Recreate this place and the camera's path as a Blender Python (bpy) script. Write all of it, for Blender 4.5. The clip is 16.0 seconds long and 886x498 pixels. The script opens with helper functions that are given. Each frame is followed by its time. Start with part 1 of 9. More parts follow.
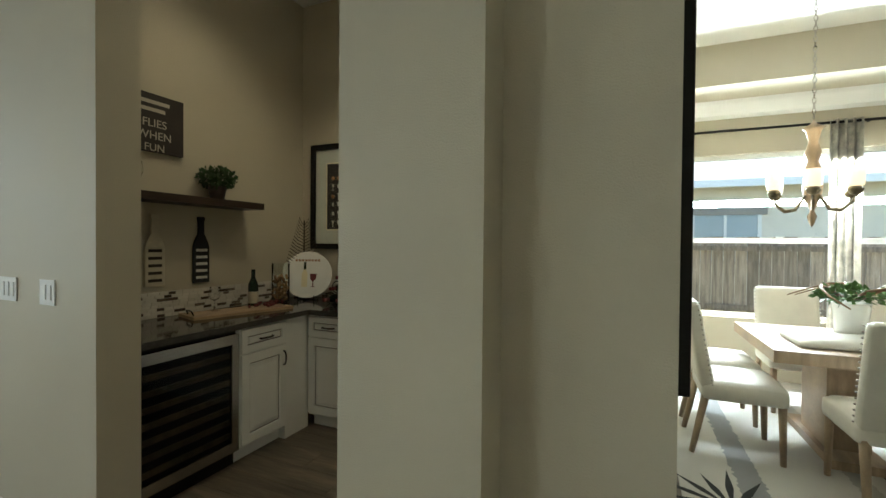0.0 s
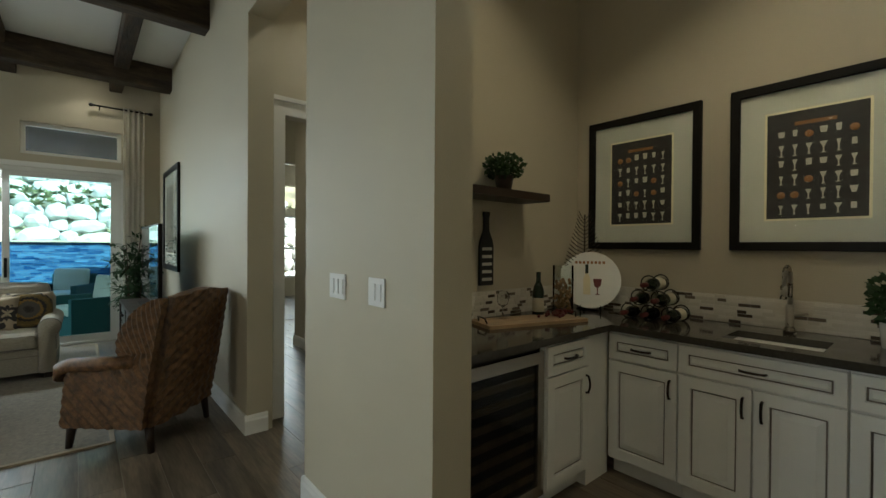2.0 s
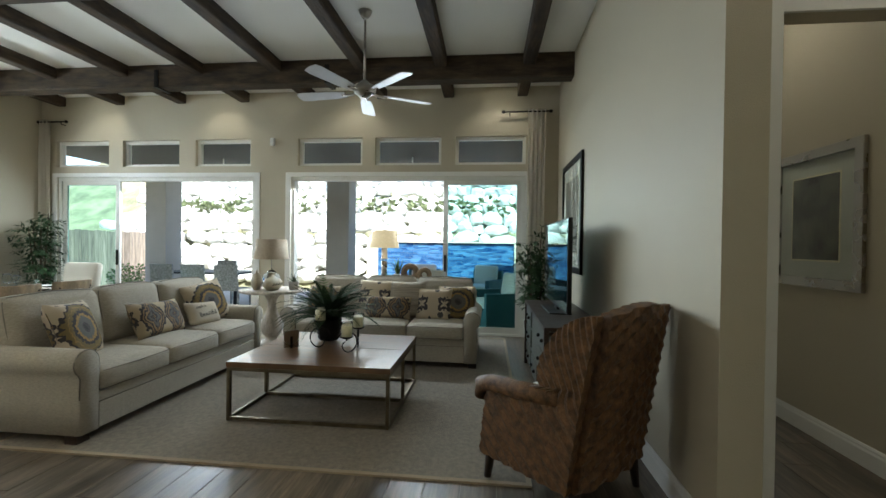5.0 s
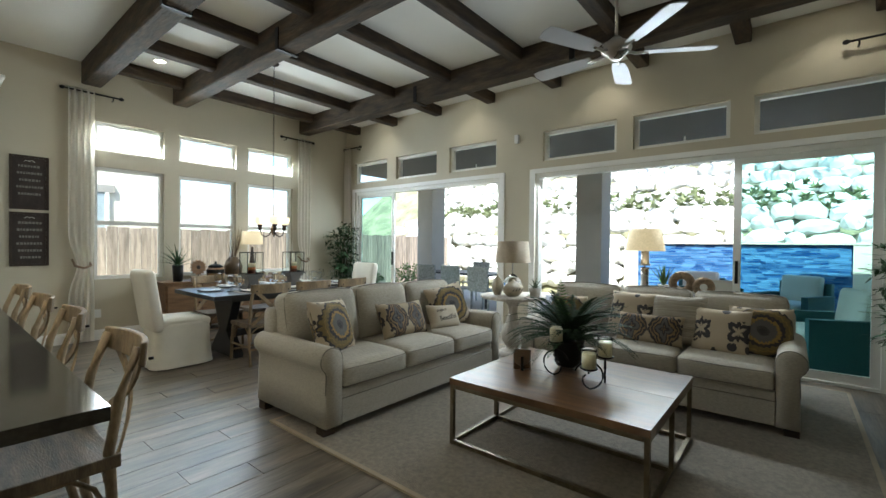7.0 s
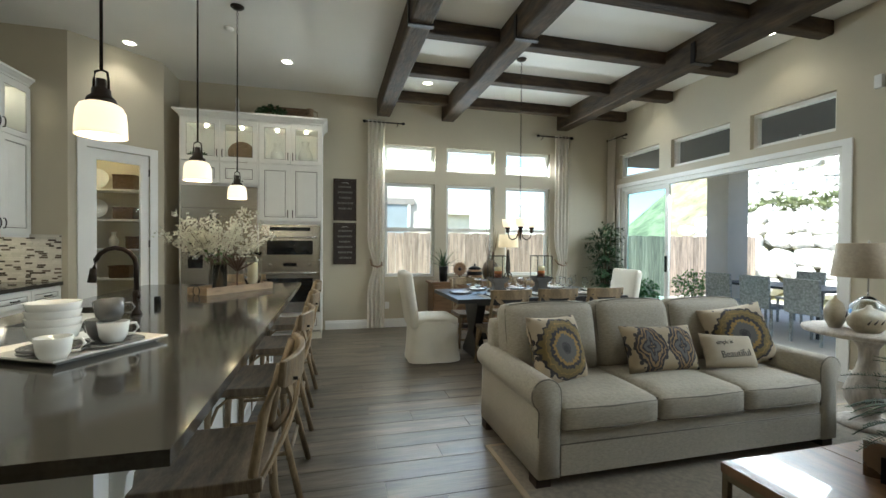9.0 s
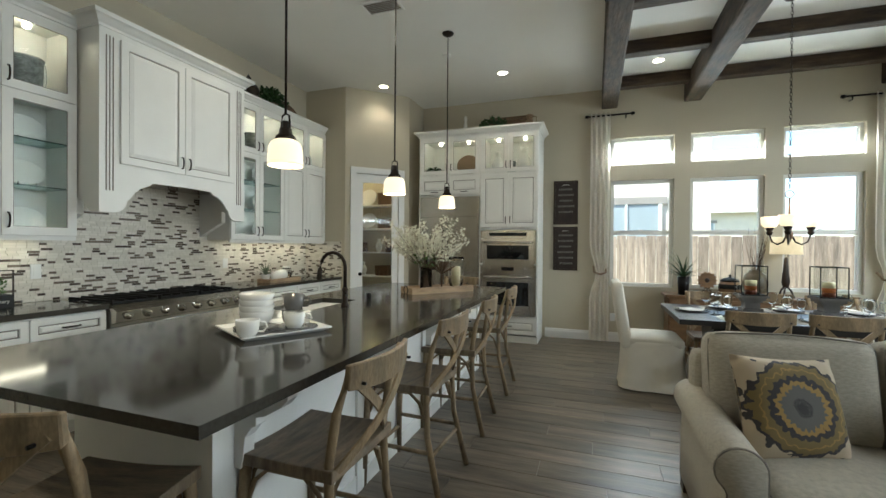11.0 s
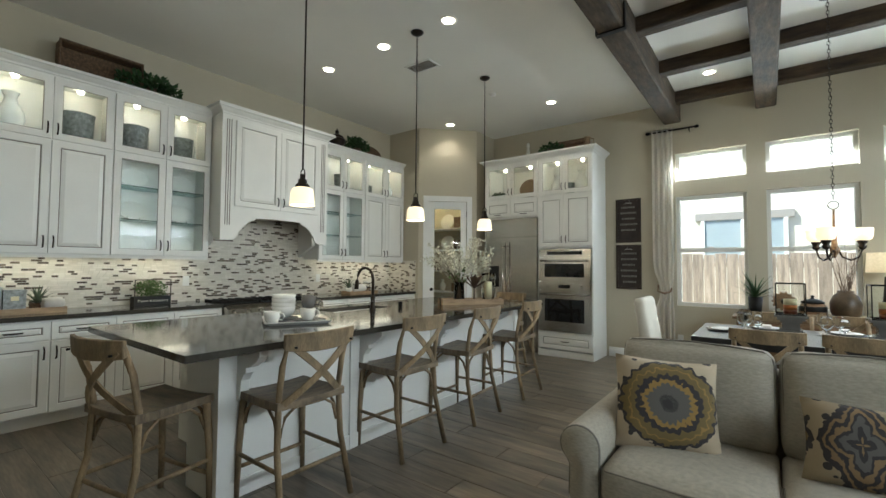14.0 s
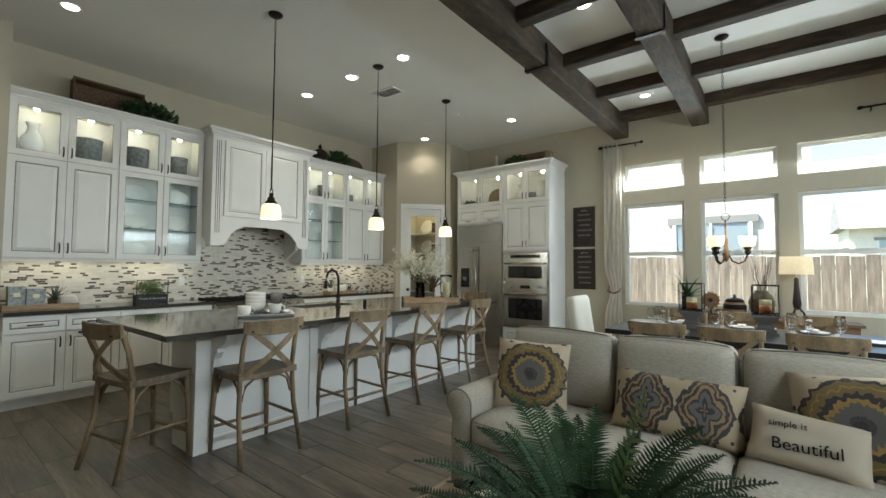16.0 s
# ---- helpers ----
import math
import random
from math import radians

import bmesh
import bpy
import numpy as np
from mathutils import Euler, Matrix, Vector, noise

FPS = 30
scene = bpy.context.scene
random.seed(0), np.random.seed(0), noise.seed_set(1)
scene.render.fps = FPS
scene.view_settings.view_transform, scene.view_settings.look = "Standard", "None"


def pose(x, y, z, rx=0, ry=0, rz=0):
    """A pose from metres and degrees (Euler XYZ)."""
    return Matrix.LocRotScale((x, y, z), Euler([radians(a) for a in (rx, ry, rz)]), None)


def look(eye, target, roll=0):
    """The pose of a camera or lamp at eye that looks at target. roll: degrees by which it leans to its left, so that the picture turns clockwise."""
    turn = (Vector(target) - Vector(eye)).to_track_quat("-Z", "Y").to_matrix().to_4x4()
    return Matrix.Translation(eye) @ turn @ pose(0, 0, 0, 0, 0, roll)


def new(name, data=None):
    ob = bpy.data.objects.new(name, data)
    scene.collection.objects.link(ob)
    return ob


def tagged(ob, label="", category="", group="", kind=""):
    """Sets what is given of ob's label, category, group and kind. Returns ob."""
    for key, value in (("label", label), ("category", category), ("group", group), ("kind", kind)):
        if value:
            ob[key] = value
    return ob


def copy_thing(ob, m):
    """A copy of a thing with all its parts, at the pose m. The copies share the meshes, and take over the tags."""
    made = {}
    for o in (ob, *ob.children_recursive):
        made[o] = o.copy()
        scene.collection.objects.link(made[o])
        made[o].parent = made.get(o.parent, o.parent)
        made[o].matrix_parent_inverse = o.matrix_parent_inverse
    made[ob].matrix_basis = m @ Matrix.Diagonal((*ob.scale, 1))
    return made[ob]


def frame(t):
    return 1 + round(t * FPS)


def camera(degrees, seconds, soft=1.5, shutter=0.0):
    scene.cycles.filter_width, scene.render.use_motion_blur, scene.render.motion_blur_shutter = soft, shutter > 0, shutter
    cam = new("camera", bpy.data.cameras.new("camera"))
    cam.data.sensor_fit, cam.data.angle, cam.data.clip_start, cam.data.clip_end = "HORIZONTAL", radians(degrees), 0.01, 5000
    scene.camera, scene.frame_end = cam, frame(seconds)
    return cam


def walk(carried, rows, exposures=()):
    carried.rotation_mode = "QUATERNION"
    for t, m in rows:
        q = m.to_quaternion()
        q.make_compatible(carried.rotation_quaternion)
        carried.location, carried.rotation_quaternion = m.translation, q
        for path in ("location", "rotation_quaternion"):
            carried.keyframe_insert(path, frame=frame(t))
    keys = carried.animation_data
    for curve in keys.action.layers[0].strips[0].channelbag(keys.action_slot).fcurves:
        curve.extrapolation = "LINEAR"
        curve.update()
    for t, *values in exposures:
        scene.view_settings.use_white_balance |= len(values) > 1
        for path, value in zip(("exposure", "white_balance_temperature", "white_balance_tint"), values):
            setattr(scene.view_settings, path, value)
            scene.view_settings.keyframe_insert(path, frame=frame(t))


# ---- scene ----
EXPO = [(0.0, 1.76, 5850, -1.0), (0.5, 1.54, 5950, -1.0), (1.0, 1.54, 5950, -1.0), (2.5, 1.60, 5850, -0.5), (4.0, 1.72, 5780, 1.5), (9.0, 1.71, 5800, 2.0), (16.0, 1.60, 5850, 2.0)]
cam = camera(92.0, 16.0)
PATH = [
    (0, (0.427, 0.199, 1.442), (1.219, -1.637, 1.415), 0.5),
    (0.5, (0.669, 0.189, 1.432), (1.628, -1.566, 1.409), 0.7),
    (1, (0.884, 0.113, 1.411), (2.054, -1.508, 1.395), 0.2),
    (1.5, (1.116, 0.092, 1.396), (2.464, -1.386, 1.39), 0.5),
    (2, (1.362, 0.045, 1.392), (2.886, -1.251, 1.378), 0.4),
    (2.5, (1.592, 0.02, 1.382), (3.271, -1.066, 1.369), 0.5),
    (3, (1.78, 0.02, 1.374), (3.591, -0.83, 1.356), 0.4),
    (3.5, (2.005, 0.067, 1.366), (3.913, -0.534, 1.351), 0.9),
    (4, (2.242, 0.085, 1.356), (4.212, -0.257, 1.342), 1.0),
    (6.5, (3.285, 0.219, 1.342), (5.001, 1.245, 1.321), 0.6),
    (7, (3.454, 0.275, 1.35), (5.0, 1.544, 1.328), 0.6),
    (7.5, (3.654, 0.339, 1.356), (4.976, 1.84, 1.333), 0.5),
    (8, (3.83, 0.404, 1.358), (4.901, 2.093, 1.332), 0.5),
    (8.5, (3.974, 0.496, 1.359), (4.772, 2.33, 1.334), 0.5),
    (9, (4.104, 0.603, 1.37), (4.605, 2.539, 1.345), 0.4),
    (9.5, (4.223, 0.705, 1.395), (4.407, 2.697, 1.365), 0.4),
    (10, (4.395, 0.762, 1.402), (4.25, 2.756, 1.37), 0.5),
    (12.5, (5.262, 0.845, 1.366), (4.153, 2.509, 1.406), 0.5),
    (13, (5.497, 0.832, 1.368), (4.321, 2.449, 1.422), 0.6),
    (13.5, (5.718, 0.779, 1.368), (4.518, 2.378, 1.434), 0.5),
    (14, (5.962, 0.76, 1.352), (4.753, 2.351, 1.432), 0.4),
    (14.5, (6.211, 0.73, 1.381), (4.997, 2.318, 1.456), 0.5),
    (15, (6.428, 0.678, 1.38), (5.209, 2.262, 1.457), 0.4),
    (15.5, (6.624, 0.629, 1.397), (5.398, 2.207, 1.47), 0.4),
    (16, (6.817, 0.581, 1.367), (5.583, 2.153, 1.454), 0.4),
]
walk(cam, [(r[0], look(*r[1:])) for r in PATH], EXPO)

# ---- world, sun and window light ----
world = bpy.data.worlds.new("sky")
scene.world = world
world.use_nodes = True
_wn = world.node_tree
_sky = _wn.nodes.new("ShaderNodeTexSky")
_sky.sky_type, _sky.sun_disc = "NISHITA", False
_sky.sun_elevation, _sky.sun_rotation = radians(56), radians(238)
_bg = _wn.nodes["Background"]
_bg.inputs["Strength"].default_value = 0.15
_wn.links.new(_sky.outputs[0], _bg.inputs["Color"])

sun = new("sun", bpy.data.lights.new("sun", "SUN"))
sun.data.energy, sun.data.angle, sun.data.color = 5.0, radians(0.5), (1.0, 0.95, 0.86)
sun.matrix_world = look((0, 0, 20), (0.62, 0.38, 20 - 1.08))


def window_light(x, y, z, tx, ty, tz, w, h, watts, col=(0.93, 0.97, 1.0)):
    """Sky light entering an opening."""
    li = new("window_light", bpy.data.lights.new("window_light", "AREA"))
    li.data.shape, li.data.size, li.data.size_y = "RECTANGLE", w, h
    li.data.energy, li.data.color = watts, col
    li.matrix_world = look((x, y, z), (tx, ty, tz))
    return li


def lamp(x, y, z, watts, col=(1.0, 0.86, 0.68), radius=0.04, spot=0):
    li = new("lamp_light", bpy.data.lights.new("lamp_light", "SPOT" if spot else "POINT"))
    li.data.energy, li.data.color, li.data.shadow_soft_size = watts, col, radius
    if spot:
        li.data.spot_size, li.data.spot_blend = radians(spot), 0.6
    li.location = (x, y, z)
    return li


# sky light through the upper north windows and the heads of the open sliding doors
for _x in (5.345, 6.395, 7.455):
    window_light(_x, 7.625, 2.78, _x, 6.6, 1.9, 0.74, 0.30, 9.5)
window_light(9.16, 5.03, 2.19, 8.2, 5.03, 1.2, 2.2, 0.26, 25)
window_light(9.16, 1.97, 2.22, 8.2, 1.97, 1.2, 2.2, 0.20, 25)
window_light(-1.05, -5.42, 2.1, -1.05, -4, 1.4, 1.9, 0.5, 75)
window_light(13.0, -3.5, 2.7, 12, -3.5, 2.2, 2.4, 0.5, 30)

# ---- materials ----
def M(name, col, rough=0.5, metal=0.0, var=0.12, scale=6.0, bump=0.08, bscale=90.0, stretch=(1, 1, 1), coat=0.0, emit=0.0, rand=0.0, trans=0.0, ior=1.45, alpha=1.0, col2=None, sheen=0.0, emit_col=None):
    m = bpy.data.materials.new(name)
    m.use_nodes = True
    nt = m.node_tree
    b = nt.nodes["Principled BSDF"]
    N, L = nt.nodes.new, nt.links.new
    tc, mp = N("ShaderNodeTexCoord"), N("ShaderNodeMapping")
    mp.inputs["Scale"].default_value = stretch
    L(tc.outputs["Object"], mp.inputs["Vector"])
    n1, n2 = N("ShaderNodeTexNoise"), N("ShaderNodeTexNoise")
    n1.inputs["Scale"].default_value, n1.inputs["Detail"].default_value = scale, 5
    n2.inputs["Scale"].default_value, n2.inputs["Detail"].default_value = bscale, 3
    L(mp.outputs[0], n1.inputs["Vector"]); L(mp.outputs[0], n2.inputs["Vector"])
    ramp = N("ShaderNodeValToRGB")
    c2 = col2 or [min(1, c * (1 + var)) for c in col]
    c1 = [c * (1 - var) for c in col]
    ramp.color_ramp.elements[0].position, ramp.color_ramp.elements[1].position = 0.3, 0.72
    ramp.color_ramp.elements[0].color, ramp.color_ramp.elements[1].color = (*c1, 1), (*c2, 1)
    L(n1.outputs["Fac"], ramp.inputs["Fac"])
    out = ramp.outputs["Color"]
    mixg = N("ShaderNodeMix")
    mixg.data_type, mixg.blend_type = "RGBA", "MULTIPLY"
    mixg.inputs["Factor"].default_value = min(1.0, var * 1.2)
    L(out, mixg.inputs["A"]); L(n2.outputs["Fac"], mixg.inputs["B"])
    out = mixg.outputs["Result"]
    if rand:
        oi, hsv, mr = N("ShaderNodeObjectInfo"), N("ShaderNodeHueSaturation"), N("ShaderNodeMapRange")
        mr.inputs["To Min"].default_value, mr.inputs["To Max"].default_value = 1 - rand, 1 + rand
        L(oi.outputs["Random"], mr.inputs["Value"]); L(mr.outputs[0], hsv.inputs["Value"]); L(out, hsv.inputs["Color"])
        out = hsv.outputs["Color"]
        L(oi.outputs["Random"], mp.inputs["Location"])
    L(out, b.inputs["Base Color"])
    rr = N("ShaderNodeMapRange")
    rr.inputs["To Min"].default_value, rr.inputs["To Max"].default_value = max(0.02, rough * 0.8), min(1, rough * 1.2)
    L(n1.outputs["Fac"], rr.inputs["Value"]); L(rr.outputs[0], b.inputs["Roughness"])
    b.inputs["Metallic"].default_value = metal
    b.inputs["Coat Weight"].default_value = coat
    b.inputs["Transmission Weight"].default_value = trans
    b.inputs["IOR"].default_value = ior
    b.inputs["Sheen Weight"].default_value = sheen
    if alpha < 1:
        b.inputs["Alpha"].default_value = alpha
    if emit:
        b.inputs["Emission Color"].default_value = (*(emit_col or col), 1)
        b.inputs["Emission Strength"].default_value = emit
    if bump:
        bp = N("ShaderNodeBump")
        bp.inputs["Strength"].default_value, bp.inputs["Distance"].default_value = bump, 0.01
        L(n2.outputs["Fac"], bp.inputs["Height"]); L(bp.outputs[0], b.inputs["Normal"])
    return m


WALL = M("wall_paint", (0.50, 0.45, 0.34), 0.55, var=0.03, scale=2, bump=0.26, bscale=190)
CEIL = M("ceiling_paint", (0.80, 0.79, 0.75), 0.75, var=0.02, scale=2, bump=0.15, bscale=120)
WHITE = M("white_trim_paint", (0.80, 0.79, 0.76), 0.4, var=0.02, scale=3, bump=0.02)
CAB = M("cabinet_paint", (0.78, 0.77, 0.73), 0.38, var=0.025, scale=4, bump=0.02, bscale=60)
GLAZE = M("cabinet_glaze", (0.22, 0.19, 0.16), 0.55, var=0.2)
STONE = M("grey_quartz", (0.056, 0.051, 0.042), 0.09, var=0.18, scale=55, bump=0.0)
FLOORM = M("wood_look_tile", (0.212, 0.170, 0.122), 0.36, var=0.6, scale=3.2, bump=0.12, bscale=22, stretch=(0.35, 3.2, 1), rand=0.16)
GROUT = M("grout", (0.30, 0.27, 0.23), 0.85, var=0.1)
BEAM = M("dark_stained_beam", (0.092, 0.064, 0.038), 0.8, var=0.6, scale=3.4, bump=1.0, bscale=9, stretch=(4, 0.9, 4))
BEAMX = M("dark_stained_cross_beam", (0.080, 0.053, 0.031), 0.8, var=0.6, scale=3.4, bump=1.0, bscale=9, stretch=(0.9, 4, 4))
BLACK = M("black_iron", (0.012, 0.011, 0.010), 0.45, metal=0.6, var=0.2)
GLASS = M("window_glass", (0.95, 0.98, 0.97), 0.02, var=0.0, bump=0.0, trans=1.0, ior=1.05)
SLIDEGLASS = M("tinted_door_glass", (0.50, 0.76, 0.74), 0.02, var=0.0, bump=0.0, trans=1.0, ior=1.06)
VINYL = M("window_vinyl", (0.74, 0.73, 0.68), 0.4, var=0.02)

# ---- building helpers ----
def bm_box(bm, x0, x1, y0, y1, z0, z1):
    v = [bm.verts.new(p) for p in ((x0, y0, z0), (x1, y0, z0), (x1, y1, z0), (x0, y1, z0), (x0, y0, z1), (x1, y0, z1), (x1, y1, z1), (x0, y1, z1))]
    for f in ((3, 2, 1, 0), (4, 5, 6, 7), (0, 1, 5, 4), (1, 2, 6, 5), (2, 3, 7, 6), (3, 0, 4, 7)):
        bm.faces.new([v[i] for i in f])
    return v


def part(name, bm, material, parent=None, label="", bevel=0.0, seg=2, smooth=False, at=None):
    if bevel:
        ed = [e for e in bm.edges if len(e.link_faces) == 2 and e.calc_face_angle(0) > 0.6]
        bmesh.ops.bevel(bm, geom=ed, offset=bevel, segments=seg, affect="EDGES", profile=0.6, clamp_overlap=True)
    me = bpy.data.meshes.new(name)
    bm.to_mesh(me)
    bm.free()
    if smooth:
        for p in me.polygons:
            p.use_smooth = True
    me.materials.append(material)
    ob = new(name, me)
    if parent:
        ob.parent = parent
    if at is not None:
        ob.matrix_basis = at
    if label:
        ob["label"] = label
    return ob


def box(name, x0, x1, y0, y1, z0, z1, material, parent=None, label="", bevel=0.0, seg=2, at=None):
    bm = bmesh.new()
    bm_box(bm, min(x0, x1), max(x0, x1), min(y0, y1), max(y0, y1), min(z0, z1), max(z0, z1))
    return part(name, bm, material, parent, label, bevel, seg, at=at)


def empty(name, m, label, category, group="", kind=""):
    ob = new(name)
    ob.empty_display_size = 0.1
    ob.matrix_basis = m
    return tagged(ob, label, category, group, kind)


def lathe_bm(profile, n=20, bm=None, cx=0, cy=0, cap=True):
    bm = bm or bmesh.new()
    rings = []
    for r, z in profile:
        if r < 1e-5:
            rings.append([bm.verts.new((cx, cy, z))])
        else:
            rings.append([bm.verts.new((cx + r * math.cos(2 * math.pi * i / n), cy + r * math.sin(2 * math.pi * i / n), z)) for i in range(n)])
    for a, b in zip(rings, rings[1:]):
        for i in range(n):
            j = (i + 1) % n
            q = [a[i % len(a)], a[j % len(a)], b[j % len(b)], b[i % len(b)]]
            u = []
            for v in q:
                if v not in u:
                    u.append(v)
            if len(u) > 2:
                bm.faces.new(u)
    for ring, flip in ((rings[0], True), (rings[-1], False)):
        if cap and len(ring) > 2:
            bm.faces.new(ring[::-1] if flip else ring)
    return bm


def lathe(name, profile, material, parent=None, label="", n=20, cx=0, cy=0, at=None, cap=True):
    return part(name, lathe_bm(profile, n, None, cx, cy, cap), material, parent, label, smooth=True, at=at)


def tube_bm(pts, r, n=8, bm=None, r2=None):
    """A round bar along points, tapering to r2."""
    bm = bm or bmesh.new()
    P = [Vector(p) for p in pts]
    up, rings = Vector((0, 0, 1)), []
    for i, p in enumerate(P):
        d = (P[min(i + 1, len(P) - 1)] - P[max(i - 1, 0)]).normalized()
        s = d.cross(up if abs(d.dot(up)) < 0.95 else Vector((1, 0, 0))).normalized()
        u = s.cross(d).normalized()
        k = r if r2 is None else r + (r2 - r) * i / (len(P) - 1)
        rings.append([bm.verts.new(p + s * k * math.cos(2 * math.pi * j / n) + u * k * math.sin(2 * math.pi * j / n)) for j in range(n)])
    for a, b in zip(rings, rings[1:]):
        for j in range(n):
            bm.faces.new((a[j], a[(j + 1) % n], b[(j + 1) % n], b[j]))
    bm.faces.new(rings[0][::-1]); bm.faces.new(rings[-1])
    return bm


def tube(name, pts, r, material, parent=None, label="", n=8, r2=None, at=None):
    return part(name, tube_bm(pts, r, n, None, r2), material, parent, label, smooth=True, at=at)


def prism_bm(outline, x0, x1, axis="x", bm=None):
    """An outline swept along an axis between x0 and x1 (outline points: the other two axes in order)."""
    bm = bm or bmesh.new()
    def put(a, p):
        return {"x": (a, p[0], p[1]), "y": (p[0], a, p[1]), "z": (p[0], p[1], a)}[axis]
    A, B = [bm.verts.new(put(x0, p)) for p in outline], [bm.verts.new(put(x1, p)) for p in outline]
    n = len(outline)
    for i in range(n):
        bm.faces.new((A[i], A[(i + 1) % n], B[(i + 1) % n], B[i]))
    bm.faces.new(A[::-1]); bm.faces.new(B)
    bmesh.ops.recalc_face_normals(bm, faces=bm.faces)
    return bm


def grid_wall(name, axis, t0, t1, a0, a1, z0, z1, holes, material, label, parent=None):
    """A wall slab along x (axis 'x', thickness in y) or y, with rectangular holes (a0, a1, z0, z1)."""
    A = sorted({a0, a1, *[min(max(h[i], a0), a1) for h in holes for i in (0, 1)]})
    Z = sorted({z0, z1, *[min(max(h[i], z0), z1) for h in holes for i in (2, 3)]})
    def solid(i, k):
        if not (0 <= i < len(A) - 1 and 0 <= k < len(Z) - 1):
            return False
        a, z = (A[i] + A[i + 1]) / 2, (Z[k] + Z[k + 1]) / 2
        return not any(h[0] < a < h[1] and h[2] < z < h[3] for h in holes)
    bm, cache = bmesh.new(), {}
    def v(a, t, z):
        p = (a, t, z) if axis == "x" else (t, a, z)
        if p not in cache:
            cache[p] = bm.verts.new(p)
        return cache[p]
    for i in range(len(A) - 1):
        for k in range(len(Z) - 1):
            if solid(i, k):
                a, b, c, d = A[i], A[i + 1], Z[k], Z[k + 1]
                F = [((a, t0, c), (b, t0, c), (b, t0, d), (a, t0, d)), ((a, t1, c), (a, t1, d), (b, t1, d), (b, t1, c))]
                if not solid(i - 1, k): F.append(((a, t0, c), (a, t0, d), (a, t1, d), (a, t1, c)))
                if not solid(i + 1, k): F.append(((b, t0, c), (b, t1, c), (b, t1, d), (b, t0, d)))
                if not solid(i, k - 1): F.append(((a, t0, c), (a, t1, c), (b, t1, c), (b, t0, c)))
                if not solid(i, k + 1): F.append(((a, t0, d), (b, t0, d), (b, t1, d), (a, t1, d)))
                for f in F:
                    bm.faces.new([v(*p) for p in f])
    bmesh.ops.recalc_face_normals(bm, faces=bm.faces)
    ob = part(name, bm, material, parent)
    return tagged(ob, label, "wall", kind="structure")


# ---- structure ----
CZ = 3.71
WY, SX, TVY, KX, NB, NX = 7.58, 9.12, -0.89, 0.56, -3.09, 3.34
tagged(box("floor", -4.5, 9.3, -6.0, 7.7, -0.12, -0.004, GROUT), "grey-brown wood-look tile floor with thin grout joints", "floor", kind="structure")
tagged(box("ceiling", -4.5, 9.35, -6.0, 7.75, CZ, CZ + 0.2, CEIL), "flat white painted ceiling", "ceiling", kind="structure")
WIN = [(4.93, 5.76), (5.96, 6.83), (7.03, 7.88)]
TRAN = [(6.335, 7.30), (5.09, 6.09), (3.87, 4.81), (2.06, 3.09), (0.84, 1.86), (-0.42, 0.63)]
grid_wall("wall_north", "x", WY, WY + 0.15, 1.55, 9.27, 0, CZ, [h for a, b in WIN for h in ((a, b, 0.82, 2.36), (a, b, 2.58, 2.98))], WALL, "beige painted wall with six white-framed windows")
grid_wall("wall_east", "y", SX, SX + 0.15, -0.89, 7.58, 0, CZ, [(3.80, 7.27, 0, 2.39), (-0.42, 3.20, 0, 2.39)] + [(a, b, 2.56, 2.985) for a, b in TRAN], WALL, "beige painted wall with sliding doors and transom windows")
grid_wall("wall_tv", "x", TVY - 0.15, TVY, 4.666, 9.27, 0, CZ, [], WALL, "beige painted living room wall")
grid_wall("wall_switch", "x", TVY - 0.185, TVY, 2.51, 3.61, 0, CZ, [], WALL, "beige painted wall stub with light switches")
grid_wall("wall_nook_jamb", "x", TVY - 0.185, TVY, 0.78, 1.25, 0, CZ, [], WALL, "beige painted wall beside the bar nook")
grid_wall("wall_nook_back", "x", NB - 0.12, NB, 0.45, 3.46, 0, CZ, [], WALL, "beige painted back wall of the bar nook")
grid_wall("wall_nook_side", "y", NX, NX + 0.12, NB, TVY - 0.185, 0, CZ, [], WALL, "beige painted side wall of the bar nook")
grid_wall("wall_dining_end", "y", 0.30, 0.45, NB, -1.075, 0, CZ, [], WALL, "beige painted wall end")
grid_wall("wall_dining_stub", "x", -1.19, -1.075, 0.45, 0.95, 0, CZ, [], WALL, "beige painted return wall")
grid_wall("wall_kitchen", "y", KX - 0.15, KX, 1.19, 7.73, 0, CZ, [], WALL, "beige painted kitchen wall")
grid_wall("wall_foyer", "x", 1.04, 1.19, -4.4, 1.02, 0, CZ, [], WALL, "beige painted wall at the kitchen's end")
grid_wall("wall_foyer_end", "y", -4.5, -4.35, -6.0, 1.19, 0, CZ, [], WALL, "beige painted end wall of the entry")
grid_wall("wall_pantry_return", "x", 6.27, 6.37, KX, 1.25, 0, CZ, [], WALL, "beige painted return wall beside the pantry")
grid_wall("wall_pantry_side", "y", 1.83, 1.95, 6.99, 7.58, 0, CZ, [], WALL, "beige painted wall beside the refrigerator")
grid_wall("wall_pantry_back", "x", WY, WY + 0.15, 0.41, 1.55, 0, CZ, [], WALL, "beige painted pantry back wall")
# angled pantry wall with a doorway
_a = grid_wall("wall_pantry_door", "x", -0.10, 0.0, 0.0, 1.0, 0, CZ, [(0.17, 0.83, 0, 2.46)], WALL, "beige painted angled wall with the pantry doorway")
_a.matrix_basis = pose(1.25, 6.27, 0, 0, 0, 45) @ Matrix.Translation((0, 0.1, 0))
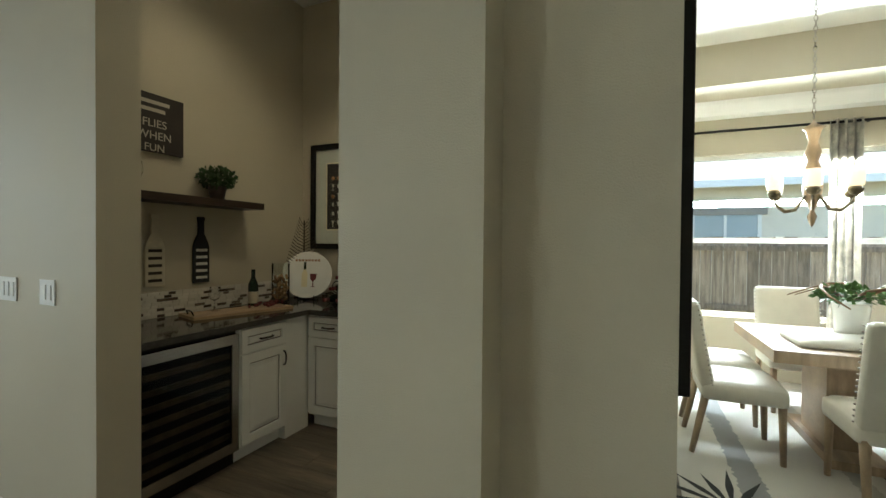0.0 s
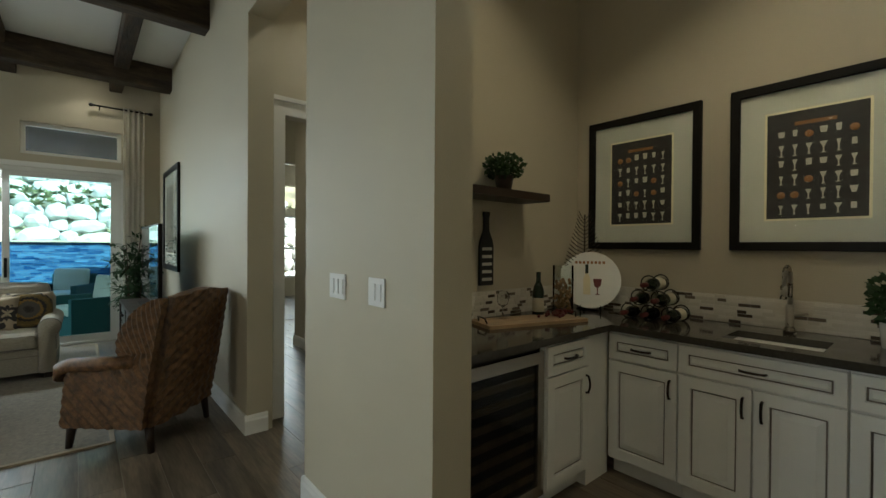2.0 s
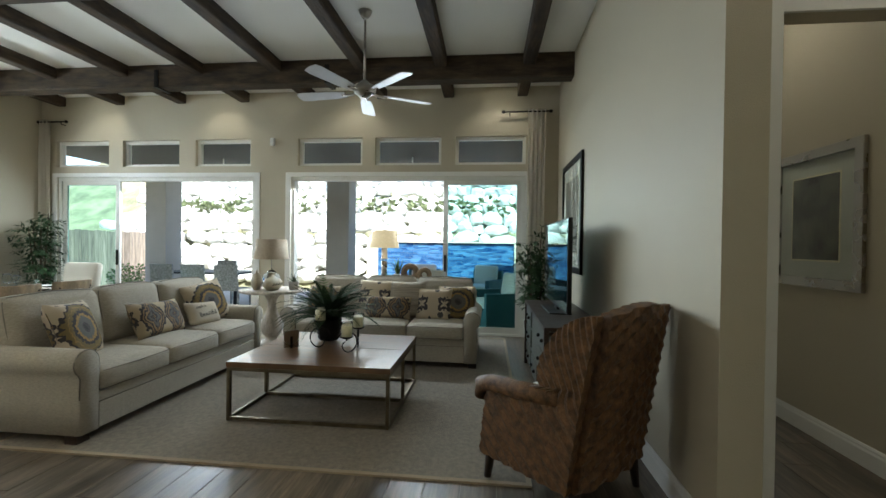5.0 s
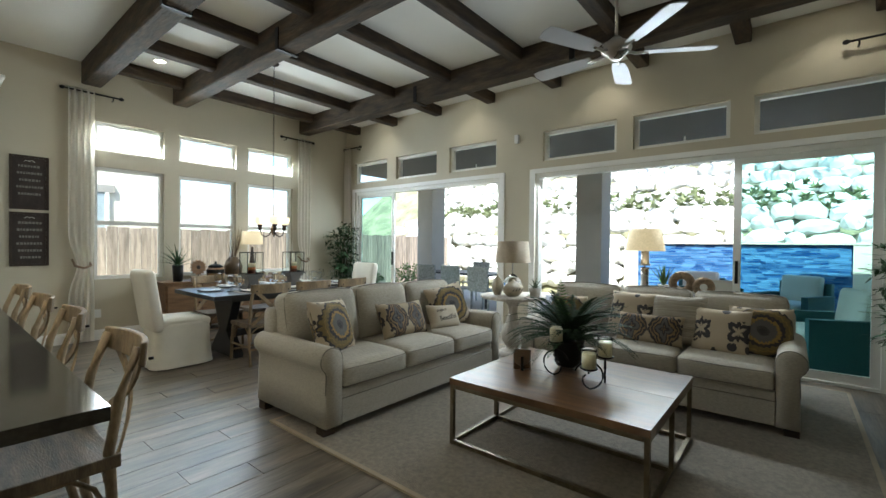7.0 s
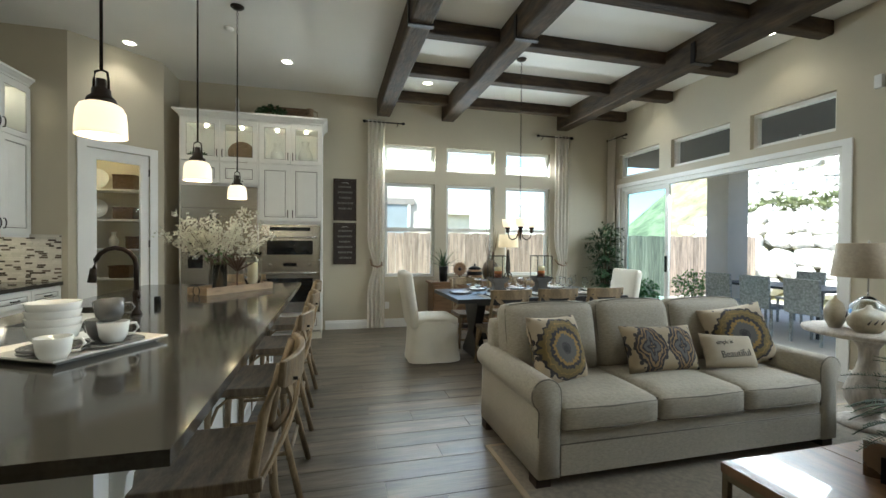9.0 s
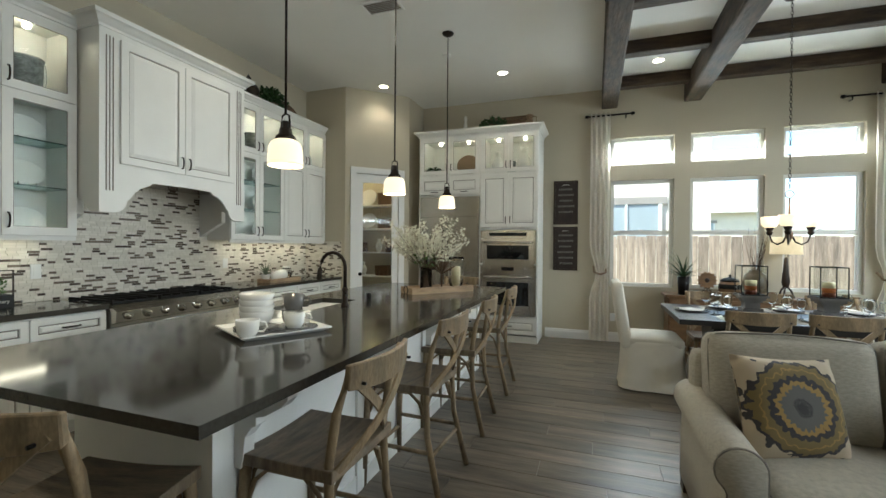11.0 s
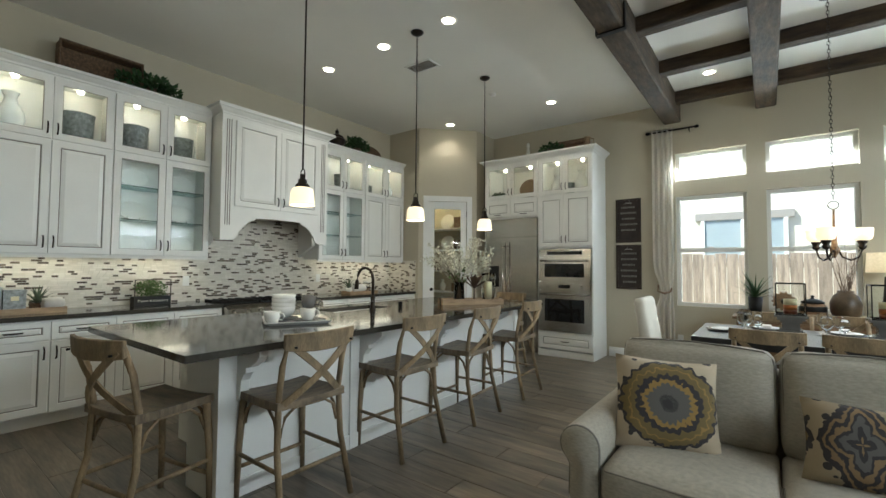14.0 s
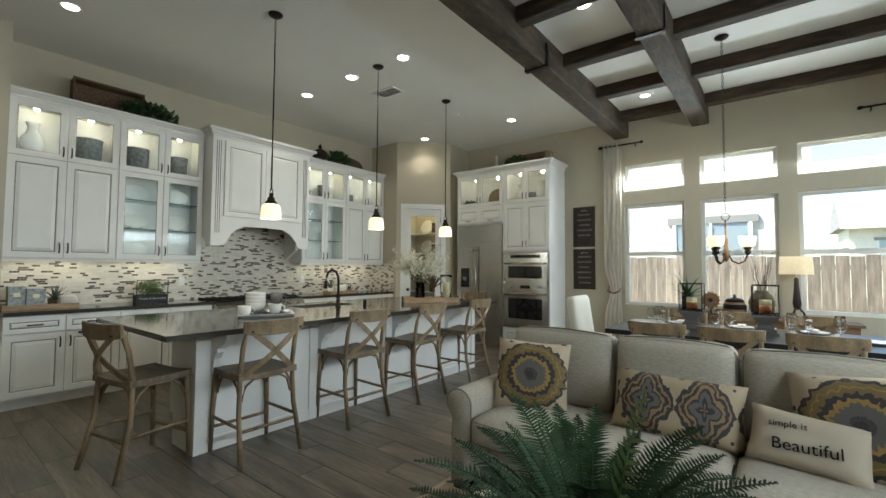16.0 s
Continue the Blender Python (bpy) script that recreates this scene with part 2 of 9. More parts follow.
# vestibule and corridor behind the living room wall
grid_wall("wall_arch_head", "x", TVY - 0.185, TVY, 3.61, 4.666, 3.08, CZ, [], WALL, "beige painted header over the hall opening")
grid_wall("wall_arch_post", "x", TVY - 0.185, TVY - 0.15, 4.666, 4.95, 0, CZ, [], WALL, "beige painted return of the hall opening")
grid_wall("wall_hall_door", "y", 4.84, 4.95, -2.25, TVY - 0.185, 0, CZ, [(-2.12, -1.22, 0, 2.44)], WALL, "beige painted wall with a cased doorway")
grid_wall("wall_corridor", "x", -2.37, -2.25, 3.46, 7.25, 0, CZ, [], WALL, "beige painted corridor wall")
grid_wall("wall_corridor_side", "y", 3.46, 3.60, -2.25, TVY - 0.185, 0, CZ, [], WALL, "beige painted hall side wall")
grid_wall("wall_corridor_end", "y", 9.3, 9.42, -5.88, TVY, 0, CZ, [(-5.7, -1.15, 0.0, 2.9)], WALL, "beige painted corridor end wall")
grid_wall("wall_far_room_end", "y", 13.0, 13.15, -6.0, -0.90, 0, CZ, [(-5.0, -2.1, 0.5, 2.2), (-5.0, -2.1, 2.4, 3.0)], WALL, "beige painted far room wall with windows")
grid_wall("wall_far_room_north", "x", -1.03, -0.90, 9.35, 13.1, 0, CZ, [], WALL, "beige painted far room side wall")
grid_wall("wall_far_room_west", "y", 7.13, 7.25, -5.88, -2.37, 0, CZ, [], WALL, "beige painted far room wall")
grid_wall("wall_far_room_south", "x", -6.0, -5.88, 7.13, 13.1, 0, CZ, [], WALL, "beige painted far room side wall")
tagged(box("ceiling_far_room", 9.36, 13.15, -6.0, -0.9, CZ, CZ + 0.15, CEIL), "white painted far room ceiling", "ceiling", kind="structure")
tagged(box("floor_far_room", 9.31, 13.15, -6.0, -0.9, -0.12, -0.002, FLOORM), "wood-look tile floor of the far room", "floor", kind="structure")
# formal dining room shell
DW = [(-2.6, -1.0), (-0.92, -0.05)]
grid_wall("wall_dining_window", "x", -5.55, -5.40, -4.5, 0.45, 0, CZ, [(-2.1, -0.05, 0.65, 2.45)], WALL, "beige painted wall with a bright window")
grid_wall("wall_dining_east", "y", 0.45, 0.57, -5.5, NB - 0.12, 0, CZ, [], WALL, "beige painted dining room side wall")
tagged(box("beam_tray", -4.4, 0.44, -2.15, -1.85, 3.05, 3.70, CEIL), "white boxed ceiling beam", "ceiling beam", kind="structure")
tagged(box("ceiling_dining", -4.4, 0.29, -4.7, -2.15, 3.40, 3.70, CEIL), "white planked tray ceiling", "ceiling", kind="structure")
tagged(box("ceiling_soffit", -4.4, 0.44, -5.40, -4.7, 3.0, 3.70, WALL), "grey-beige ceiling soffit", "ceiling", kind="structure")
bm = prism_bm([(-5.398, 2.84), (-5.30, 2.86), (-5.22, 2.96), (-5.20, 2.998), (-5.398, 2.998)], -4.3, 0.44, "x")
tagged(part("trim_crown", bm, WHITE), "white crown moulding under the tray ceiling", "moulding", kind="structure")

# ---- beams ----
def beam(axis, p0, p1, c, half, z0, z1, label, wob=0.006):
    """A rough-hewn beam with slightly uneven faces."""
    bm = bmesh.new()
    n = max(2, int(abs(p1 - p0) / 0.25))
    rings = []
    for i in range(n + 1):
        a = p0 + (p1 - p0) * i / n
        ring = []
        for s, z in ((-1, z0), (-0.86, z0 - 0.0), (0.86, z0), (1, z0), (1, z1), (-1, z1)):
            j = noise.noise(Vector((a * 1.7, c * 3 + s, z * 5))) * wob
            zz = z + (0.012 if abs(s) == 1 and z == z0 else 0) + (j if z == z0 else 0)
            q = c + s * half + j
            ring.append(bm.verts.new((q, a, zz) if axis == "y" else (a, q, zz)))
        rings.append(ring)
    for A, B in zip(rings, rings[1:]):
        for k in range(6):
            bm.faces.new((A[k], A[(k + 1) % 6], B[(k + 1) % 6], B[k]))
    bm.faces.new(rings[0]); bm.faces.new(rings[-1][::-1])
    bmesh.ops.recalc_face_normals(bm, faces=bm.faces)
    return tagged(part("ceiling_beam", bm, BEAM if axis == "y" else BEAMX), label, "beam", "ceiling beams")


MAINX = (4.90, 5.975, 8.12)
SECY = (-0.355, 0.735, 1.76, 2.895, 3.98, 5.055, 6.135, 7.20)
for x in MAINX:
    b = beam("y", TVY + 0.001, WY - 0.001, x, 0.108, 3.42, CZ - 0.001, "heavy dark-stained rough-hewn main beam across the ceiling")
    for y in (2.20, 4.565):
        bm = bmesh.new()
        for x0, x1, z0, z1 in ((x - 0.120, x + 0.120, 3.405, 3.414), (x - 0.124, x - 0.116, 3.405, 3.64), (x + 0.116, x + 0.124, 3.405, 3.64)):
            bm_box(bm, x0, x1, y - 0.03, y + 0.03, z0, z1)
        part("strap", bm, BLACK, b, "black iron strap")
for y in SECY:
    for a, c in ((MAINX[0] + 0.112, MAINX[1] - 0.112), (MAINX[1] + 0.112, MAINX[2] - 0.112), (MAINX[2] + 0.112, SX - 0.001)):
        beam("x", a, c, y, 0.075, 3.565, CZ - 0.001, "dark-stained rough cross beam between the main beams", 0.004)


# ---- windows and sliding doors ----
def window(name, axis, a0, a1, z0, z1, t0, out, rail=None, parent_label="white-framed window with clear glass", glass=None):
    """A window set in a hole of a wall; t0: the frame's inner plane, out: +1 or -1 towards outside."""
    root = empty(name, Matrix(), parent_label, "window", kind="structure")
    def bx(n, b0, b1, c0, c1, d0, d1, m, lab="", bev=0.004):
        lo, hi = sorted((t0 + out * d0, t0 + out * d1))
        if axis == "x":
            return box(n, b0, b1, lo, hi, c0, c1, m, root, lab, bev)
        return box(n, lo, hi, b0, b1, c0, c1, m, root, lab, bev)
    w = 0.045
    bx("window_frame", a0, a0 + w, z0, z1, 0, 0.07, VINYL); bx("window_frame", a1 - w, a1, z0, z1, 0, 0.07, VINYL)
    bx("window_frame", a0 + w, a1 - w, z1 - w, z1, 0, 0.07, VINYL); bx("window_frame", a0 + w, a1 - w, z0, z0 + w, 0, 0.07, VINYL)
    if rail:
        bx("meeting_rail", a0 + w, a1 - w, rail - 0.03, rail + 0.03, 0.005, 0.06, VINYL)
        bx("sash_lock", (a0 + a1) / 2 - 0.03, (a0 + a1) / 2 + 0.03, rail + 0.03, rail + 0.045, 0.0, 0.03, VINYL)
    for c0, c1 in ((z0 + w, rail - 0.03), (rail + 0.03, z1 - w)) if rail else ((z0 + w, z1 - w),):
        p = bx("pane", a0 + w, a1 - w, c0, c1, 0.034, 0.038, glass or GLASS, "", 0)
        p.visible_shadow = False
    return root


n = 0
for a, b in WIN:
    for z0, z1, r in ((0.82, 2.36, 1.60), (2.58, 2.98, None)):
        n += 1
        window("window_%d" % n, "x", a, b, z0, z1, WY + 0.06, 1, r)
for a, b in TRAN:
    n += 1
    window("window_%d" % n, "y", a, b, 2.56, 2.985, SX + 0.06, 1, None, "white-framed transom window above the sliding doors")
window("window_%d" % (n + 1), "x", -2.1, -0.05, 0.65, 2.45, -5.46, -1, 1.5, "bright white-framed dining room window")
window("window_%d" % (n + 2), "y", -5.0, -2.1, 0.5, 2.2, 13.05, 1, 1.3, "white-framed far room window")


def slider(name, y0, y1, panel, casing):
    root = empty(name, Matrix(), "wide sliding glass door, one tinted panel shut and the rest open", "sliding door", kind="structure")
    z1 = 2.39
    for a, b, c, d in ((y0 - 0.085, y0, 0, z1 + 0.065), (y1, y1 + 0.085, 0, z1 + 0.065), (y0, y1, z1, z1 + 0.065)):
        box("casing", SX - 0.018, SX + 0.001, a, b, c, d, WHITE, root, "white casing", 0.004)
    for a, b, c, d in ((y0, y0 + 0.05, 0, z1), (y1 - 0.05, y1, 0, z1), (y0 + 0.05, y1 - 0.05, z1 - 0.06, z1), (y0 + 0.05, y1 - 0.05, 0.0, 0.03)):
        box("door_frame", SX + 0.02, SX + 0.14, a, b, c, d, VINYL, root, "white vinyl frame", 0.003)
    a, b = panel
    for c, d, e, f in ((a, a + 0.07, 0.03, 2.335), (b - 0.07, b, 0.03, 2.335), (a + 0.07, b - 0.07, 2.265, 2.335), (a + 0.07, b - 0.07, 0.03, 0.12)):
        box("panel_frame", SX + 0.05, SX + 0.09, c, d, e, f, VINYL, root, "white sliding panel frame", 0.003)
    g = box("pane", SX + 0.068, SX + 0.072, a + 0.07, b - 0.07, 0.12, 2.265, SLIDEGLASS, root, "teal-tinted glass")
    g.visible_shadow = False
    hy = a + 0.035 if panel[0] > y0 + 0.2 else b - 0.035
    box("pull", SX + 0.03, SX + 0.05, hy - 0.015, hy + 0.015, 0.95, 1.2, BLACK, root, "black door pull", 0.004)
    return root


slider("door_1", 3.80, 7.27, (6.18, 7.22), True)
slider("door_2", -0.42, 3.20, (-0.37, 0.80), True)

# ---- baseboards and casings ----
def baseboard(axis, a0, a1, t, side):
    """Profiled white baseboard; t: the wall plane, side: the way it stands proud."""
    prof = [(0, 0), (0.016, 0), (0.016, 0.10), (0.011, 0.115), (0.011, 0.125), (0.005, 0.14), (0, 0.14)]
    out = [(t + side * p, z) for p, z in prof]
    bm = prism_bm(out, a0, a1, "x" if axis == "x" else "y")
    return tagged(part("baseboard", bm, WHITE), "white painted profiled baseboard along the wall", "baseboard", kind="structure")


for axis, a0, a1, t, s in (("x", 4.666, 9.12, TVY, 1), ("y", TVY - 0.15, TVY + 0.016, 4.666, -1), ("x", 2.51, 3.61, TVY, 1), ("y", TVY - 0.185, TVY + 0.016, 3.61, 1), ("y", TVY - 0.185, TVY + 0.016, 2.51, -1),
                           ("x", 4.0, 9.12, WY, -1), ("x", 0.78, 1.25, TVY, 1), ("y", TVY - 0.185, TVY + 0.016, 1.25, 1), ("y", 3.25, 3.75, SX, -1), ("y", -0.89, -0.51, SX, -1), ("y", 7.36, 7.58, SX, -1),
                           ("x", 4.95, 7.266, -2.25, 1), ("y", -5.88, -2.234, 7.25, 1), ("x", 4.95, 9.3, TVY - 0.15, -1), ("y", -2.25, -1.1, 3.60, 1), ("x", -4.3, 1.0, 1.04, -1), ("x", 0.45, 0.78, -1.075, 1), ("y", -1.22 + 0.09, -1.076, 4.84, -1)):
    baseboard(axis, a0, a1, t, s)
for a, b, c, d in ((-1.22, -1.13, 0, 2.44), (-2.21, -2.12, 0, 2.44), (-2.21, -1.13, 2.44, 2.545)):
    tagged(box("trim", 4.822, 4.842, a, b, c, d, WHITE, bevel=0.004), "white door casing in the hall", "casing", kind="structure")
tagged(box("trim", 4.800, 4.842, -2.24, -1.10, 2.545, 2.58, WHITE, bevel=0.006), "white moulded cap over the hall door casing", "casing", kind="structure")

# ---- outside ----
GRASS = M("hill_scrub", (0.30, 0.28, 0.16), 0.9, var=0.5, scale=1.4, bump=0.5, bscale=9)
CONC = M("patio_concrete", (0.40, 0.37, 0.32), 0.8, var=0.12, scale=1.5, bump=0.1, bscale=60)
STUCCO = M("stucco", (0.42, 0.40, 0.36), 0.9, var=0.05, scale=3, bump=0.4, bscale=140)
STUCCO2 = M("pale_stucco", (0.72, 0.66, 0.54), 0.9, var=0.05, scale=3, bump=0.3, bscale=140)
ROCK = M("pale_boulder", (0.78, 0.75, 0.69), 0.85, var=0.25, scale=2.2, bump=0.6, bscale=12, rand=0.2)
FENCE = M("weathered_fence_wood", (0.38, 0.30, 0.235), 0.85, var=0.35, scale=5, bump=0.3, bscale=40, stretch=(4, 4, 0.4), rand=0.25)
BLUE = M("blue_glass_tile", (0.02, 0.10, 0.35), 0.2, var=0.5, scale=30, bump=0.1, rand=0.5)
ROOFM = M("roof_tile", (0.30, 0.27, 0.25), 0.85, var=0.25, scale=9)
TEAL = M("teal_wicker", (0.05, 0.14, 0.15), 0.7, var=0.3, scale=60, bump=0.3)
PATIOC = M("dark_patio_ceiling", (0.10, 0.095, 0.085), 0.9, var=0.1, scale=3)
PATIOD = M("patio_dark_metal", (0.03, 0.035, 0.04), 0.5, var=0.2)

tagged(box("ground", -400, 400, -400, 400, -0.40, -0.16, GRASS), "dry earth and grass around the house", "ground", kind="structure")
tagged(box("pavement", 9.31, 15.0, -4.0, 16.0, -0.16, -0.03, CONC), "pale concrete patio slab", "patio", kind="structure")
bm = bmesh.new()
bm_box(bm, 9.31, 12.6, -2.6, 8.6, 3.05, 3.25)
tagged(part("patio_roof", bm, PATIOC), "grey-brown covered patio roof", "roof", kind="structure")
for y in (3.38, 7.66):
    tagged(box("patio_column", 11.7, 12.2, y - 0.25, y + 0.25, -0.03, 3.05, STUCCO, bevel=0.02), "square grey stucco patio column", "column", "patio columns")

# rock wall and hillside
rng = random.Random(5)
bm = bmesh.new()
nx, ny = 24, 40
V = [[bm.verts.new((16.3 + i * 0.7 if i else 16.2, -14 + j * 0.9, (-0.2 if i == 0 else 0.4 + i * 0.42 + 0.25 * noise.noise(Vector((i * 0.4, j * 0.4, 0)))) + max(0, (j - 22) * 0.11) * i * 0.09 - max(0, (j - 28)) * 0.1)) for j in range(ny)] for i in range(nx)]
for i in range(nx - 1):
    for j in range(ny - 1):
        bm.faces.new((V[i][j], V[i + 1][j], V[i + 1][j + 1], V[i][j + 1]))
tagged(part("hillside", bm, GRASS, smooth=True), "scrubby hillside rising behind the garden", "hill", kind="structure")


def boulder_mesh(seed):
    bm = bmesh.new()
    bmesh.ops.create_icosphere(bm, subdivisions=2, radius=0.5)
    for v in bm.verts:
        k = noise.noise(v.co * 2.3 + Vector((seed * 7, 0, 0)))
        v.co *= 1 + 0.35 * k
        v.co.x = max(-0.42, min(0.42, v.co.x)); v.co.z = max(-0.36, min(0.40, v.co.z)); v.co.y = max(-0.45, min(0.45, v.co.y))
    me = bpy.data.meshes.new("boulder")
    bm.to_mesh(me); bm.free()
    me.materials.append(ROCK)
    return me


BM = [boulder_mesh(s) for s in range(6)]
wall_root = empty("rock_retaining_wall", pose(16.2, 0, 0), "tall retaining wall of stacked pale boulders", "rock wall", kind="structure")
z, row = 0.2, 0
while z < 5.2:
    h = rng.uniform(0.34, 0.52)
    y = -7.0 + rng.random()
    while y < 14:
        w = rng.uniform(0.38, 0.95)
        o = new("boulder", rng.choice(BM))
        o.parent = wall_root
        o.matrix_basis = Matrix.LocRotScale((z * 0.62 + rng.uniform(-0.12, 0.12) + (1.1 if z > 2.6 else 0), y + w / 2, z + rng.uniform(-0.06, 0.06)), Euler((rng.uniform(-0.2, 0.2), rng.uniform(-0.2, 0.2), rng.uniform(-0.3, 0.3))), (h * 1.25, w * 1.16, h * 1.38))
        y += w
    z += h * 0.95
    row += 1

bm = bmesh.new()
for k in range(420):
    y = rng.uniform(-6.5, 13)
    zz = rng.choice((2.35, 2.5, 4.4))
    c = Vector((16.2 + zz * 0.62 + rng.uniform(-0.4, 0.5), y, zz + rng.uniform(0, 0.5)))
    for q in range(6):
        d = Vector((rng.uniform(-1, 1), rng.uniform(-1, 1), rng.uniform(-0.2, 1))).normalized() * 0.22
        s = d.cross(Vector((rng.random(), rng.random(), rng.random()))).normalized() * 0.06
        bm.faces.new([bm.verts.new(p) for p in (c - s, c + s, c + d)])
SCRUB = M("hill_shrub_leaves", (0.24, 0.27, 0.13), 0.8, var=0.4, scale=3)
tagged(part("shrubs", bm, SCRUB), "low green shrubs between the boulders", "shrubs", kind="stuff")

# raised pool wall with blue tile
pool = empty("pool_wall", pose(14.9, 1.35, 0), "raised pool wall faced in blue glass tile with a stone cap", "pool wall")
box("core", 0.02, 0.4, -2.2, 2.2, -0.03, 1.42, CONC, pool)
box("cap", -0.05, 0.45, -2.3, 2.3, 1.42, 1.46, STUCCO2, pool, "pale stone cap", 0.01)
for s in (-2.12, 2.12):
    box("pier", -0.04, 0.42, s - 0.16, s + 0.16, -0.03, 1.42, STUCCO2, pool, "pale stacked stone pier", 0.01)
bm = bmesh.new()
for r in range(36):
    y = -1.95 - rng.random() * 0.1
    while y < 1.93:
        w = rng.uniform(0.10, 0.30)
        bm_box(bm, 0.0 - rng.uniform(0.002, 0.012), 0.025, max(y, -1.96), min(y + w, 1.96) - 0.004, 0.01 + r * 0.039, 0.045 + r * 0.039)
        y += w
bt = part("tile", bm, BLUE, pool, "blue glass tile strips")
bt["kind"] = "stuff"
_nt = BLUE.node_tree
_geo, _hs = _nt.nodes.new("ShaderNodeNewGeometry"), _nt.nodes.new("ShaderNodeValToRGB")
_hs.color_ramp.elements[0].color, _hs.color_ramp.elements[1].color = (0.015, 0.06, 0.20, 1), (0.12, 0.27, 0.48, 1)
_nt.links.new(_geo.outputs["Random Per Island"], _hs.inputs["Fac"])
_nt.links.new(_hs.outputs["Color"], _nt.nodes["Principled BSDF"].inputs["Base Color"])


def fence_run(axis, a0, a1, t, z1, label, m=FENCE):
    root = empty("fence", Matrix(), label, "fence")
    a = a0
    boards = [box_mesh(0.178, 0.02, z1 + 0.2 + d) for d in (0, -0.015, 0.01)]
    for me in boards:
        me.materials.append(m)
    k = 0
    while a < a1:
        o = new("board", boards[k % 3])
        o.parent = root
        o.matrix_basis = pose(a, t, -0.2) if axis == "x" else pose(t, a, -0.2, 0, 0, 90)
        a += 0.187
        k += 1
    for z in (0.25, z1 - 0.25):
        if axis == "x":
            box("rail", a0, a1, t + 0.02, t + 0.06, z, z + 0.09, m, root)
        else:
            box("rail", t + 0.02, t + 0.06, a0, a1, z, z + 0.09, m, root)
    return root


def box_mesh(w, d, h):
    bm = bmesh.new()
    bm_box(bm, -w / 2, w / 2, -d / 2, d / 2, 0, h)
    me = bpy.data.meshes.new("board")
    bm.to_mesh(me); bm.free()
    return me


fence_run("x", 1.5, 16.2, 10.5, 1.62, "weathered grey-brown wooden board fence in the side yard")
fence_run("x", -6, 1.5, -9.3, 1.6, "weathered wooden board fence beyond the dining room window")

# neighbouring house
def house(x0, x1, y0, y1, h, ridge, wins, label):
    root = empty("house", pose(0, 0, -0.16), label, "house")
    box("wall", x0, x1, y0, y1, 0, h, STUCCO2, root)
    bm = prism_bm([(y0 - 0.5, h), (y1 + 0.5, h), ((y0 + y1) / 2, h + ridge)], x0 - 0.4, x1 + 0.4, "x")
    part("roof", bm, ROOFM, root, "grey tiled roof")
    s = -1 if y0 > 0 else 1
    yf = y0 if y0 > 0 else y1
    box("fascia", x0 - 0.42, x1 + 0.42, yf + s * 0.5, yf + s * 0.53, h - 0.12, h + 0.06, WHITE, root, "white fascia")
    for a, b, c, d in wins:
        w = box("window", a, b, yf + s * 0.03, yf, c, d, BLINDS, root, "white slatted blind behind glass")
        for e, f, g, i in ((a - 0.08, a, c, d), (b, b + 0.08, c, d), (a - 0.20, b + 0.20, d, d + 0.18), (a - 0.1, b + 0.1, c - 0.08, c), ((a + b) / 2 - 0.03, (a + b) / 2 + 0.03, c, d)):
            box("frame", e, f, yf + s * 0.07, yf + s * 0.002, g, i, TRIMH if g != c or i != d else VINYL, w)
        k = c + 0.03
        while k < d - 0.02:
            box("slat", a, (a + b) / 2 - 0.03, yf + s * 0.045, yf + s * 0.031, k, k + 0.035, BLINDS, w)
            box("slat", (a + b) / 2 + 0.03, b, yf + s * 0.045, yf + s * 0.031, k, k + 0.035, BLINDS, w)
            k += 0.055
    return root


TRIMH = M("taupe_house_trim", (0.30, 0.27, 0.235), 0.8, var=0.06, scale=3)
BLINDS = M("window_blind", (0.42, 0.47, 0.48), 0.5, var=0.05, scale=2)
house(-6, 7.45, 13.2, 22, 7.0, 2.0, [(4.72, 6.26, 1.75, 2.68)], "pale stucco neighbouring house with slatted window blinds")
house(10.0, 15.0, 34, 40, 4.0, 2.2, [(11.2, 12.2, 2.2, 3.2)], "pale stucco house further away with a gabled roof")
house(-9, 3, -20, -13.0, 3.2, 2.0, [(-2.6, -1.2, 1.2, 2.4)], "stucco house across the yard with a grey roof")

# ---- kitchen materials ----
STEEL = M("brushed_steel", (0.50, 0.47, 0.42), 0.22, metal=1.0, var=0.04, scale=1.5, bump=0.0, stretch=(1, 1, 0.4))
CHROME = M("chrome", (0.7, 0.7, 0.7), 0.08, metal=1.0, var=0.02)
DARKG = M("black_glass", (0.012, 0.012, 0.012), 0.06, var=0.1, bump=0)
BRONZE = M("dark_bronze_handle", (0.035, 0.026, 0.020), 0.38, metal=0.8, var=0.2)
CABGLASS = M("cabinet_glass", (0.93, 0.97, 0.96), 0.02, var=0.0, bump=0.0, trans=1.0, ior=1.2)
SHELFG = M("shelf_glass", (0.55, 0.78, 0.74), 0.05, var=0.0, bump=0.0, trans=0.9, ior=1.2)
TILE_L = M("pale_stone_tile", (0.62, 0.58, 0.51), 0.35, var=0.12, scale=9, bump=0.05)
TILE_D = M("dark_glass_tile", (0.16, 0.13, 0.11), 0.18, var=0.3, scale=9, bump=0.02)
GROUT_L = M("pale_grout", (0.60, 0.57, 0.50), 0.9, var=0.06)
OAK = M("weathered_oak", (0.30, 0.215, 0.12), 0.55, var=0.42, scale=5, bump=0.2, bscale=40, stretch=(3, 3, 1))
OAKSEAT = M("greyed_oak_seat", (0.22, 0.165, 0.105), 0.5, var=0.5, scale=6, bump=0.2, bscale=40, stretch=(1, 5, 1))
WOODL = M("light_raw_wood", (0.42, 0.29, 0.17), 0.6, var=0.3, scale=6, bump=0.15, bscale=40, stretch=(1, 4, 4))
GALV = M("galvanised_metal", (0.38, 0.40, 0.39), 0.5, metal=0.35, var=0.4, scale=30, bump=0.05)
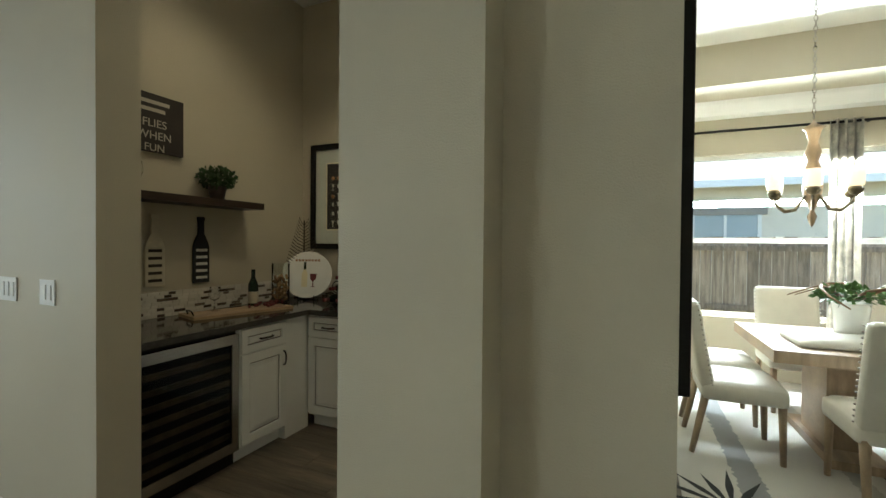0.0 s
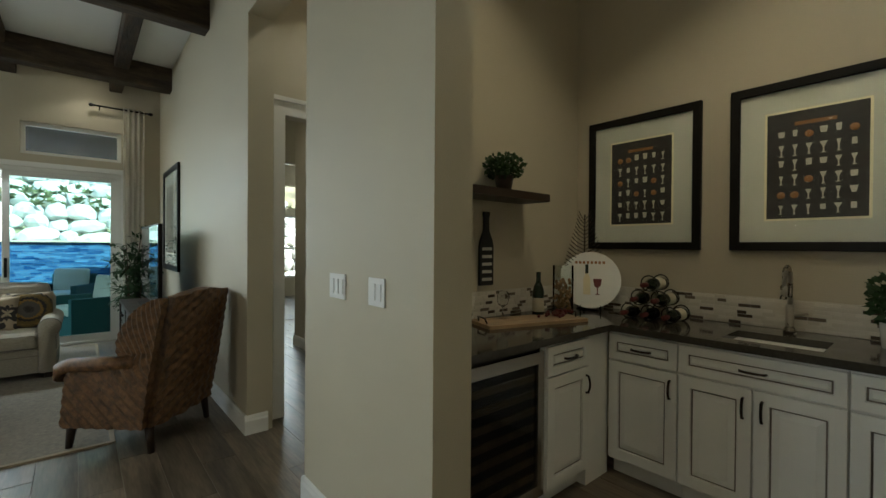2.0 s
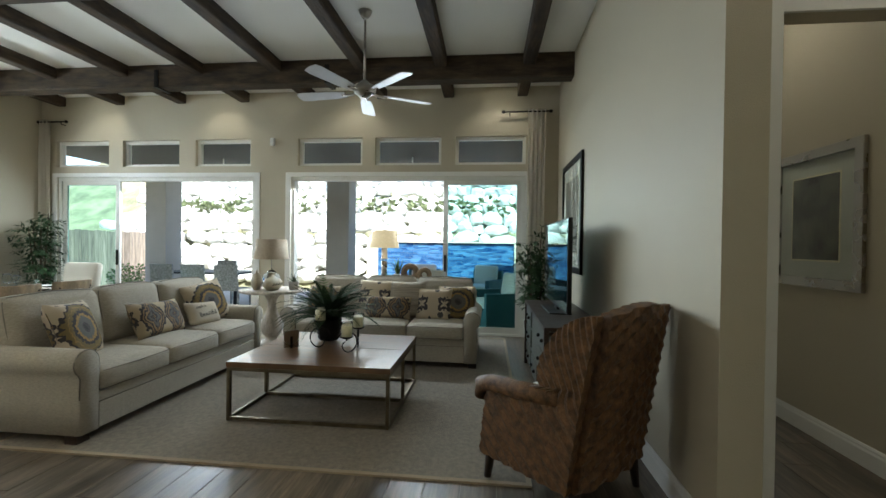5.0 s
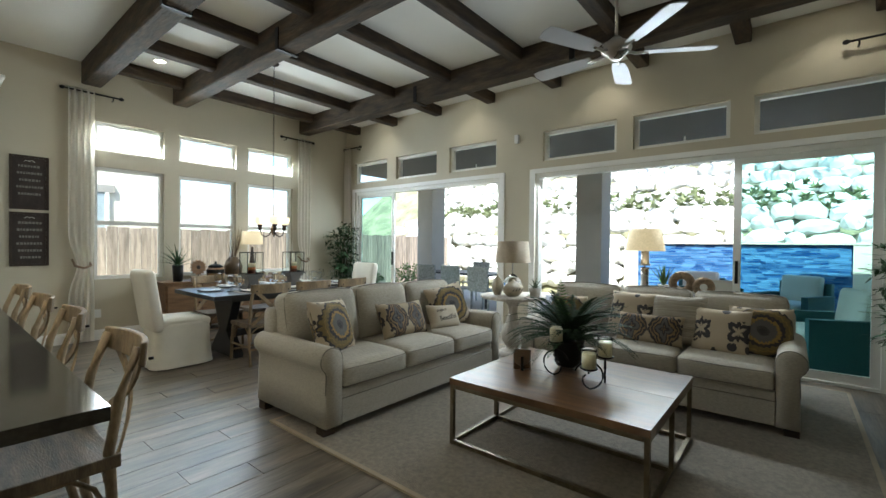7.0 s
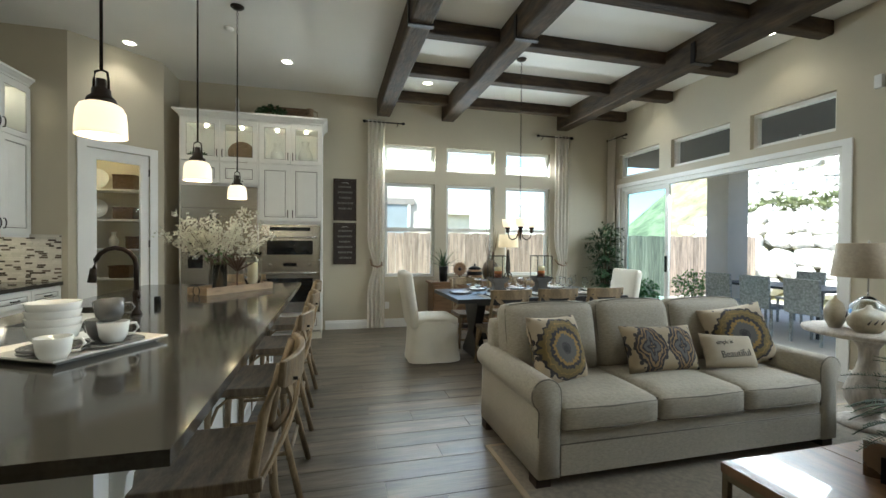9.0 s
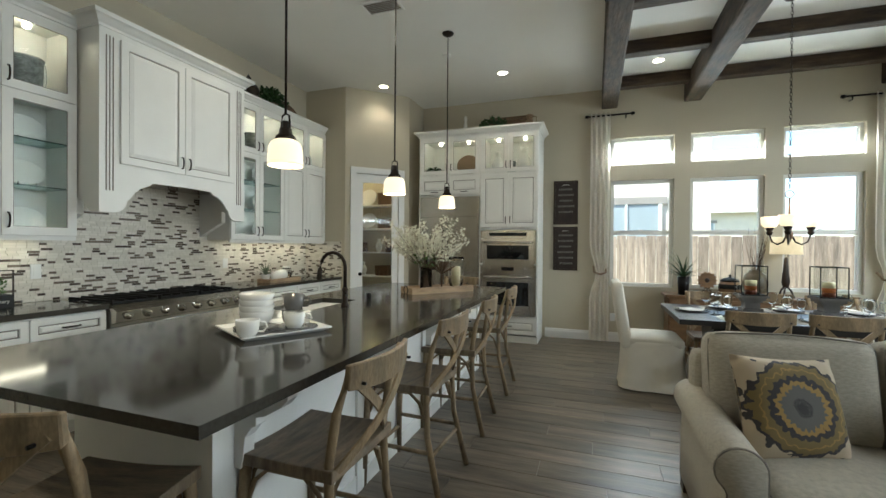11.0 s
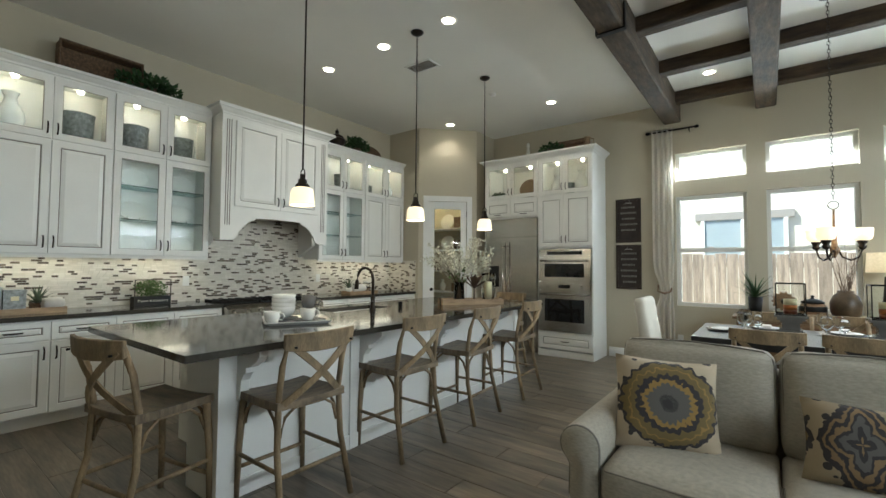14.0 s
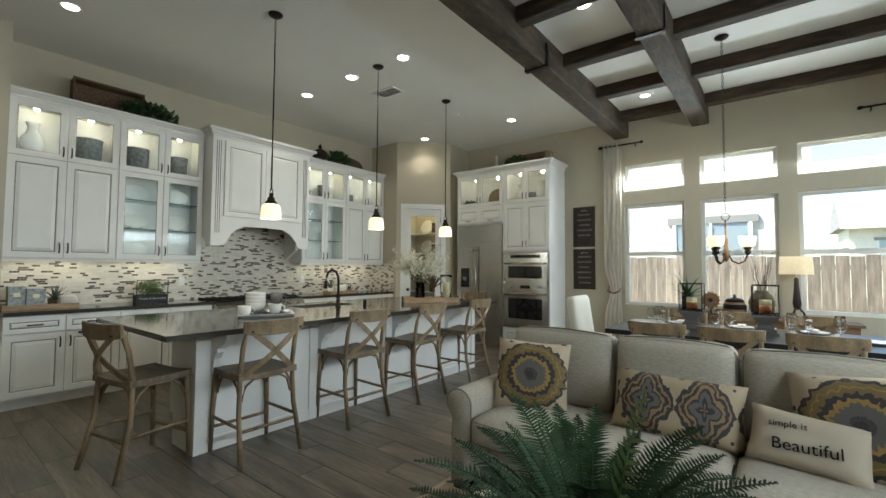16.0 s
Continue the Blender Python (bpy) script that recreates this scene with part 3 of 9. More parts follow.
CERAM = M("white_glazed_ceramic", (0.76, 0.75, 0.71), 0.18, var=0.03, scale=5, bump=0.0)
CERG = M("grey_glazed_ceramic", (0.14, 0.135, 0.13), 0.2, var=0.1, scale=8, bump=0.0)
SHADE = M("lit_ribbed_glass_shade", (1.0, 0.84, 0.58), 0.3, var=0.02, emit=0.34, emit_col=(1.0, 0.80, 0.50))
CANLIT = M("lit_downlight", (1.0, 0.9, 0.72), 0.4, var=0.0, emit=6, emit_col=(1.0, 0.86, 0.62))
WICKER = M("brown_wicker", (0.16, 0.095, 0.05), 0.7, var=0.45, scale=45, bump=0.6, bscale=70)
GREEN = M("dark_green_leaf", (0.032, 0.078, 0.020), 0.75, var=0.4, scale=14, bump=0.05)
GREEN2 = M("bright_green_leaf", (0.09, 0.17, 0.035), 0.5, var=0.35, scale=14, bump=0.05)
GREYLEAF = M("grey_green_leaf", (0.13, 0.16, 0.10), 0.6, var=0.3, scale=14)
BLOSSOM = M("white_blossom", (0.72, 0.70, 0.58), 0.7, var=0.08, scale=20)
TWIG = M("brown_twig", (0.10, 0.06, 0.035), 0.8, var=0.3, scale=30)
SLATE = M("chalkboard", (0.022, 0.024, 0.024), 0.75, var=0.25, scale=9)
SIGNB = M("dark_brown_sign_board", (0.040, 0.027, 0.021), 0.7, var=0.4, scale=9, bump=0.2, bscale=40)
CHALK = M("chalk_writing", (0.62, 0.60, 0.54), 0.9, var=0.1, scale=40)
OUTLET = M("white_plastic", (0.74, 0.74, 0.72), 0.35, var=0.01)


def text(name, s, size, m, parent, at, label=""):
    cu = bpy.data.curves.new(name, "FONT")
    cu.body, cu.size, cu.extrude, cu.align_x, cu.align_y = s, size, 0.001, "CENTER", "CENTER"
    cu.materials.append(m)
    ob = new(name, cu)
    ob.parent = parent
    ob.matrix_basis = at
    if label:
        ob["label"] = label
    return ob


# ---- cabinets: local frame, x along the run, front at y = 0 facing -y, z up ----
def ring_bm(x0, x1, z0, z1, w, y0, y1):
    """A mitred rectangular frame in one piece, w wide, from y0 to y1."""
    bm = bmesh.new()
    C = [[(a, c) for a, c in ((x0 + k, z0 + k), (x1 - k, z0 + k), (x1 - k, z1 - k), (x0 + k, z1 - k))] for k in (0, w)]
    V = [[[bm.verts.new((a, y, c)) for a, c in ring] for ring in C] for y in (y0, y1)]
    for k in range(4):
        n = (k + 1) % 4
        for y in (0, 1):
            bm.faces.new((V[y][0][k], V[y][0][n], V[y][1][n], V[y][1][k]))
        for r in (0, 1):
            bm.faces.new((V[0][r][k], V[0][r][n], V[1][r][n], V[1][r][k]))
    bmesh.ops.recalc_face_normals(bm, faces=bm.faces)
    return bm


def raised_door(name, x0, x1, z0, z1, parent, glass=False, th=0.02):
    """A framed door with a raised centre panel and glazed grooves, or with a pane."""
    w = min(0.062, (x1 - x0) * 0.28, (z1 - z0) * 0.3)
    d = part(name, ring_bm(x0, x1, z0, z1, w, -th, 0), CAB, parent, bevel=0.003, seg=1)
    if glass:
        g = box("pane", x0 + w, x1 - w, -0.012, -0.008, z0 + w, z1 - w, CABGLASS, d, "clear glass pane")
        g.visible_shadow = False
        part("bead", ring_bm(x0 + w, x1 - w, z0 + w, z1 - w, 0.004, -0.0165, -0.012), GLAZE, d, "dark glazed bead")
    else:
        box("groove", x0 + w, x1 - w, -0.006, -0.001, z0 + w, z1 - w, GLAZE, d, "dark glazed groove")
        g = 0.008
        bm = bmesh.new()
        a, b, c, e = x0 + w + g, x1 - w - g, z0 + w + g, z1 - w - g
        s = min(0.03, (b - a) * 0.25, (e - c) * 0.25)
        o = [bm.verts.new(p) for p in ((a, -0.009, c), (b, -0.009, c), (b, -0.009, e), (a, -0.009, e))]
        i = [bm.verts.new(p) for p in ((a + s, -0.018, c + s), (b - s, -0.018, c + s), (b - s, -0.018, e - s), (a + s, -0.018, e - s))]
        for k in range(4):
            bm.faces.new((o[k], o[(k + 1) % 4], i[(k + 1) % 4], i[k]))
        bm.faces.new(i)
        part("panel", bm, CAB, d)
    return d


def pull(x, z, parent, vertical=True, length=0.10):
    h = length / 2
    pts = [(0, -0.002, -h), (0, -0.018, -h * 0.92), (0, -0.026, -h * 0.4), (0, -0.027, 0), (0, -0.026, h * 0.4), (0, -0.018, h * 0.92), (0, -0.002, h)]
    m = pose(x, -0.02, z) if vertical else pose(x, -0.02, z, 0, 90, 0)
    bm = tube_bm(pts, 0.0065, 6)
    return part("handle", bm, BRONZE, parent, "dark bronze bow handle", smooth=True, at=m)


def crown(x0, x1, depth, z, parent, proj=0.07, h=0.09, ends=(True, True)):
    """A mitred crown moulding on the front and ends."""
    prof = [(0.0, 0.0), (0.012, 0.0), (0.014, 0.02), (0.030, 0.035), (0.048, 0.055), (0.060, 0.062), (proj, 0.066), (proj, h), (0.0, h)]
    bm = bmesh.new()
    rings = []
    for cx, cy, dx, dy in ((x0, depth, -1 if ends[0] else 0, 0), (x0, 0, -1 if ends[0] else 0, -1), (x1, 0, 1 if ends[1] else 0, -1), (x1, depth, 1 if ends[1] else 0, 0)):
        rings.append([bm.verts.new((cx + dx * p, cy + dy * p, z + q)) for p, q in prof])
    n = len(prof)
    for A, B in zip(rings, rings[1:]):
        for k in range(n - 1):
            bm.faces.new((A[k], B[k], B[k + 1], A[k + 1]))
    bm.faces.new((rings[0][-1], rings[1][-1], rings[2][-1], rings[3][-1]))
    bmesh.ops.recalc_face_normals(bm, faces=bm.faces)
    return part("crown_moulding", bm, CAB, parent)


def carcass(x0, x1, z0, z1, depth, parent, shelves=(), sm=None, floor_z=()):
    """An open-fronted box with thin sides, back and inner floors."""
    t = 0.018
    box("side_panel", x0, x0 + t, 0.0, depth, z0, z1, CAB, parent)
    box("side_panel", x1 - t, x1, 0.0, depth, z0, z1, CAB, parent)
    box("back_panel", x0 + t, x1 - t, depth - 0.01, depth, z0, z1, CAB, parent)
    for z in (z0, *floor_z, z1 - t):
        box("floor_panel", x0 + t, x1 - t, 0.0, depth - 0.01, z, z + t, CAB, parent)
    for z in shelves:
        s = box("shelf", x0 + t, x1 - t, 0.03, depth - 0.012, z, z + 0.008, sm or SHELFG, parent, "green-edged glass shelf")


def upper_unit(m, w, z0, zs, z1, depth, low_glass, label):
    """A wall cabinet: a pair of doors below, a pair of small glass doors above."""
    root = empty("wall_cabinet", m, label, "cabinet", "kitchen wall cabinets")
    carcass(0.001, w - 0.001, z0, z1, depth, root, (z0 + 0.36, z0 + 0.70) if low_glass else (), None, (zs - 0.009,))
    h = w / 2
    for a, b, s in ((0.004, h - 0.002, 1), (h + 0.002, w - 0.004, -1)):
        d = raised_door("door", a, b, z0 + 0.004, zs - 0.002, root, low_glass)
        pull(b - 0.032 if s > 0 else a + 0.032, z0 + 0.11, d)
        d = raised_door("door", a, b, zs + 0.004, z1 - 0.02, root, True)
        pull(b - 0.032 if s > 0 else a + 0.032, zs + 0.10, d)
    return root


def base_unit(m, w, depth, label, drawers=1, doors=2, group="kitchen base cabinets", h=0.88):
    root = empty("base_cabinet", m, label, "cabinet", group)
    box("body", 0.001, w - 0.001, 0.0, depth, 0.10, h, CAB, root)
    box("toe_kick", 0.001, w - 0.001, 0.06, depth, 0.0, 0.10, CAB, root, "recessed toe kick")
    n = drawers
    for i in range(n):
        a, b = w * i / n + 0.004, w * (i + 1) / n - 0.004
        d = raised_door("drawer_front", a, b, h - 0.165, h - 0.012, root)
        pull((a + b) / 2, h - 0.088, d, False, 0.11)
    for i in range(doors):
        a, b = w * i / doors + 0.004, w * (i + 1) / doors - 0.004
        d = raised_door("door", a, b, 0.115, h - 0.175, root)
        left = doors == 2 and i == 0 or doors == 1
        pull(b - 0.035 if left else a + 0.035, h - 0.27, d)
    return root


UP0, UPS, UP1 = 1.435, 2.455, 3.04
UPF = 0.90
for y, w, lg, lab in ((1.195, 0.905, False, "white glazed wall cabinet with panelled doors and lit glass doors above"),
                      (2.10, 0.91, True, "white glazed wall cabinet with glass doors, lit inside"),
                      (4.50, 0.86, True, "white glazed wall cabinet with glass doors beside the hood"),
                      (5.36, 0.90, False, "white glazed wall cabinet with panelled doors beside the pantry")):
    u = upper_unit(pose(UPF, y, 0, 0, 0, 90), w, UP0, UPS, UP1, UPF - KX - 0.002, lg, lab)
    crown(0.0, w, UPF - KX - 0.002, UP1, u, 0.06, 0.085, (False, False))
    box("light_rail", 0.0, w, 0.0, 0.02, UP0 - 0.03, UP0, CAB, u)

# range hood
hood = empty("range_hood", pose(1.15, 3.02, 0, 0, 0, 90), "white panelled range hood cabinet with a scalloped arch and fluted sides", "range hood")
HW, HD = 1.43, 1.15 - KX - 0.002
out = [(0.0, 1.63), (0.11, 1.63)]
out += [(0.11 + 0.10 * math.sin(a), 1.63 + 0.10 * (1 - math.cos(a))) for a in (0.4, 0.8, 1.2, 1.57)]
out += [(0.23, 1.745), (0.27, 1.80), (0.33, 1.85), (0.40, 1.875), (0.42, 1.90), (HW / 2, 1.905)]
half = out[:]
full = half + [(HW - p, q) for p, q in reversed(half[:-1])] + [(HW, 1.98), (0, 1.98)]
bm = prism_bm(full, 0.0, 0.022, "y")
part("valance", bm, CAB, hood, "scalloped valance")
bm = bmesh.new()
bm_box(bm, 0.0, HW, 0.0, HD, 1.98, 3.05)
part("body", bm, CAB, hood)
for x in (0.0, HW - 0.05):
    bm = prism_bm([(0.022, 1.63), (0.10, 1.63), (0.14, 1.66), (0.19, 1.72), (0.26, 1.74), (0.26, 1.62), (HD, 1.46), (HD, 1.98), (0.022, 1.98)], x, x + 0.05, "x")
    part("side_bracket", bm, CAB, hood, "scrolled side bracket")
box("filter", 0.06, HW - 0.06, 0.03, HD - 0.02, 1.93, 1.975, STEEL, hood, "steel hood filter")
for a, b, s in ((0.15, HW / 2 - 0.002, 1), (HW / 2 + 0.002, HW - 0.15, -1)):
    d = raised_door("door", a, b, 2.02, 3.0, hood)
    pull(b - 0.035 if s > 0 else a + 0.035, 2.12, d)
for x in (0.05, 0.075, 0.10, HW - 0.10, HW - 0.075, HW - 0.05):
    box("flute", x - 0.004, x + 0.004, -0.004, -0.001, 1.80, 3.0, GLAZE, hood, "dark fluted groove")
crown(0.0, HW, HD, 3.05, hood, 0.075, 0.10)

# base cabinets, worktop and range
BF = 1.17
for y, w, dr, do, lab in ((1.195, 0.90, 2, 2, "white glazed base cabinet with two drawers and two doors"), (2.095, 0.96, 2, 2, "white glazed base cabinet beside the range"), (4.335, 0.95, 2, 2, "white glazed base cabinet with two drawers"), (5.285, 0.98, 2, 2, "white glazed base cabinet beside the pantry")):
    base_unit(pose(BF, y, 0, 0, 0, 90), w, BF - KX - 0.002, lab, dr, do)
for y0, y1 in ((1.195, 3.06), (4.335, 6.268)):
    tagged(box("worktop", KX + 0.002, BF + 0.035, y0, y1, 0.882, 0.92, STONE, bevel=0.004), "dark grey polished quartz worktop along the wall", "worktop")

rg = empty("gas_range", pose(1.24, 3.065, 0, 0, 0, 90), "wide stainless steel gas range with a row of knobs", "range")
RW, RD = 1.265, 1.24 - KX - 0.002
box("body", 0.002, RW - 0.002, 0.03, RD, 0.08, 0.90, STEEL, rg, bevel=0.004)
bm = prism_bm([(0.03, 0.76), (-0.025, 0.775), (-0.035, 0.86), (0.03, 0.905)], 0.002, RW - 0.002, "x")
part("control_panel", bm, STEEL, rg, "stainless steel control panel")
for x0, x1 in ((0.02, 0.44), (0.46, RW - 0.02)):
    d = box("oven_door", x0, x1, 0.0, 0.03, 0.14, 0.73, STEEL, rg, "stainless oven door", 0.006)
    tube("door_handle", [(x0 + 0.04, -0.05, 0.68), (x1 - 0.04, -0.05, 0.68)], 0.014, STEEL, d)
    for x in (x0 + 0.06, x1 - 0.06):
        tube("handle_post", [(x, 0.0, 0.68), (x, -0.05, 0.68)], 0.009, STEEL, d)
    box("oven_window", x0 + 0.08, x1 - 0.08, -0.003, 0.0, 0.30, 0.55, DARKG, d, "dark oven window")
for i in range(8):
    k = lathe("knob", [(0.030, 0.0), (0.030, 0.008), (0.022, 0.012), (0.020, 0.040), (0.016, 0.044), (0, 0.044)], STEEL, rg, "round steel knob", 14, at=pose(0.09 + i * (RW - 0.18) / 7, -0.03, 0.82, 83, 0, 0))
box("cooktop", 0.01, RW - 0.01, 0.03, RD - 0.02, 0.90, 0.912, DARKG, rg, "dark cooktop")
for i in range(3):
    bm = bmesh.new()
    x0 = 0.04 + i * 0.40
    for j in range(5):
        bm_box(bm, x0 + j * 0.09, x0 + j * 0.09 + 0.012, 0.07, RD - 0.08, 0.925, 0.942)
    for y in (0.07, RD / 2, RD - 0.09):
        bm_box(bm, x0, x0 + 0.372, y, y + 0.012, 0.912, 0.925)
    part("grate", bm, BLACK, rg, "black cast iron grate")

# mosaic splashback
def mosaic(name, origin, w, z0, z1, seed, label, skip=None):
    """Thin stone strips with scattered dark glass strips; local x along the wall, faces -y."""
    r = random.Random(seed)
    root = empty(name, origin, label, "splashback", kind="structure")
    box("grout", 0, w, 0.004, 0.010, z0, z1, GROUT_L, root)
    A, B = bmesh.new(), bmesh.new()
    h = 0.0212
    n = int((z1 - z0) / h)
    for i in range(n):
        x = -r.random() * 0.1
        while x < w:
            l = r.choice((0.05, 0.065, 0.08))
            a, b = max(0.001, x), min(w - 0.001, x + l - 0.003)
            z = z0 + i * h
            if b - a > 0.012 and not (skip and skip((a + b) / 2, z)):
                d = r.random() < 0.20
                bm_box(B if d else A, a, b, 0.0 - r.uniform(0, 0.0015), 0.006, z + 0.0015, z + h - 0.0015)
            x += l
    for nm, bm, m, lb in (("tile", A, TILE_L, "pale stone strip tiles"), ("tile", B, TILE_D, "dark glass strip tiles")):
        o = part(nm, bm, m, root, lb)
        o["kind"] = "stuff"
    return root


for m, cols in ((TILE_L, ((0.58, 0.54, 0.46), (0.74, 0.70, 0.62))), (TILE_D, ((0.05, 0.038, 0.03), (0.22, 0.18, 0.14)))):
    nt = m.node_tree
    ge, rp, mx = nt.nodes.new("ShaderNodeNewGeometry"), nt.nodes.new("ShaderNodeValToRGB"), nt.nodes.new("ShaderNodeMix")
    rp.color_ramp.elements[0].color, rp.color_ramp.elements[1].color = (*cols[0], 1), (*cols[1], 1)
    mx.data_type, mx.blend_type = "RGBA", "MIX"
    mx.inputs["Factor"].default_value = 0.75
    src = nt.nodes["Principled BSDF"].inputs["Base Color"].links[0].from_socket
    nt.links.new(ge.outputs["Random Per Island"], rp.inputs["Fac"]); nt.links.new(src, mx.inputs["A"]); nt.links.new(rp.outputs["Color"], mx.inputs["B"])
    nt.links.new(mx.outputs["Result"], nt.nodes["Principled BSDF"].inputs["Base Color"])
mosaic("splashback_1", pose(KX + 0.011, 1.195, 0, 0, 0, 90), 5.07, 0.922, 1.98, 3, "pale mosaic splashback with scattered dark glass strips", lambda x, z: z > 1.42 and not (1.83 < x < 3.26))
mosaic("splashback_2", pose(KX + 0.012, 6.259, 0, 0, 0, 0), 0.62, 0.922, 1.44, 4, "pale mosaic splashback on the return wall")
for y in (2.92, 4.75):
    o = empty("outlet", pose(KX + 0.012, y, 1.16, 0, 0, 90), "white wall outlet on the splashback", "outlet", "wall outlets")
    box("plate", -0.035, 0.035, -0.006, 0, -0.057, 0.057, OUTLET, o, "", 0.003)
    for z in (-0.02, 0.02):
        box("socket", -0.016, 0.016, -0.008, -0.006, z - 0.014, z + 0.014, OUTLET, o, "", 0.002)

# ---- tall oven and refrigerator cabinet ----
TF = 6.97
tall = empty("tall_cabinet", pose(2.14, TF, 0), "tall white cabinet tower framing the refrigerator and wall ovens", "cabinet")
TW, TD = 1.82, WY - TF - 0.002
for a, b in ((0.0, 0.018), (0.965, 0.985), (TW - 0.02, TW)):
    box("side_panel", a, b, 0, TD, 0, 3.04, CAB, tall)
box("back_panel", 0.018, TW - 0.02, TD - 0.012, TD, 0, 3.04, CAB, tall)
for z in (2.135, 2.44, 3.02):
    box("floor_panel", 0.018, 0.965, 0, TD - 0.012, z, z + 0.02, CAB, tall)
for z in (0.36, 1.63, 2.44, 3.02):
    box("floor_panel", 0.985, TW - 0.02, 0, TD - 0.012, z, z + 0.02, CAB, tall)
box("toe_kick", 0.985, TW - 0.02, 0.0, 0.3, 0.0, 0.10, CAB, tall)
for a, b, s in ((0.022, 0.49, 1), (0.494, 0.963, -1)):
    d = raised_door("drawer_front", a, b, 2.165, 2.435, tall); pull((a + b) / 2, 2.20, d, False, 0.11)
    d = raised_door("door", a, b, 2.465, 3.02, tall, True); pull(b - 0.03 if s > 0 else a + 0.03, 2.57, d)
for a, b, s in ((0.988, 1.39, 1), (1.394, TW - 0.005, -1)):
    d = raised_door("door", a, b, 1.66, 2.435, tall); pull(b - 0.03 if s > 0 else a + 0.03, 1.77, d)
    d = raised_door("door", a, b, 2.465, 3.02, tall, True); pull(b - 0.03 if s > 0 else a + 0.03, 2.57, d)
d = raised_door("drawer_front", 0.988, TW - 0.005, 0.12, 0.355, tall); pull(1.40, 0.24, d, False, 0.12)
crown(0.0, TW, TD, 3.04, tall, 0.07, 0.09)

fr = empty("refrigerator", pose(2.162, TF, 0), "built-in stainless steel side-by-side refrigerator with a water dispenser", "refrigerator")
box("body", 0.0, 0.938, 0.02, 0.585, 0.02, 2.13, STEEL, fr)
box("grille", 0.002, 0.936, -0.015, 0.02, 1.83, 2.125, STEEL, fr, "stainless top panel", 0.004)
for a, b, s in ((0.002, 0.395, 1), (0.40, 0.936, -1)):
    d = box("door", a, b, -0.03, 0.02, 0.10, 1.82, STEEL, fr, "stainless steel door", 0.006)
    hx = b - 0.035 if s > 0 else a + 0.035
    tube("handle", [(hx, -0.085, 0.55), (hx, -0.085, 1.75)], 0.013, STEEL, d, "steel bar handle")
    for z in (0.62, 1.68):
        tube("handle_post", [(hx, -0.03, z), (hx, -0.085, z)], 0.008, STEEL, d)
dp = box("dispenser", 0.07, 0.29, -0.036, -0.03, 0.98, 1.38, STEEL, fr, "steel dispenser surround", 0.003)
box("dispenser_recess", 0.09, 0.27, -0.039, -0.036, 1.02, 1.36, DARKG, dp, "black dispenser recess")
box("dispenser_nozzle", 0.15, 0.21, -0.055, -0.039, 1.14, 1.2, GALV, dp, "grey nozzle", 0.004)

wo = empty("wall_oven", pose(3.128, TF, 0), "stainless steel double wall oven with dark glass doors", "oven")
OW = 0.808
box("body", 0.03, OW - 0.03, 0.0, 0.5, 0.40, 1.62, STEEL, wo)
for z0, z1, p0, big in ((0.385, 1.0, 1.0, True), (1.14, 1.50, 1.50, False)):
    pan = box("control_panel", 0.0, OW, -0.02, 0.0, p0 + 0.002, p0 + 0.115, STEEL, wo, "stainless control strip", 0.003)
    box("display", OW / 2 - (0.09 if big else 0.27), OW / 2 + (0.09 if big else 0.27), -0.023, -0.02, p0 + 0.035, p0 + 0.085, DARKG, pan, "dark display")
    for x in ((0.14, OW - 0.14) if big else ()):
        lathe("knob", [(0.024, 0), (0.022, 0.02), (0.0, 0.022)], STEEL, pan, "", 14, at=pose(x, -0.02, p0 + 0.06, 90, 0, 0))
    d = box("door", 0.0, OW, -0.03, 0.0, z0, z1 - 0.004, STEEL, wo, "stainless oven door", 0.005)
    box("window", 0.10, OW - 0.10, -0.033, -0.03, z0 + (0.15 if big else 0.06), z1 - (0.13 if big else 0.10), DARKG, d, "dark oven window")
    hz = z1 - 0.055
    tube("handle", [(0.05, -0.08, hz), (OW - 0.05, -0.08, hz)], 0.014, STEEL, d, "steel bar handle")
    for x in (0.09, OW - 0.09):
        tube("handle_post", [(x, -0.03, hz), (x, -0.08, hz)], 0.010, STEEL, d)

# ---- island ----
isl = empty("kitchen_island", pose(0, 0, 0), "long white panelled kitchen island with corbels", "island")
box("body", 2.27, 3.10, 2.22, 5.50, 0.0, 0.88, CAB, isl)
box("knee_wall", 3.10, 3.47, 1.94, 5.55, 0.0, 0.88, CAB, isl)
for y0, y1 in ((1.94, 2.02), (2.90, 2.96), (3.85, 3.91), (4.80, 4.86), (5.47, 5.55)):
    box("pilaster", 3.47, 3.486, y0, y1, 0.0, 0.88, CAB, isl, "flat white pilaster", 0.003)
box("base_trim", 3.47, 3.482, 2.02, 5.47, 0.0, 0.10, CAB, isl, "", 0.003)
for y in (2.05, 2.995, 3.95, 4.90):
    pr = [(3.47, 0.56), (3.50, 0.56), (3.51, 0.60), (3.52, 0.68), (3.55, 0.72), (3.57, 0.73), (3.57, 0.76), (3.61, 0.77), (3.68, 0.81), (3.71, 0.84), (3.71, 0.88), (3.47, 0.88)]
    part("corbel", prism_bm(pr, y, y + 0.055, "y"), CAB, isl, "scrolled white corbel", bevel=0.002, seg=1)
top = empty("island_worktop", Matrix(), "long dark grey polished quartz island top with a sink cut-out", "worktop")
bm = bmesh.new()
S = (2.46, 2.80, 3.30, 4.02)
for a, b, c, d in ((2.23, 3.765, 1.645, S[2]), (2.23, 3.765, S[3], 5.68), (2.23, S[0], S[2], S[3]), (S[1], 3.765, S[2], S[3])):
    bm_box(bm, a, b, c, d, 0.882, 0.92)
bmesh.ops.remove_doubles(bm, verts=bm.verts, dist=0.0005)
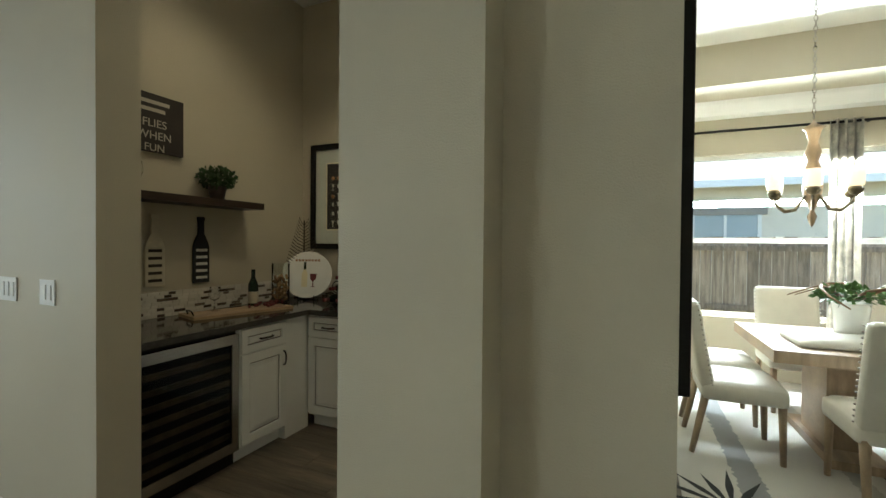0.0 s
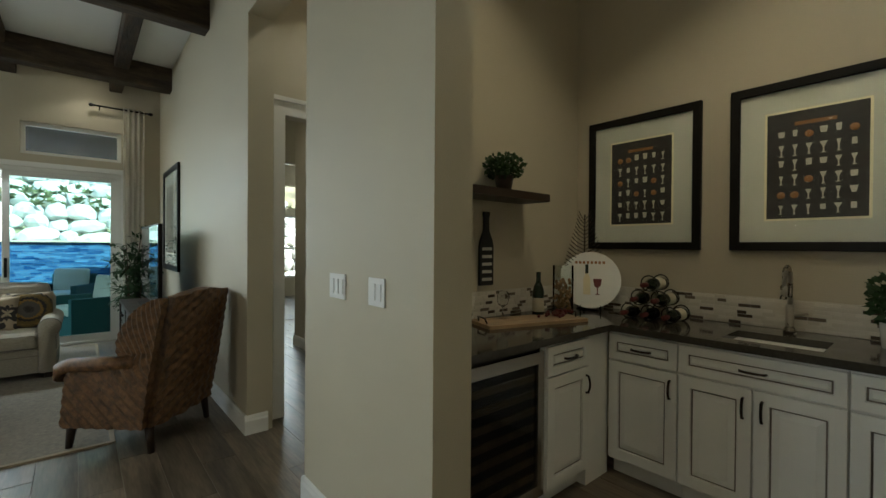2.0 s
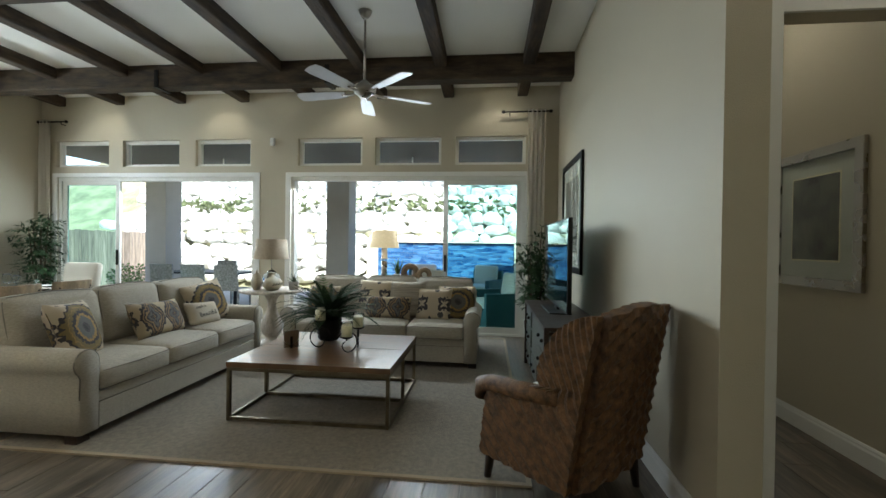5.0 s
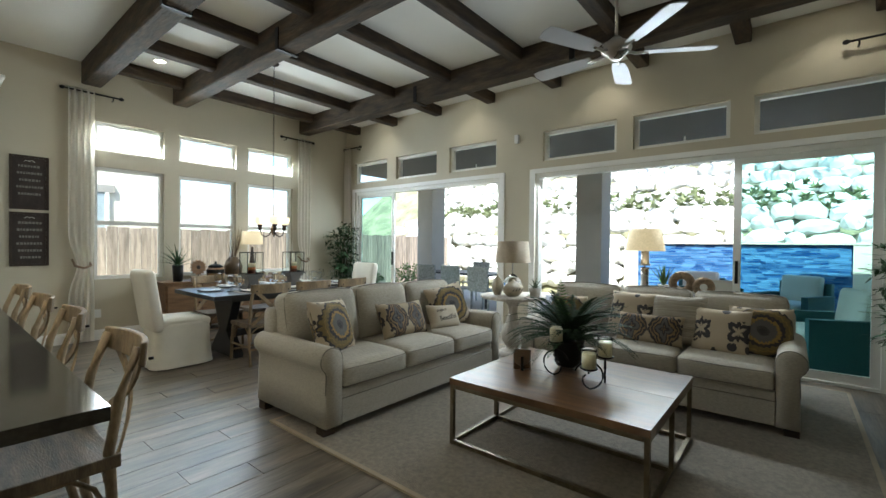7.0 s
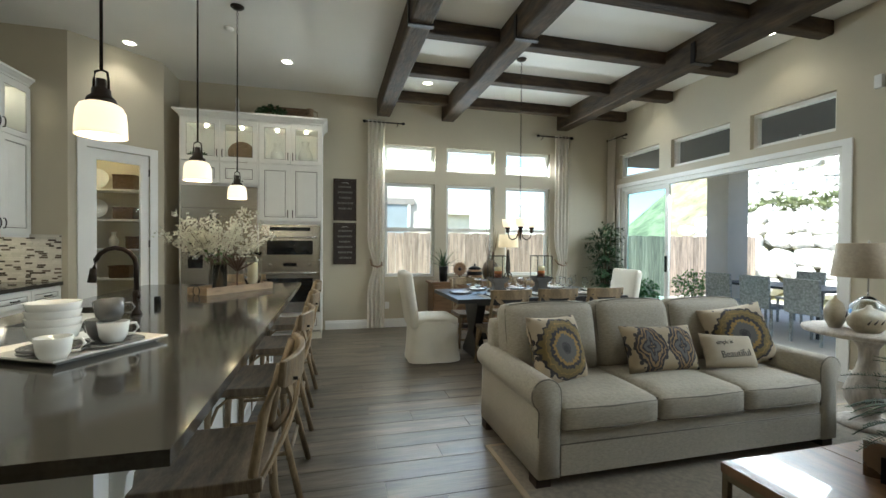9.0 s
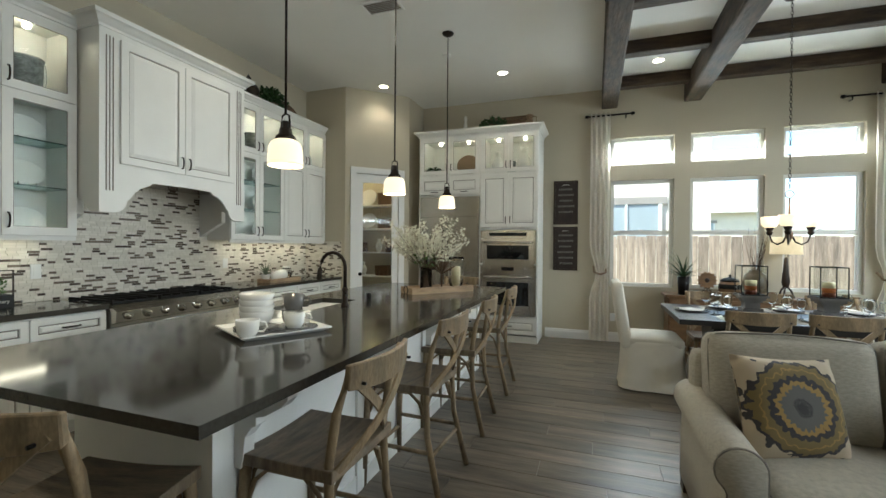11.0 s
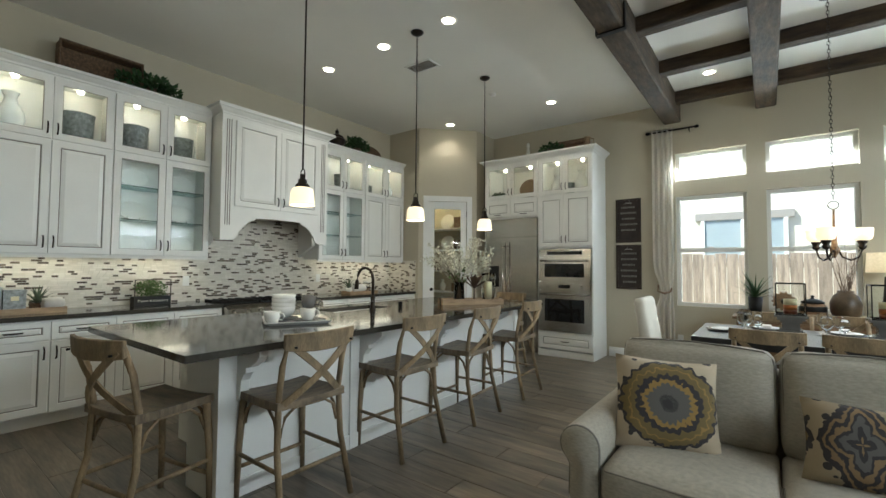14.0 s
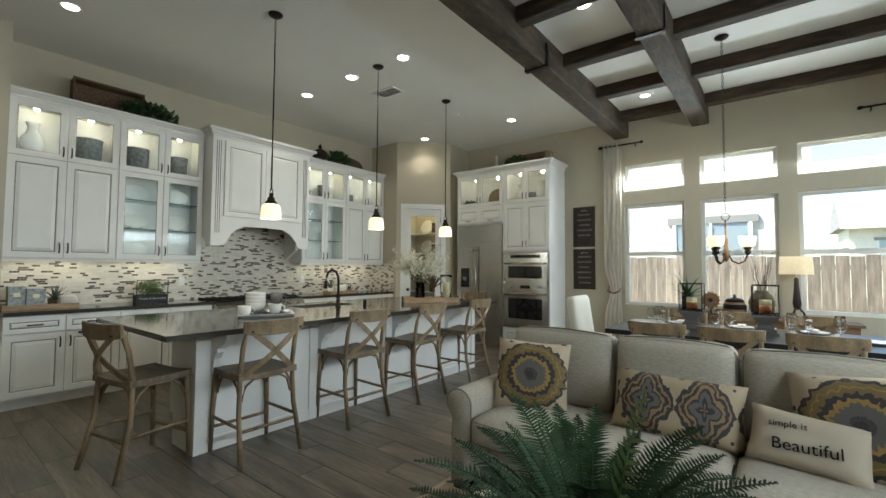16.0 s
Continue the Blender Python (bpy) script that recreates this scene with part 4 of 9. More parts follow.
part("slab", bm, STONE, top)
sk = empty("island_sink", pose(0, 0, 0), "dark undermount sink in the island", "sink")
bm = bmesh.new()
for a, b, c, d, e, f in ((S[0] - 0.01, S[0], S[2], S[3], 0.66, 0.88), (S[1], S[1] + 0.01, S[2], S[3], 0.66, 0.88), (S[0], S[1], S[2] - 0.01, S[2], 0.66, 0.88), (S[0], S[1], S[3], S[3] + 0.01, 0.66, 0.88), (S[0], S[1], S[2], S[3], 0.882 - 0.23, 0.66)):
    bm_box(bm, a, b, c, d, e, f)
part("basin", bm, STEEL, sk)
fa = empty("kitchen_faucet", pose(2.93, 3.64, 0.92), "tall dark bronze gooseneck kitchen faucet on the island", "faucet")
lathe("base", [(0.032, 0), (0.032, 0.01), (0.022, 0.03), (0.020, 0.11), (0.024, 0.13), (0.016, 0.15), (0, 0.15)], BRONZE, fa, "", 16)
tube("neck", [(0, 0, 0.12), (0, 0, 0.30)] + [(-0.11 + 0.11 * math.cos(a), 0, 0.30 + 0.11 * math.sin(a)) for a in (0.4, 0.8, 1.2, 1.6, 2.0, 2.4, 2.8)] + [(-0.225, 0, 0.28)], 0.014, BRONZE, fa, "", 10)
tube("spray_head", [(-0.225, 0, 0.285), (-0.235, 0, 0.20)], 0.018, BRONZE, fa, "", 10, 0.023)
tube("lever", [(0.015, -0.01, 0.09), (0.04, -0.06, 0.12)], 0.008, BRONZE, fa, "", 8)
so = empty("soap_pump", pose(2.90, 4.06, 0.92), "small black soap pump beside the sink", "soap pump")
lathe("body", [(0.022, 0), (0.022, 0.055), (0.018, 0.06), (0, 0.06)], BLACK, so, "", 14)


# ---- counter stools and X-back chairs ----
def xback(name, seat_h, back_h, w, d, label, category, group):
    """A cross-back wooden chair; back towards -y, faces +y."""
    root = empty(name, Matrix(), label, category, group)
    bm = bmesh.new()
    n = 8
    rows = []
    for i in range(n + 1):
        u = -1 + 2 * i / n
        rows.append([bm.verts.new((u * w / 2, v * d / 2, seat_h - 0.022 + 0.012 * u * u + 0.004 * abs(v))) for v in (-1, -0.5, 0, 0.5, 1)])
    for A, B in zip(rows, rows[1:]):
        for k in range(4):
            bm.faces.new((A[k], B[k], B[k + 1], A[k + 1]))
    g = bmesh.ops.extrude_face_region(bm, geom=bm.faces[:])
    for v in g["geom"]:
        if isinstance(v, bmesh.types.BMVert):
            v.co.z = seat_h - 0.052
    bmesh.ops.recalc_face_normals(bm, faces=bm.faces)
    part("seat", bm, OAKSEAT, root, "greyed dished wooden seat", bevel=0.006)
    hw, hd = w / 2 - 0.025, d / 2 - 0.03
    for s in (-1, 1):
        tube("leg", [(s * hw, hd, seat_h - 0.045), (s * (hw + 0.012), hd + 0.015, seat_h * 0.5), (s * (hw + 0.02), hd + 0.02, 0)], 0.022, OAK, root, "", 8, 0.016)
        pts = [(s * (hw + 0.03), -hd - 0.095, 0), (s * (hw + 0.01), -hd - 0.012, seat_h * 0.55), (s * hw, -hd, seat_h), (s * hw, -hd - 0.03, seat_h + (back_h - seat_h) * 0.5), (s * (hw - 0.005), -hd - 0.085, back_h - 0.02)]
        tube("back_post", pts, 0.018, OAK, root, "curved back post", 8, 0.017)
    z = seat_h * 0.36
    tube("stretcher", [(-hw - 0.015, hd + 0.018, z - 0.05), (hw + 0.015, hd + 0.018, z - 0.05)], 0.012, OAK, root, "", 7)
    tube("stretcher", [(-hw - 0.015, -hd - 0.03, z), (hw + 0.015, -hd - 0.03, z)], 0.012, OAK, root, "", 7)
    for s in (-1, 1):
        tube("stretcher", [(s * (hw + 0.015), hd + 0.018, z + 0.03), (s * (hw + 0.015), -hd - 0.03, z + 0.03)], 0.012, OAK, root, "", 7)
        arc = [(s * hw, hd - 0.02 + 0.015, seat_h - 0.20), (s * hw, hd - 0.04, seat_h - 0.11), (s * hw, hd - 0.10, seat_h - 0.06), (s * hw, -hd + 0.10, seat_h - 0.06), (s * hw, -hd + 0.04, seat_h - 0.11), (s * hw, -hd + 0.005, seat_h - 0.20)]
        tube("arched_brace", arc, 0.009, OAK, root, "bent wood brace", 6)
    for y in (hd, -hd):
        arc = [(-hw + 0.012, y, seat_h - 0.20), (-hw + 0.04, y, seat_h - 0.10), (-hw + 0.10, y, seat_h - 0.06), (hw - 0.10, y, seat_h - 0.06), (hw - 0.04, y, seat_h - 0.10), (hw - 0.012, y, seat_h - 0.20)]
        tube("arched_brace", arc, 0.009, OAK, root, "bent wood brace", 6)
    # curved top rail
    bm = bmesh.new()
    rings = []
    for i in range(9):
        u = -1 + 2 * i / 8
        y = -hd - 0.085 - 0.045 * (1 - u * u)
        h = 0.045 + 0.012 * (1 - u * u)
        x = u * (hw + 0.03)
        rings.append([bm.verts.new((x, y - 0.011, back_h - 2 * h + 0.008 * (1 - u * u))), bm.verts.new((x, y + 0.011, back_h - 2 * h + 0.012)), bm.verts.new((x, y + 0.004, back_h)), bm.verts.new((x, y - 0.018, back_h))])
    for A, B in zip(rings, rings[1:]):
        for k in range(4):
            bm.faces.new((A[k], A[(k + 1) % 4], B[(k + 1) % 4], B[k]))
    bm.faces.new(rings[0][::-1]); bm.faces.new(rings[-1])
    bmesh.ops.recalc_face_normals(bm, faces=bm.faces)
    part("top_rail", bm, OAK, root, "curved wooden top rail", bevel=0.004, seg=1)
    for s in (-1, 1):
        bm = bmesh.new()
        rings = []
        for i in range(9):
            k = i / 8
            x = s * (-hw + 2 * hw * k)
            zz = seat_h - 0.03 + (back_h - 0.05 - seat_h + 0.03) * k
            y = -hd - 0.012 - 0.085 * k - 0.05 * math.sin(math.pi * k) - 0.008 * s
            rings.append([bm.verts.new((x - 0.014, y - 0.005, zz + 0.014)), bm.verts.new((x + 0.014, y - 0.005, zz - 0.014)), bm.verts.new((x + 0.014, y + 0.005, zz - 0.014)), bm.verts.new((x - 0.014, y + 0.005, zz + 0.014))] if s > 0 else
                         [bm.verts.new((x - 0.014, y - 0.005, zz - 0.014)), bm.verts.new((x + 0.014, y - 0.005, zz + 0.014)), bm.verts.new((x + 0.014, y + 0.005, zz + 0.014)), bm.verts.new((x - 0.014, y + 0.005, zz - 0.014))])
        for A, B in zip(rings, rings[1:]):
            for q in range(4):
                bm.faces.new((A[q], A[(q + 1) % 4], B[(q + 1) % 4], B[q]))
        bm.faces.new(rings[0][::-1]); bm.faces.new(rings[-1])
        bmesh.ops.recalc_face_normals(bm, faces=bm.faces)
        part("cross_slat", bm, OAK, root, "bent crossing back slat")
        tube("rivet", [(s * hw * 0.92, -hd - 0.12, back_h - 0.07), (s * hw * 0.92, -hd - 0.135, back_h - 0.07)], 0.006, BLACK, root, "dark rivet", 8)
    return root


stool = xback("counter_stool", 0.625, 0.99, 0.45, 0.42, "weathered oak cross-back counter stool at the island", "stool", "stools at the island")
stool.matrix_basis = pose(3.68, 2.28, 0, 0, 0, 90)
for y in (3.21, 4.07, 4.98):
    copy_thing(stool, pose(3.68, y, 0, 0, 0, 90 + (2 if y > 4 else -2)))
copy_thing(stool, pose(3.26, 1.69, 0, 0, 0, 12))
copy_thing(stool, pose(3.10, 5.83, 0, 0, 0, 180))


# ---- pendants, downlights, vent ----
def pendant(x, y, zb):
    root = empty("pendant_lamp", pose(x, y, 0), "bronze pendant with a lit ribbed glass shade on a rod", "pendant lamp", "pendants over the island")
    lathe("canopy", [(0.065, CZ), (0.065, CZ - 0.008), (0.045, CZ - 0.025), (0.012, CZ - 0.035), (0, CZ - 0.035)][::-1], BRONZE, root, "", 18)
    for k in range(8):
        z = CZ - 0.05 - k * 0.028
        tube("chain_link", [(0.009 * math.cos(a), 0.0, z + 0.017 * math.sin(a)) if k % 2 else (0.0, 0.009 * math.cos(a), z + 0.017 * math.sin(a)) for a in [i * math.pi / 4 for i in range(9)]], 0.0025, BRONZE, root, "", 5)
    tube("rod", [(0, 0, CZ - 0.27), (0, 0, zb + 0.27)], 0.0065, BRONZE, root)
    for s in (-1, 1):
        tube("yoke", [(0, 0, zb + 0.275), (s * 0.022, 0, zb + 0.265), (s * 0.026, 0, zb + 0.23), (s * 0.026, 0, zb + 0.19)], 0.005, BRONZE, root, "", 6)
    lathe("socket_cap", [(0.018, zb + 0.235), (0.020, zb + 0.20), (0.032, zb + 0.195), (0.034, zb + 0.17), (0.050, zb + 0.155), (0.055, zb + 0.135), (0, zb + 0.135)][::-1], BRONZE, root, "", 18)
    prof = [(0.050, zb + 0.138), (0.072, zb + 0.125), (0.084, zb + 0.10), (0.088, zb + 0.06), (0.090, zb + 0.02), (0.090, zb), (0.083, zb + 0.002), (0.080, zb + 0.06), (0.076, zb + 0.10), (0.048, zb + 0.132)]
    lathe("shade", prof, SHADE, root, "ribbed white glass shade, lit", 24).visible_shadow = False
    lamp(x, y, zb + 0.05, 2.6, (1.0, 0.84, 0.64), 0.05)
    return root


for y in (2.665, 3.962, 5.258):
    pendant(3.183, y, 1.80)


def downlight(x, y, watts=4.6, z=CZ, tint=(1.0, 0.87, 0.70)):
    root = empty("downlight", pose(x, y, z), "round recessed ceiling downlight, lit", "downlight", "ceiling downlights")
    lathe("trim", [(0.062, -0.001), (0.085, -0.001), (0.088, -0.004), (0.080, -0.007), (0.062, -0.005), (0.062, -0.001)], WHITE, root, "white trim ring", 24, cap=False)
    lathe("lens", [(0.0, -0.004), (0.061, -0.004), (0.061, -0.002), (0.0, -0.002)], CANLIT, root, "glowing lens", 24)
    lamp(x, y, z - 0.03, watts, tint, 0.05, 120)


for x, y in ((3.56, 3.98), (2.71, 3.96), (1.79, 3.95), (1.78, 6.44), (3.53, 6.50), (1.81, 1.46), (5.44, 6.73), (3.56, 1.46), (2.71, 1.46)):
    downlight(x, y)
for y in (-0.05, 2.15, 4.28, 6.28):
    downlight(8.75, y, 3.5)
for y in (1.1, 4.25):
    downlight(5.5, y, 2)
vent = empty("ceiling_vent", pose(2.75, 4.55, CZ), "white louvred ceiling air vent", "vent")
bm = bmesh.new()
for a, b, c, d in ((-0.19, 0.19, -0.11, -0.09), (-0.19, 0.19, 0.09, 0.11), (-0.19, -0.17, -0.09, 0.09), (0.17, 0.19, -0.09, 0.09)):
    bm_box(bm, a, b, c, d, -0.012, -0.001)
part("frame", bm, WHITE, vent)
box("backing", -0.17, 0.17, -0.09, 0.09, -0.003, -0.001, GROUT, vent, "dark vent opening")
for k in range(7):
    box("slat", -0.17, 0.17, -0.008, 0.008, -0.001, 0.001, WHITE, vent, at=pose(0, -0.078 + k * 0.026, -0.008, 35, 0, 0))
det = empty("smoke_detector", pose(3.0, 5.75, CZ), "small white round smoke detector on the ceiling", "smoke detector")
lathe("body", [(0, -0.03), (0.035, -0.028), (0.05, -0.012), (0.05, -0.001), (0, -0.001)], WHITE, det, "", 18)

# ---- living room ----
LINEN = M("cream_linen_upholstery", (0.49, 0.445, 0.355), 0.85, var=0.15, scale=55, bump=0.55, bscale=320, stretch=(0.8, 0.8, 2.4), sheen=0.2)
PIPING = M("grey_piping", (0.24, 0.22, 0.19), 0.85, var=0.1)
RUGM = M("beige_wool_rug", (0.265, 0.228, 0.178), 0.95, var=0.20, scale=38, bump=0.8, bscale=170)
RUGE = M("rug_binding", (0.36, 0.29, 0.20), 0.9, var=0.1)
WALNUT = M("walnut_table_top", (0.19, 0.105, 0.050), 0.32, var=0.35, scale=4, bump=0.05, bscale=30, stretch=(6, 0.7, 1), coat=0.3)
GOLD = M("antique_gold_metal", (0.20, 0.165, 0.105), 0.42, metal=0.8, var=0.25, scale=12)
RATTAN = M("brown_rattan", (0.21, 0.108, 0.045), 0.55, var=0.65, scale=24, bump=0.4, bscale=120)
DARKWOOD = M("dark_wood", (0.035, 0.020, 0.012), 0.45, var=0.3, scale=8, stretch=(1, 1, 4))
WHITEFAB = M("white_cotton", (0.66, 0.63, 0.56), 0.9, var=0.05, scale=6, bump=0.3, bscale=300)
BEIGEFAB = M("beige_cotton", (0.52, 0.45, 0.34), 0.9, var=0.06, scale=6, bump=0.3, bscale=300)
LSHADE = M("linen_lamp_shade", (0.46, 0.38, 0.28), 0.9, var=0.1, scale=50, bump=0.1, bscale=300)
LSHADE2 = M("lit_linen_lamp_shade", (0.56, 0.46, 0.31), 0.9, var=0.1, scale=50, emit=0.16, emit_col=(1.0, 0.76, 0.42))
WHITEWOOD = M("whitewashed_wood", (0.52, 0.46, 0.39), 0.7, var=0.25, scale=9, bump=0.15, stretch=(4, 4, 1))
CANDLE = M("ivory_wax", (0.72, 0.64, 0.42), 0.5, var=0.05, scale=10)
CANDLE2 = M("orange_wax", (0.50, 0.16, 0.04), 0.5, var=0.1)
CANDLE3 = M("dark_red_wax", (0.20, 0.06, 0.03), 0.5, var=0.1)
TVGLASS = M("dark_screen", (0.008, 0.008, 0.009), 0.04, var=0.0, bump=0.0)
CONSM = M("grey_green_paint", (0.10, 0.105, 0.09), 0.5, var=0.3, scale=7)
FANB = M("pale_fan_blade", (0.50, 0.50, 0.52), 0.35, var=0.04)
NICKEL = M("brushed_nickel", (0.45, 0.42, 0.38), 0.28, metal=1.0, var=0.05)
PEBBLE = M("cream_crackle_ceramic", (0.46, 0.39, 0.27), 0.45, var=0.3, scale=9)
JUTE = M("woven_rope", (0.30, 0.21, 0.13), 0.9, var=0.35, scale=45, bump=0.6, bscale=90)
CURTAIN = M("cream_curtain", (0.86, 0.82, 0.73), 0.9, var=0.03, scale=5, bump=0.2, bscale=300)
_ct = CURTAIN.node_tree
_tr, _ms = _ct.nodes.new("ShaderNodeBsdfTranslucent"), _ct.nodes.new("ShaderNodeMixShader")
_tr.inputs["Color"].default_value, _ms.inputs[0].default_value = (0.86, 0.82, 0.73, 1), 0.15
_ct.links.new(_ct.nodes["Principled BSDF"].outputs[0], _ms.inputs[1]); _ct.links.new(_tr.outputs[0], _ms.inputs[2])
_ct.links.new(_ms.outputs[0], _ct.nodes["Material Output"].inputs["Surface"])
GLASSW = M("thin_wine_glass", (0.97, 0.98, 0.98), 0.02, var=0.0, bump=0.0, trans=1.0, ior=1.09)
GLASSC = M("clear_glass", (0.96, 0.98, 0.97), 0.02, var=0.0, bump=0.0, trans=1.0, ior=1.3)


def ramp_mat(name, stops, radial=True, freq=0.0, zig=0.0, sx=1.0, sy=1.0, cells=0.0, tile=0.0, rough=0.9):
    """Cloth with concentric zigzag bands: r = |(x*sx, z*sy)| shifted by a toothed edge, through a banded ramp."""
    m = bpy.data.materials.new(name)
    m.use_nodes = True
    nt = m.node_tree
    N, L = nt.nodes.new, nt.links.new
    b = nt.nodes["Principled BSDF"]
    tc, sp = N("ShaderNodeTexCoord"), N("ShaderNodeSeparateXYZ")
    L(tc.outputs["Object"], sp.inputs[0])
    def mt(op, a, c=None):
        n = N("ShaderNodeMath"); n.operation = op
        for i, v in enumerate((a, c)):
            if v is None: continue
            if isinstance(v, (int, float)): n.inputs[i].default_value = v
            else: L(v, n.inputs[i])
        return n.outputs[0]
    x, y = mt("MULTIPLY", sp.outputs[0], sx), mt("MULTIPLY", sp.outputs[2], sy)
    if tile:
        x = mt("PINGPONG", mt("ADD", x, 11 * tile), tile)
    r = mt("SQRT", mt("ADD", mt("MULTIPLY", x, x), mt("MULTIPLY", y, y)))
    a = mt("ARCTAN2", y, x)
    tooth = mt("PINGPONG", mt("MULTIPLY", mt("ADD", a, 3.1416), freq), 0.5)
    r2 = mt("ADD", r, mt("MULTIPLY", tooth, zig))
    nz = N("ShaderNodeTexNoise"); nz.inputs["Scale"].default_value, nz.inputs["Detail"].default_value = 26, 4
    L(tc.outputs["Object"], nz.inputs["Vector"])
    r3 = mt("ADD", r2, mt("MULTIPLY", mt("SUBTRACT", nz.outputs["Fac"], 0.5), 0.055))
    rp = N("ShaderNodeValToRGB")
    rp.color_ramp.interpolation = "CONSTANT"
    el = rp.color_ramp.elements
    el[0].position, el[0].color = stops[0][0], (*stops[0][1], 1)
    el[1].position, el[1].color = stops[1][0], (*stops[1][1], 1)
    for p, c in stops[2:]:
        e = el.new(p); e.color = (*c, 1)
    L(r3, rp.inputs["Fac"])
    vo = N("ShaderNodeTexVoronoi"); vo.inputs["Scale"].default_value = cells or 16
    L(tc.outputs["Object"], vo.inputs["Vector"])
    spot = mt("MULTIPLY", mt("LESS_THAN", vo.outputs["Distance"], 0.26), mt("GREATER_THAN", r3, stops[-1][0]))
    mx = N("ShaderNodeMix"); mx.data_type = "RGBA"
    L(spot, mx.inputs["Factor"]); L(rp.outputs["Color"], mx.inputs["A"])
    mx.inputs["B"].default_value = (0.05, 0.045, 0.045, 1)
    L(mx.outputs["Result"], b.inputs["Base Color"])
    b.inputs["Roughness"].default_value = rough
    w = N("ShaderNodeTexNoise"); w.inputs["Scale"].default_value = 400
    L(tc.outputs["Object"], w.inputs["Vector"])
    bp = N("ShaderNodeBump"); bp.inputs["Strength"].default_value = 0.3; bp.inputs["Distance"].default_value = 0.004
    L(w.outputs["Fac"], bp.inputs["Height"]); L(bp.outputs[0], b.inputs["Normal"])
    return m


CR, TAN, GY, DK, MU = (0.46, 0.38, 0.27), (0.24, 0.16, 0.08), (0.115, 0.11, 0.10), (0.045, 0.040, 0.042), (0.30, 0.19, 0.06)
CRT = (0.36, 0.29, 0.19)
OLV = (0.17, 0.125, 0.05)
MEDAL = ramp_mat("medallion_cloth", [(0.0, DK), (0.028, GY), (0.034, DK), (0.044, GY), (0.098, MU), (0.122, DK), (0.152, OLV), (0.176, MU), (0.184, OLV), (0.208, DK), (0.224, CR)], freq=3.8, zig=0.024, sy=1.10, cells=13)
LOZ = ramp_mat("lozenge_cloth", [(0.0, TAN), (0.02, DK), (0.05, GY), (0.075, DK), (0.088, TAN), (0.105, DK), (0.118, TAN), (0.130, DK), (0.150, CRT)], freq=0.637, zig=0.075, sx=1.15, sy=0.75, tile=0.155, cells=15)
ANIM = ramp_mat("blotched_cloth", [(0.0, CR), (0.02, CR), (0.05, DK), (0.085, CR), (0.10, CR)], freq=0.8, zig=0.08, sx=0.9, sy=0.7, tile=0.12, cells=7)
STRIPE = M("striped_knit", (0.45, 0.40, 0.32), 0.9, var=0.35, scale=18, bump=0.5, bscale=60, stretch=(0.2, 0.2, 6))


def rounded_bm(hx, hy, hz, r, n=5, puff=0.0, front=0.0):
    """A rounded block, half sizes hx, hy, hz, crowned on top by puff and on the front (-y) by front."""
    bm = bmesh.new()
    bmesh.ops.create_cube(bm, size=2.0)
    bmesh.ops.subdivide_edges(bm, edges=bm.edges[:], cuts=n, use_grid_fill=True)
    for v in bm.verts:
        u = v.co.copy()
        f = lambda t: math.copysign(1 - (1 - abs(t)) ** 1.8, t) if abs(t) < 1 else t
        p = Vector((f(u.x) * hx, f(u.y) * hy, f(u.z) * hz))
        q = Vector((max(-hx + r, min(hx - r, p.x)), max(-hy + r, min(hy - r, p.y)), max(-hz + r, min(hz - r, p.z))))
        d = p - q
        if d.length > 1e-6:
            p = q + d.normalized() * r
        k = (1 - u.x * u.x) * (1 - u.y * u.y)
        if u.z > 0:
            p.z += puff * k * u.z
        k2 = (1 - u.x * u.x) * (1 - u.z * u.z)
        if u.y < 0:
            p.y -= front * k2 * -u.y
        v.co = p
    return bm


def pillow(name, w, h, t, m, mat, label, group="sofa pillows"):
    """A stuffed pillow standing on its lower edge: local x across, z up, faces -y."""
    bm = bmesh.new()
    n = 12
    def pt(i, j, s):
        u, v = -1 + 2 * i / n, -1 + 2 * j / n
        pin = 1 - 0.06 * (1 - u * u) * abs(v) ** 3
        pin2 = 1 - 0.06 * (1 - v * v) * abs(u) ** 3
        th = t / 2 * ((1 - u ** 4) * (1 - v ** 4)) ** 0.55
        wr = 0.006 * noise.noise(Vector((u * 2, v * 2, s + w * 9)))
        return Vector((u * w / 2 * pin2, s * (th + 0.002) + wr, v * h / 2 * pin))
    G = {}
    for s in (-1, 1):
        for i in range(n + 1):
            for j in range(n + 1):
                G[s, i, j] = bm.verts.new(pt(i, j, s))
        for i in range(n):
            for j in range(n):
                q = [G[s, i, j], G[s, i + 1, j], G[s, i + 1, j + 1], G[s, i, j + 1]]
                bm.faces.new(q if s < 0 else q[::-1])
    bmesh.ops.remove_doubles(bm, verts=bm.verts, dist=0.0045)
    ob = part(name, bm, mat, None, smooth=True)
    ob.matrix_basis = m
    return tagged(ob, label, "pillow", group)


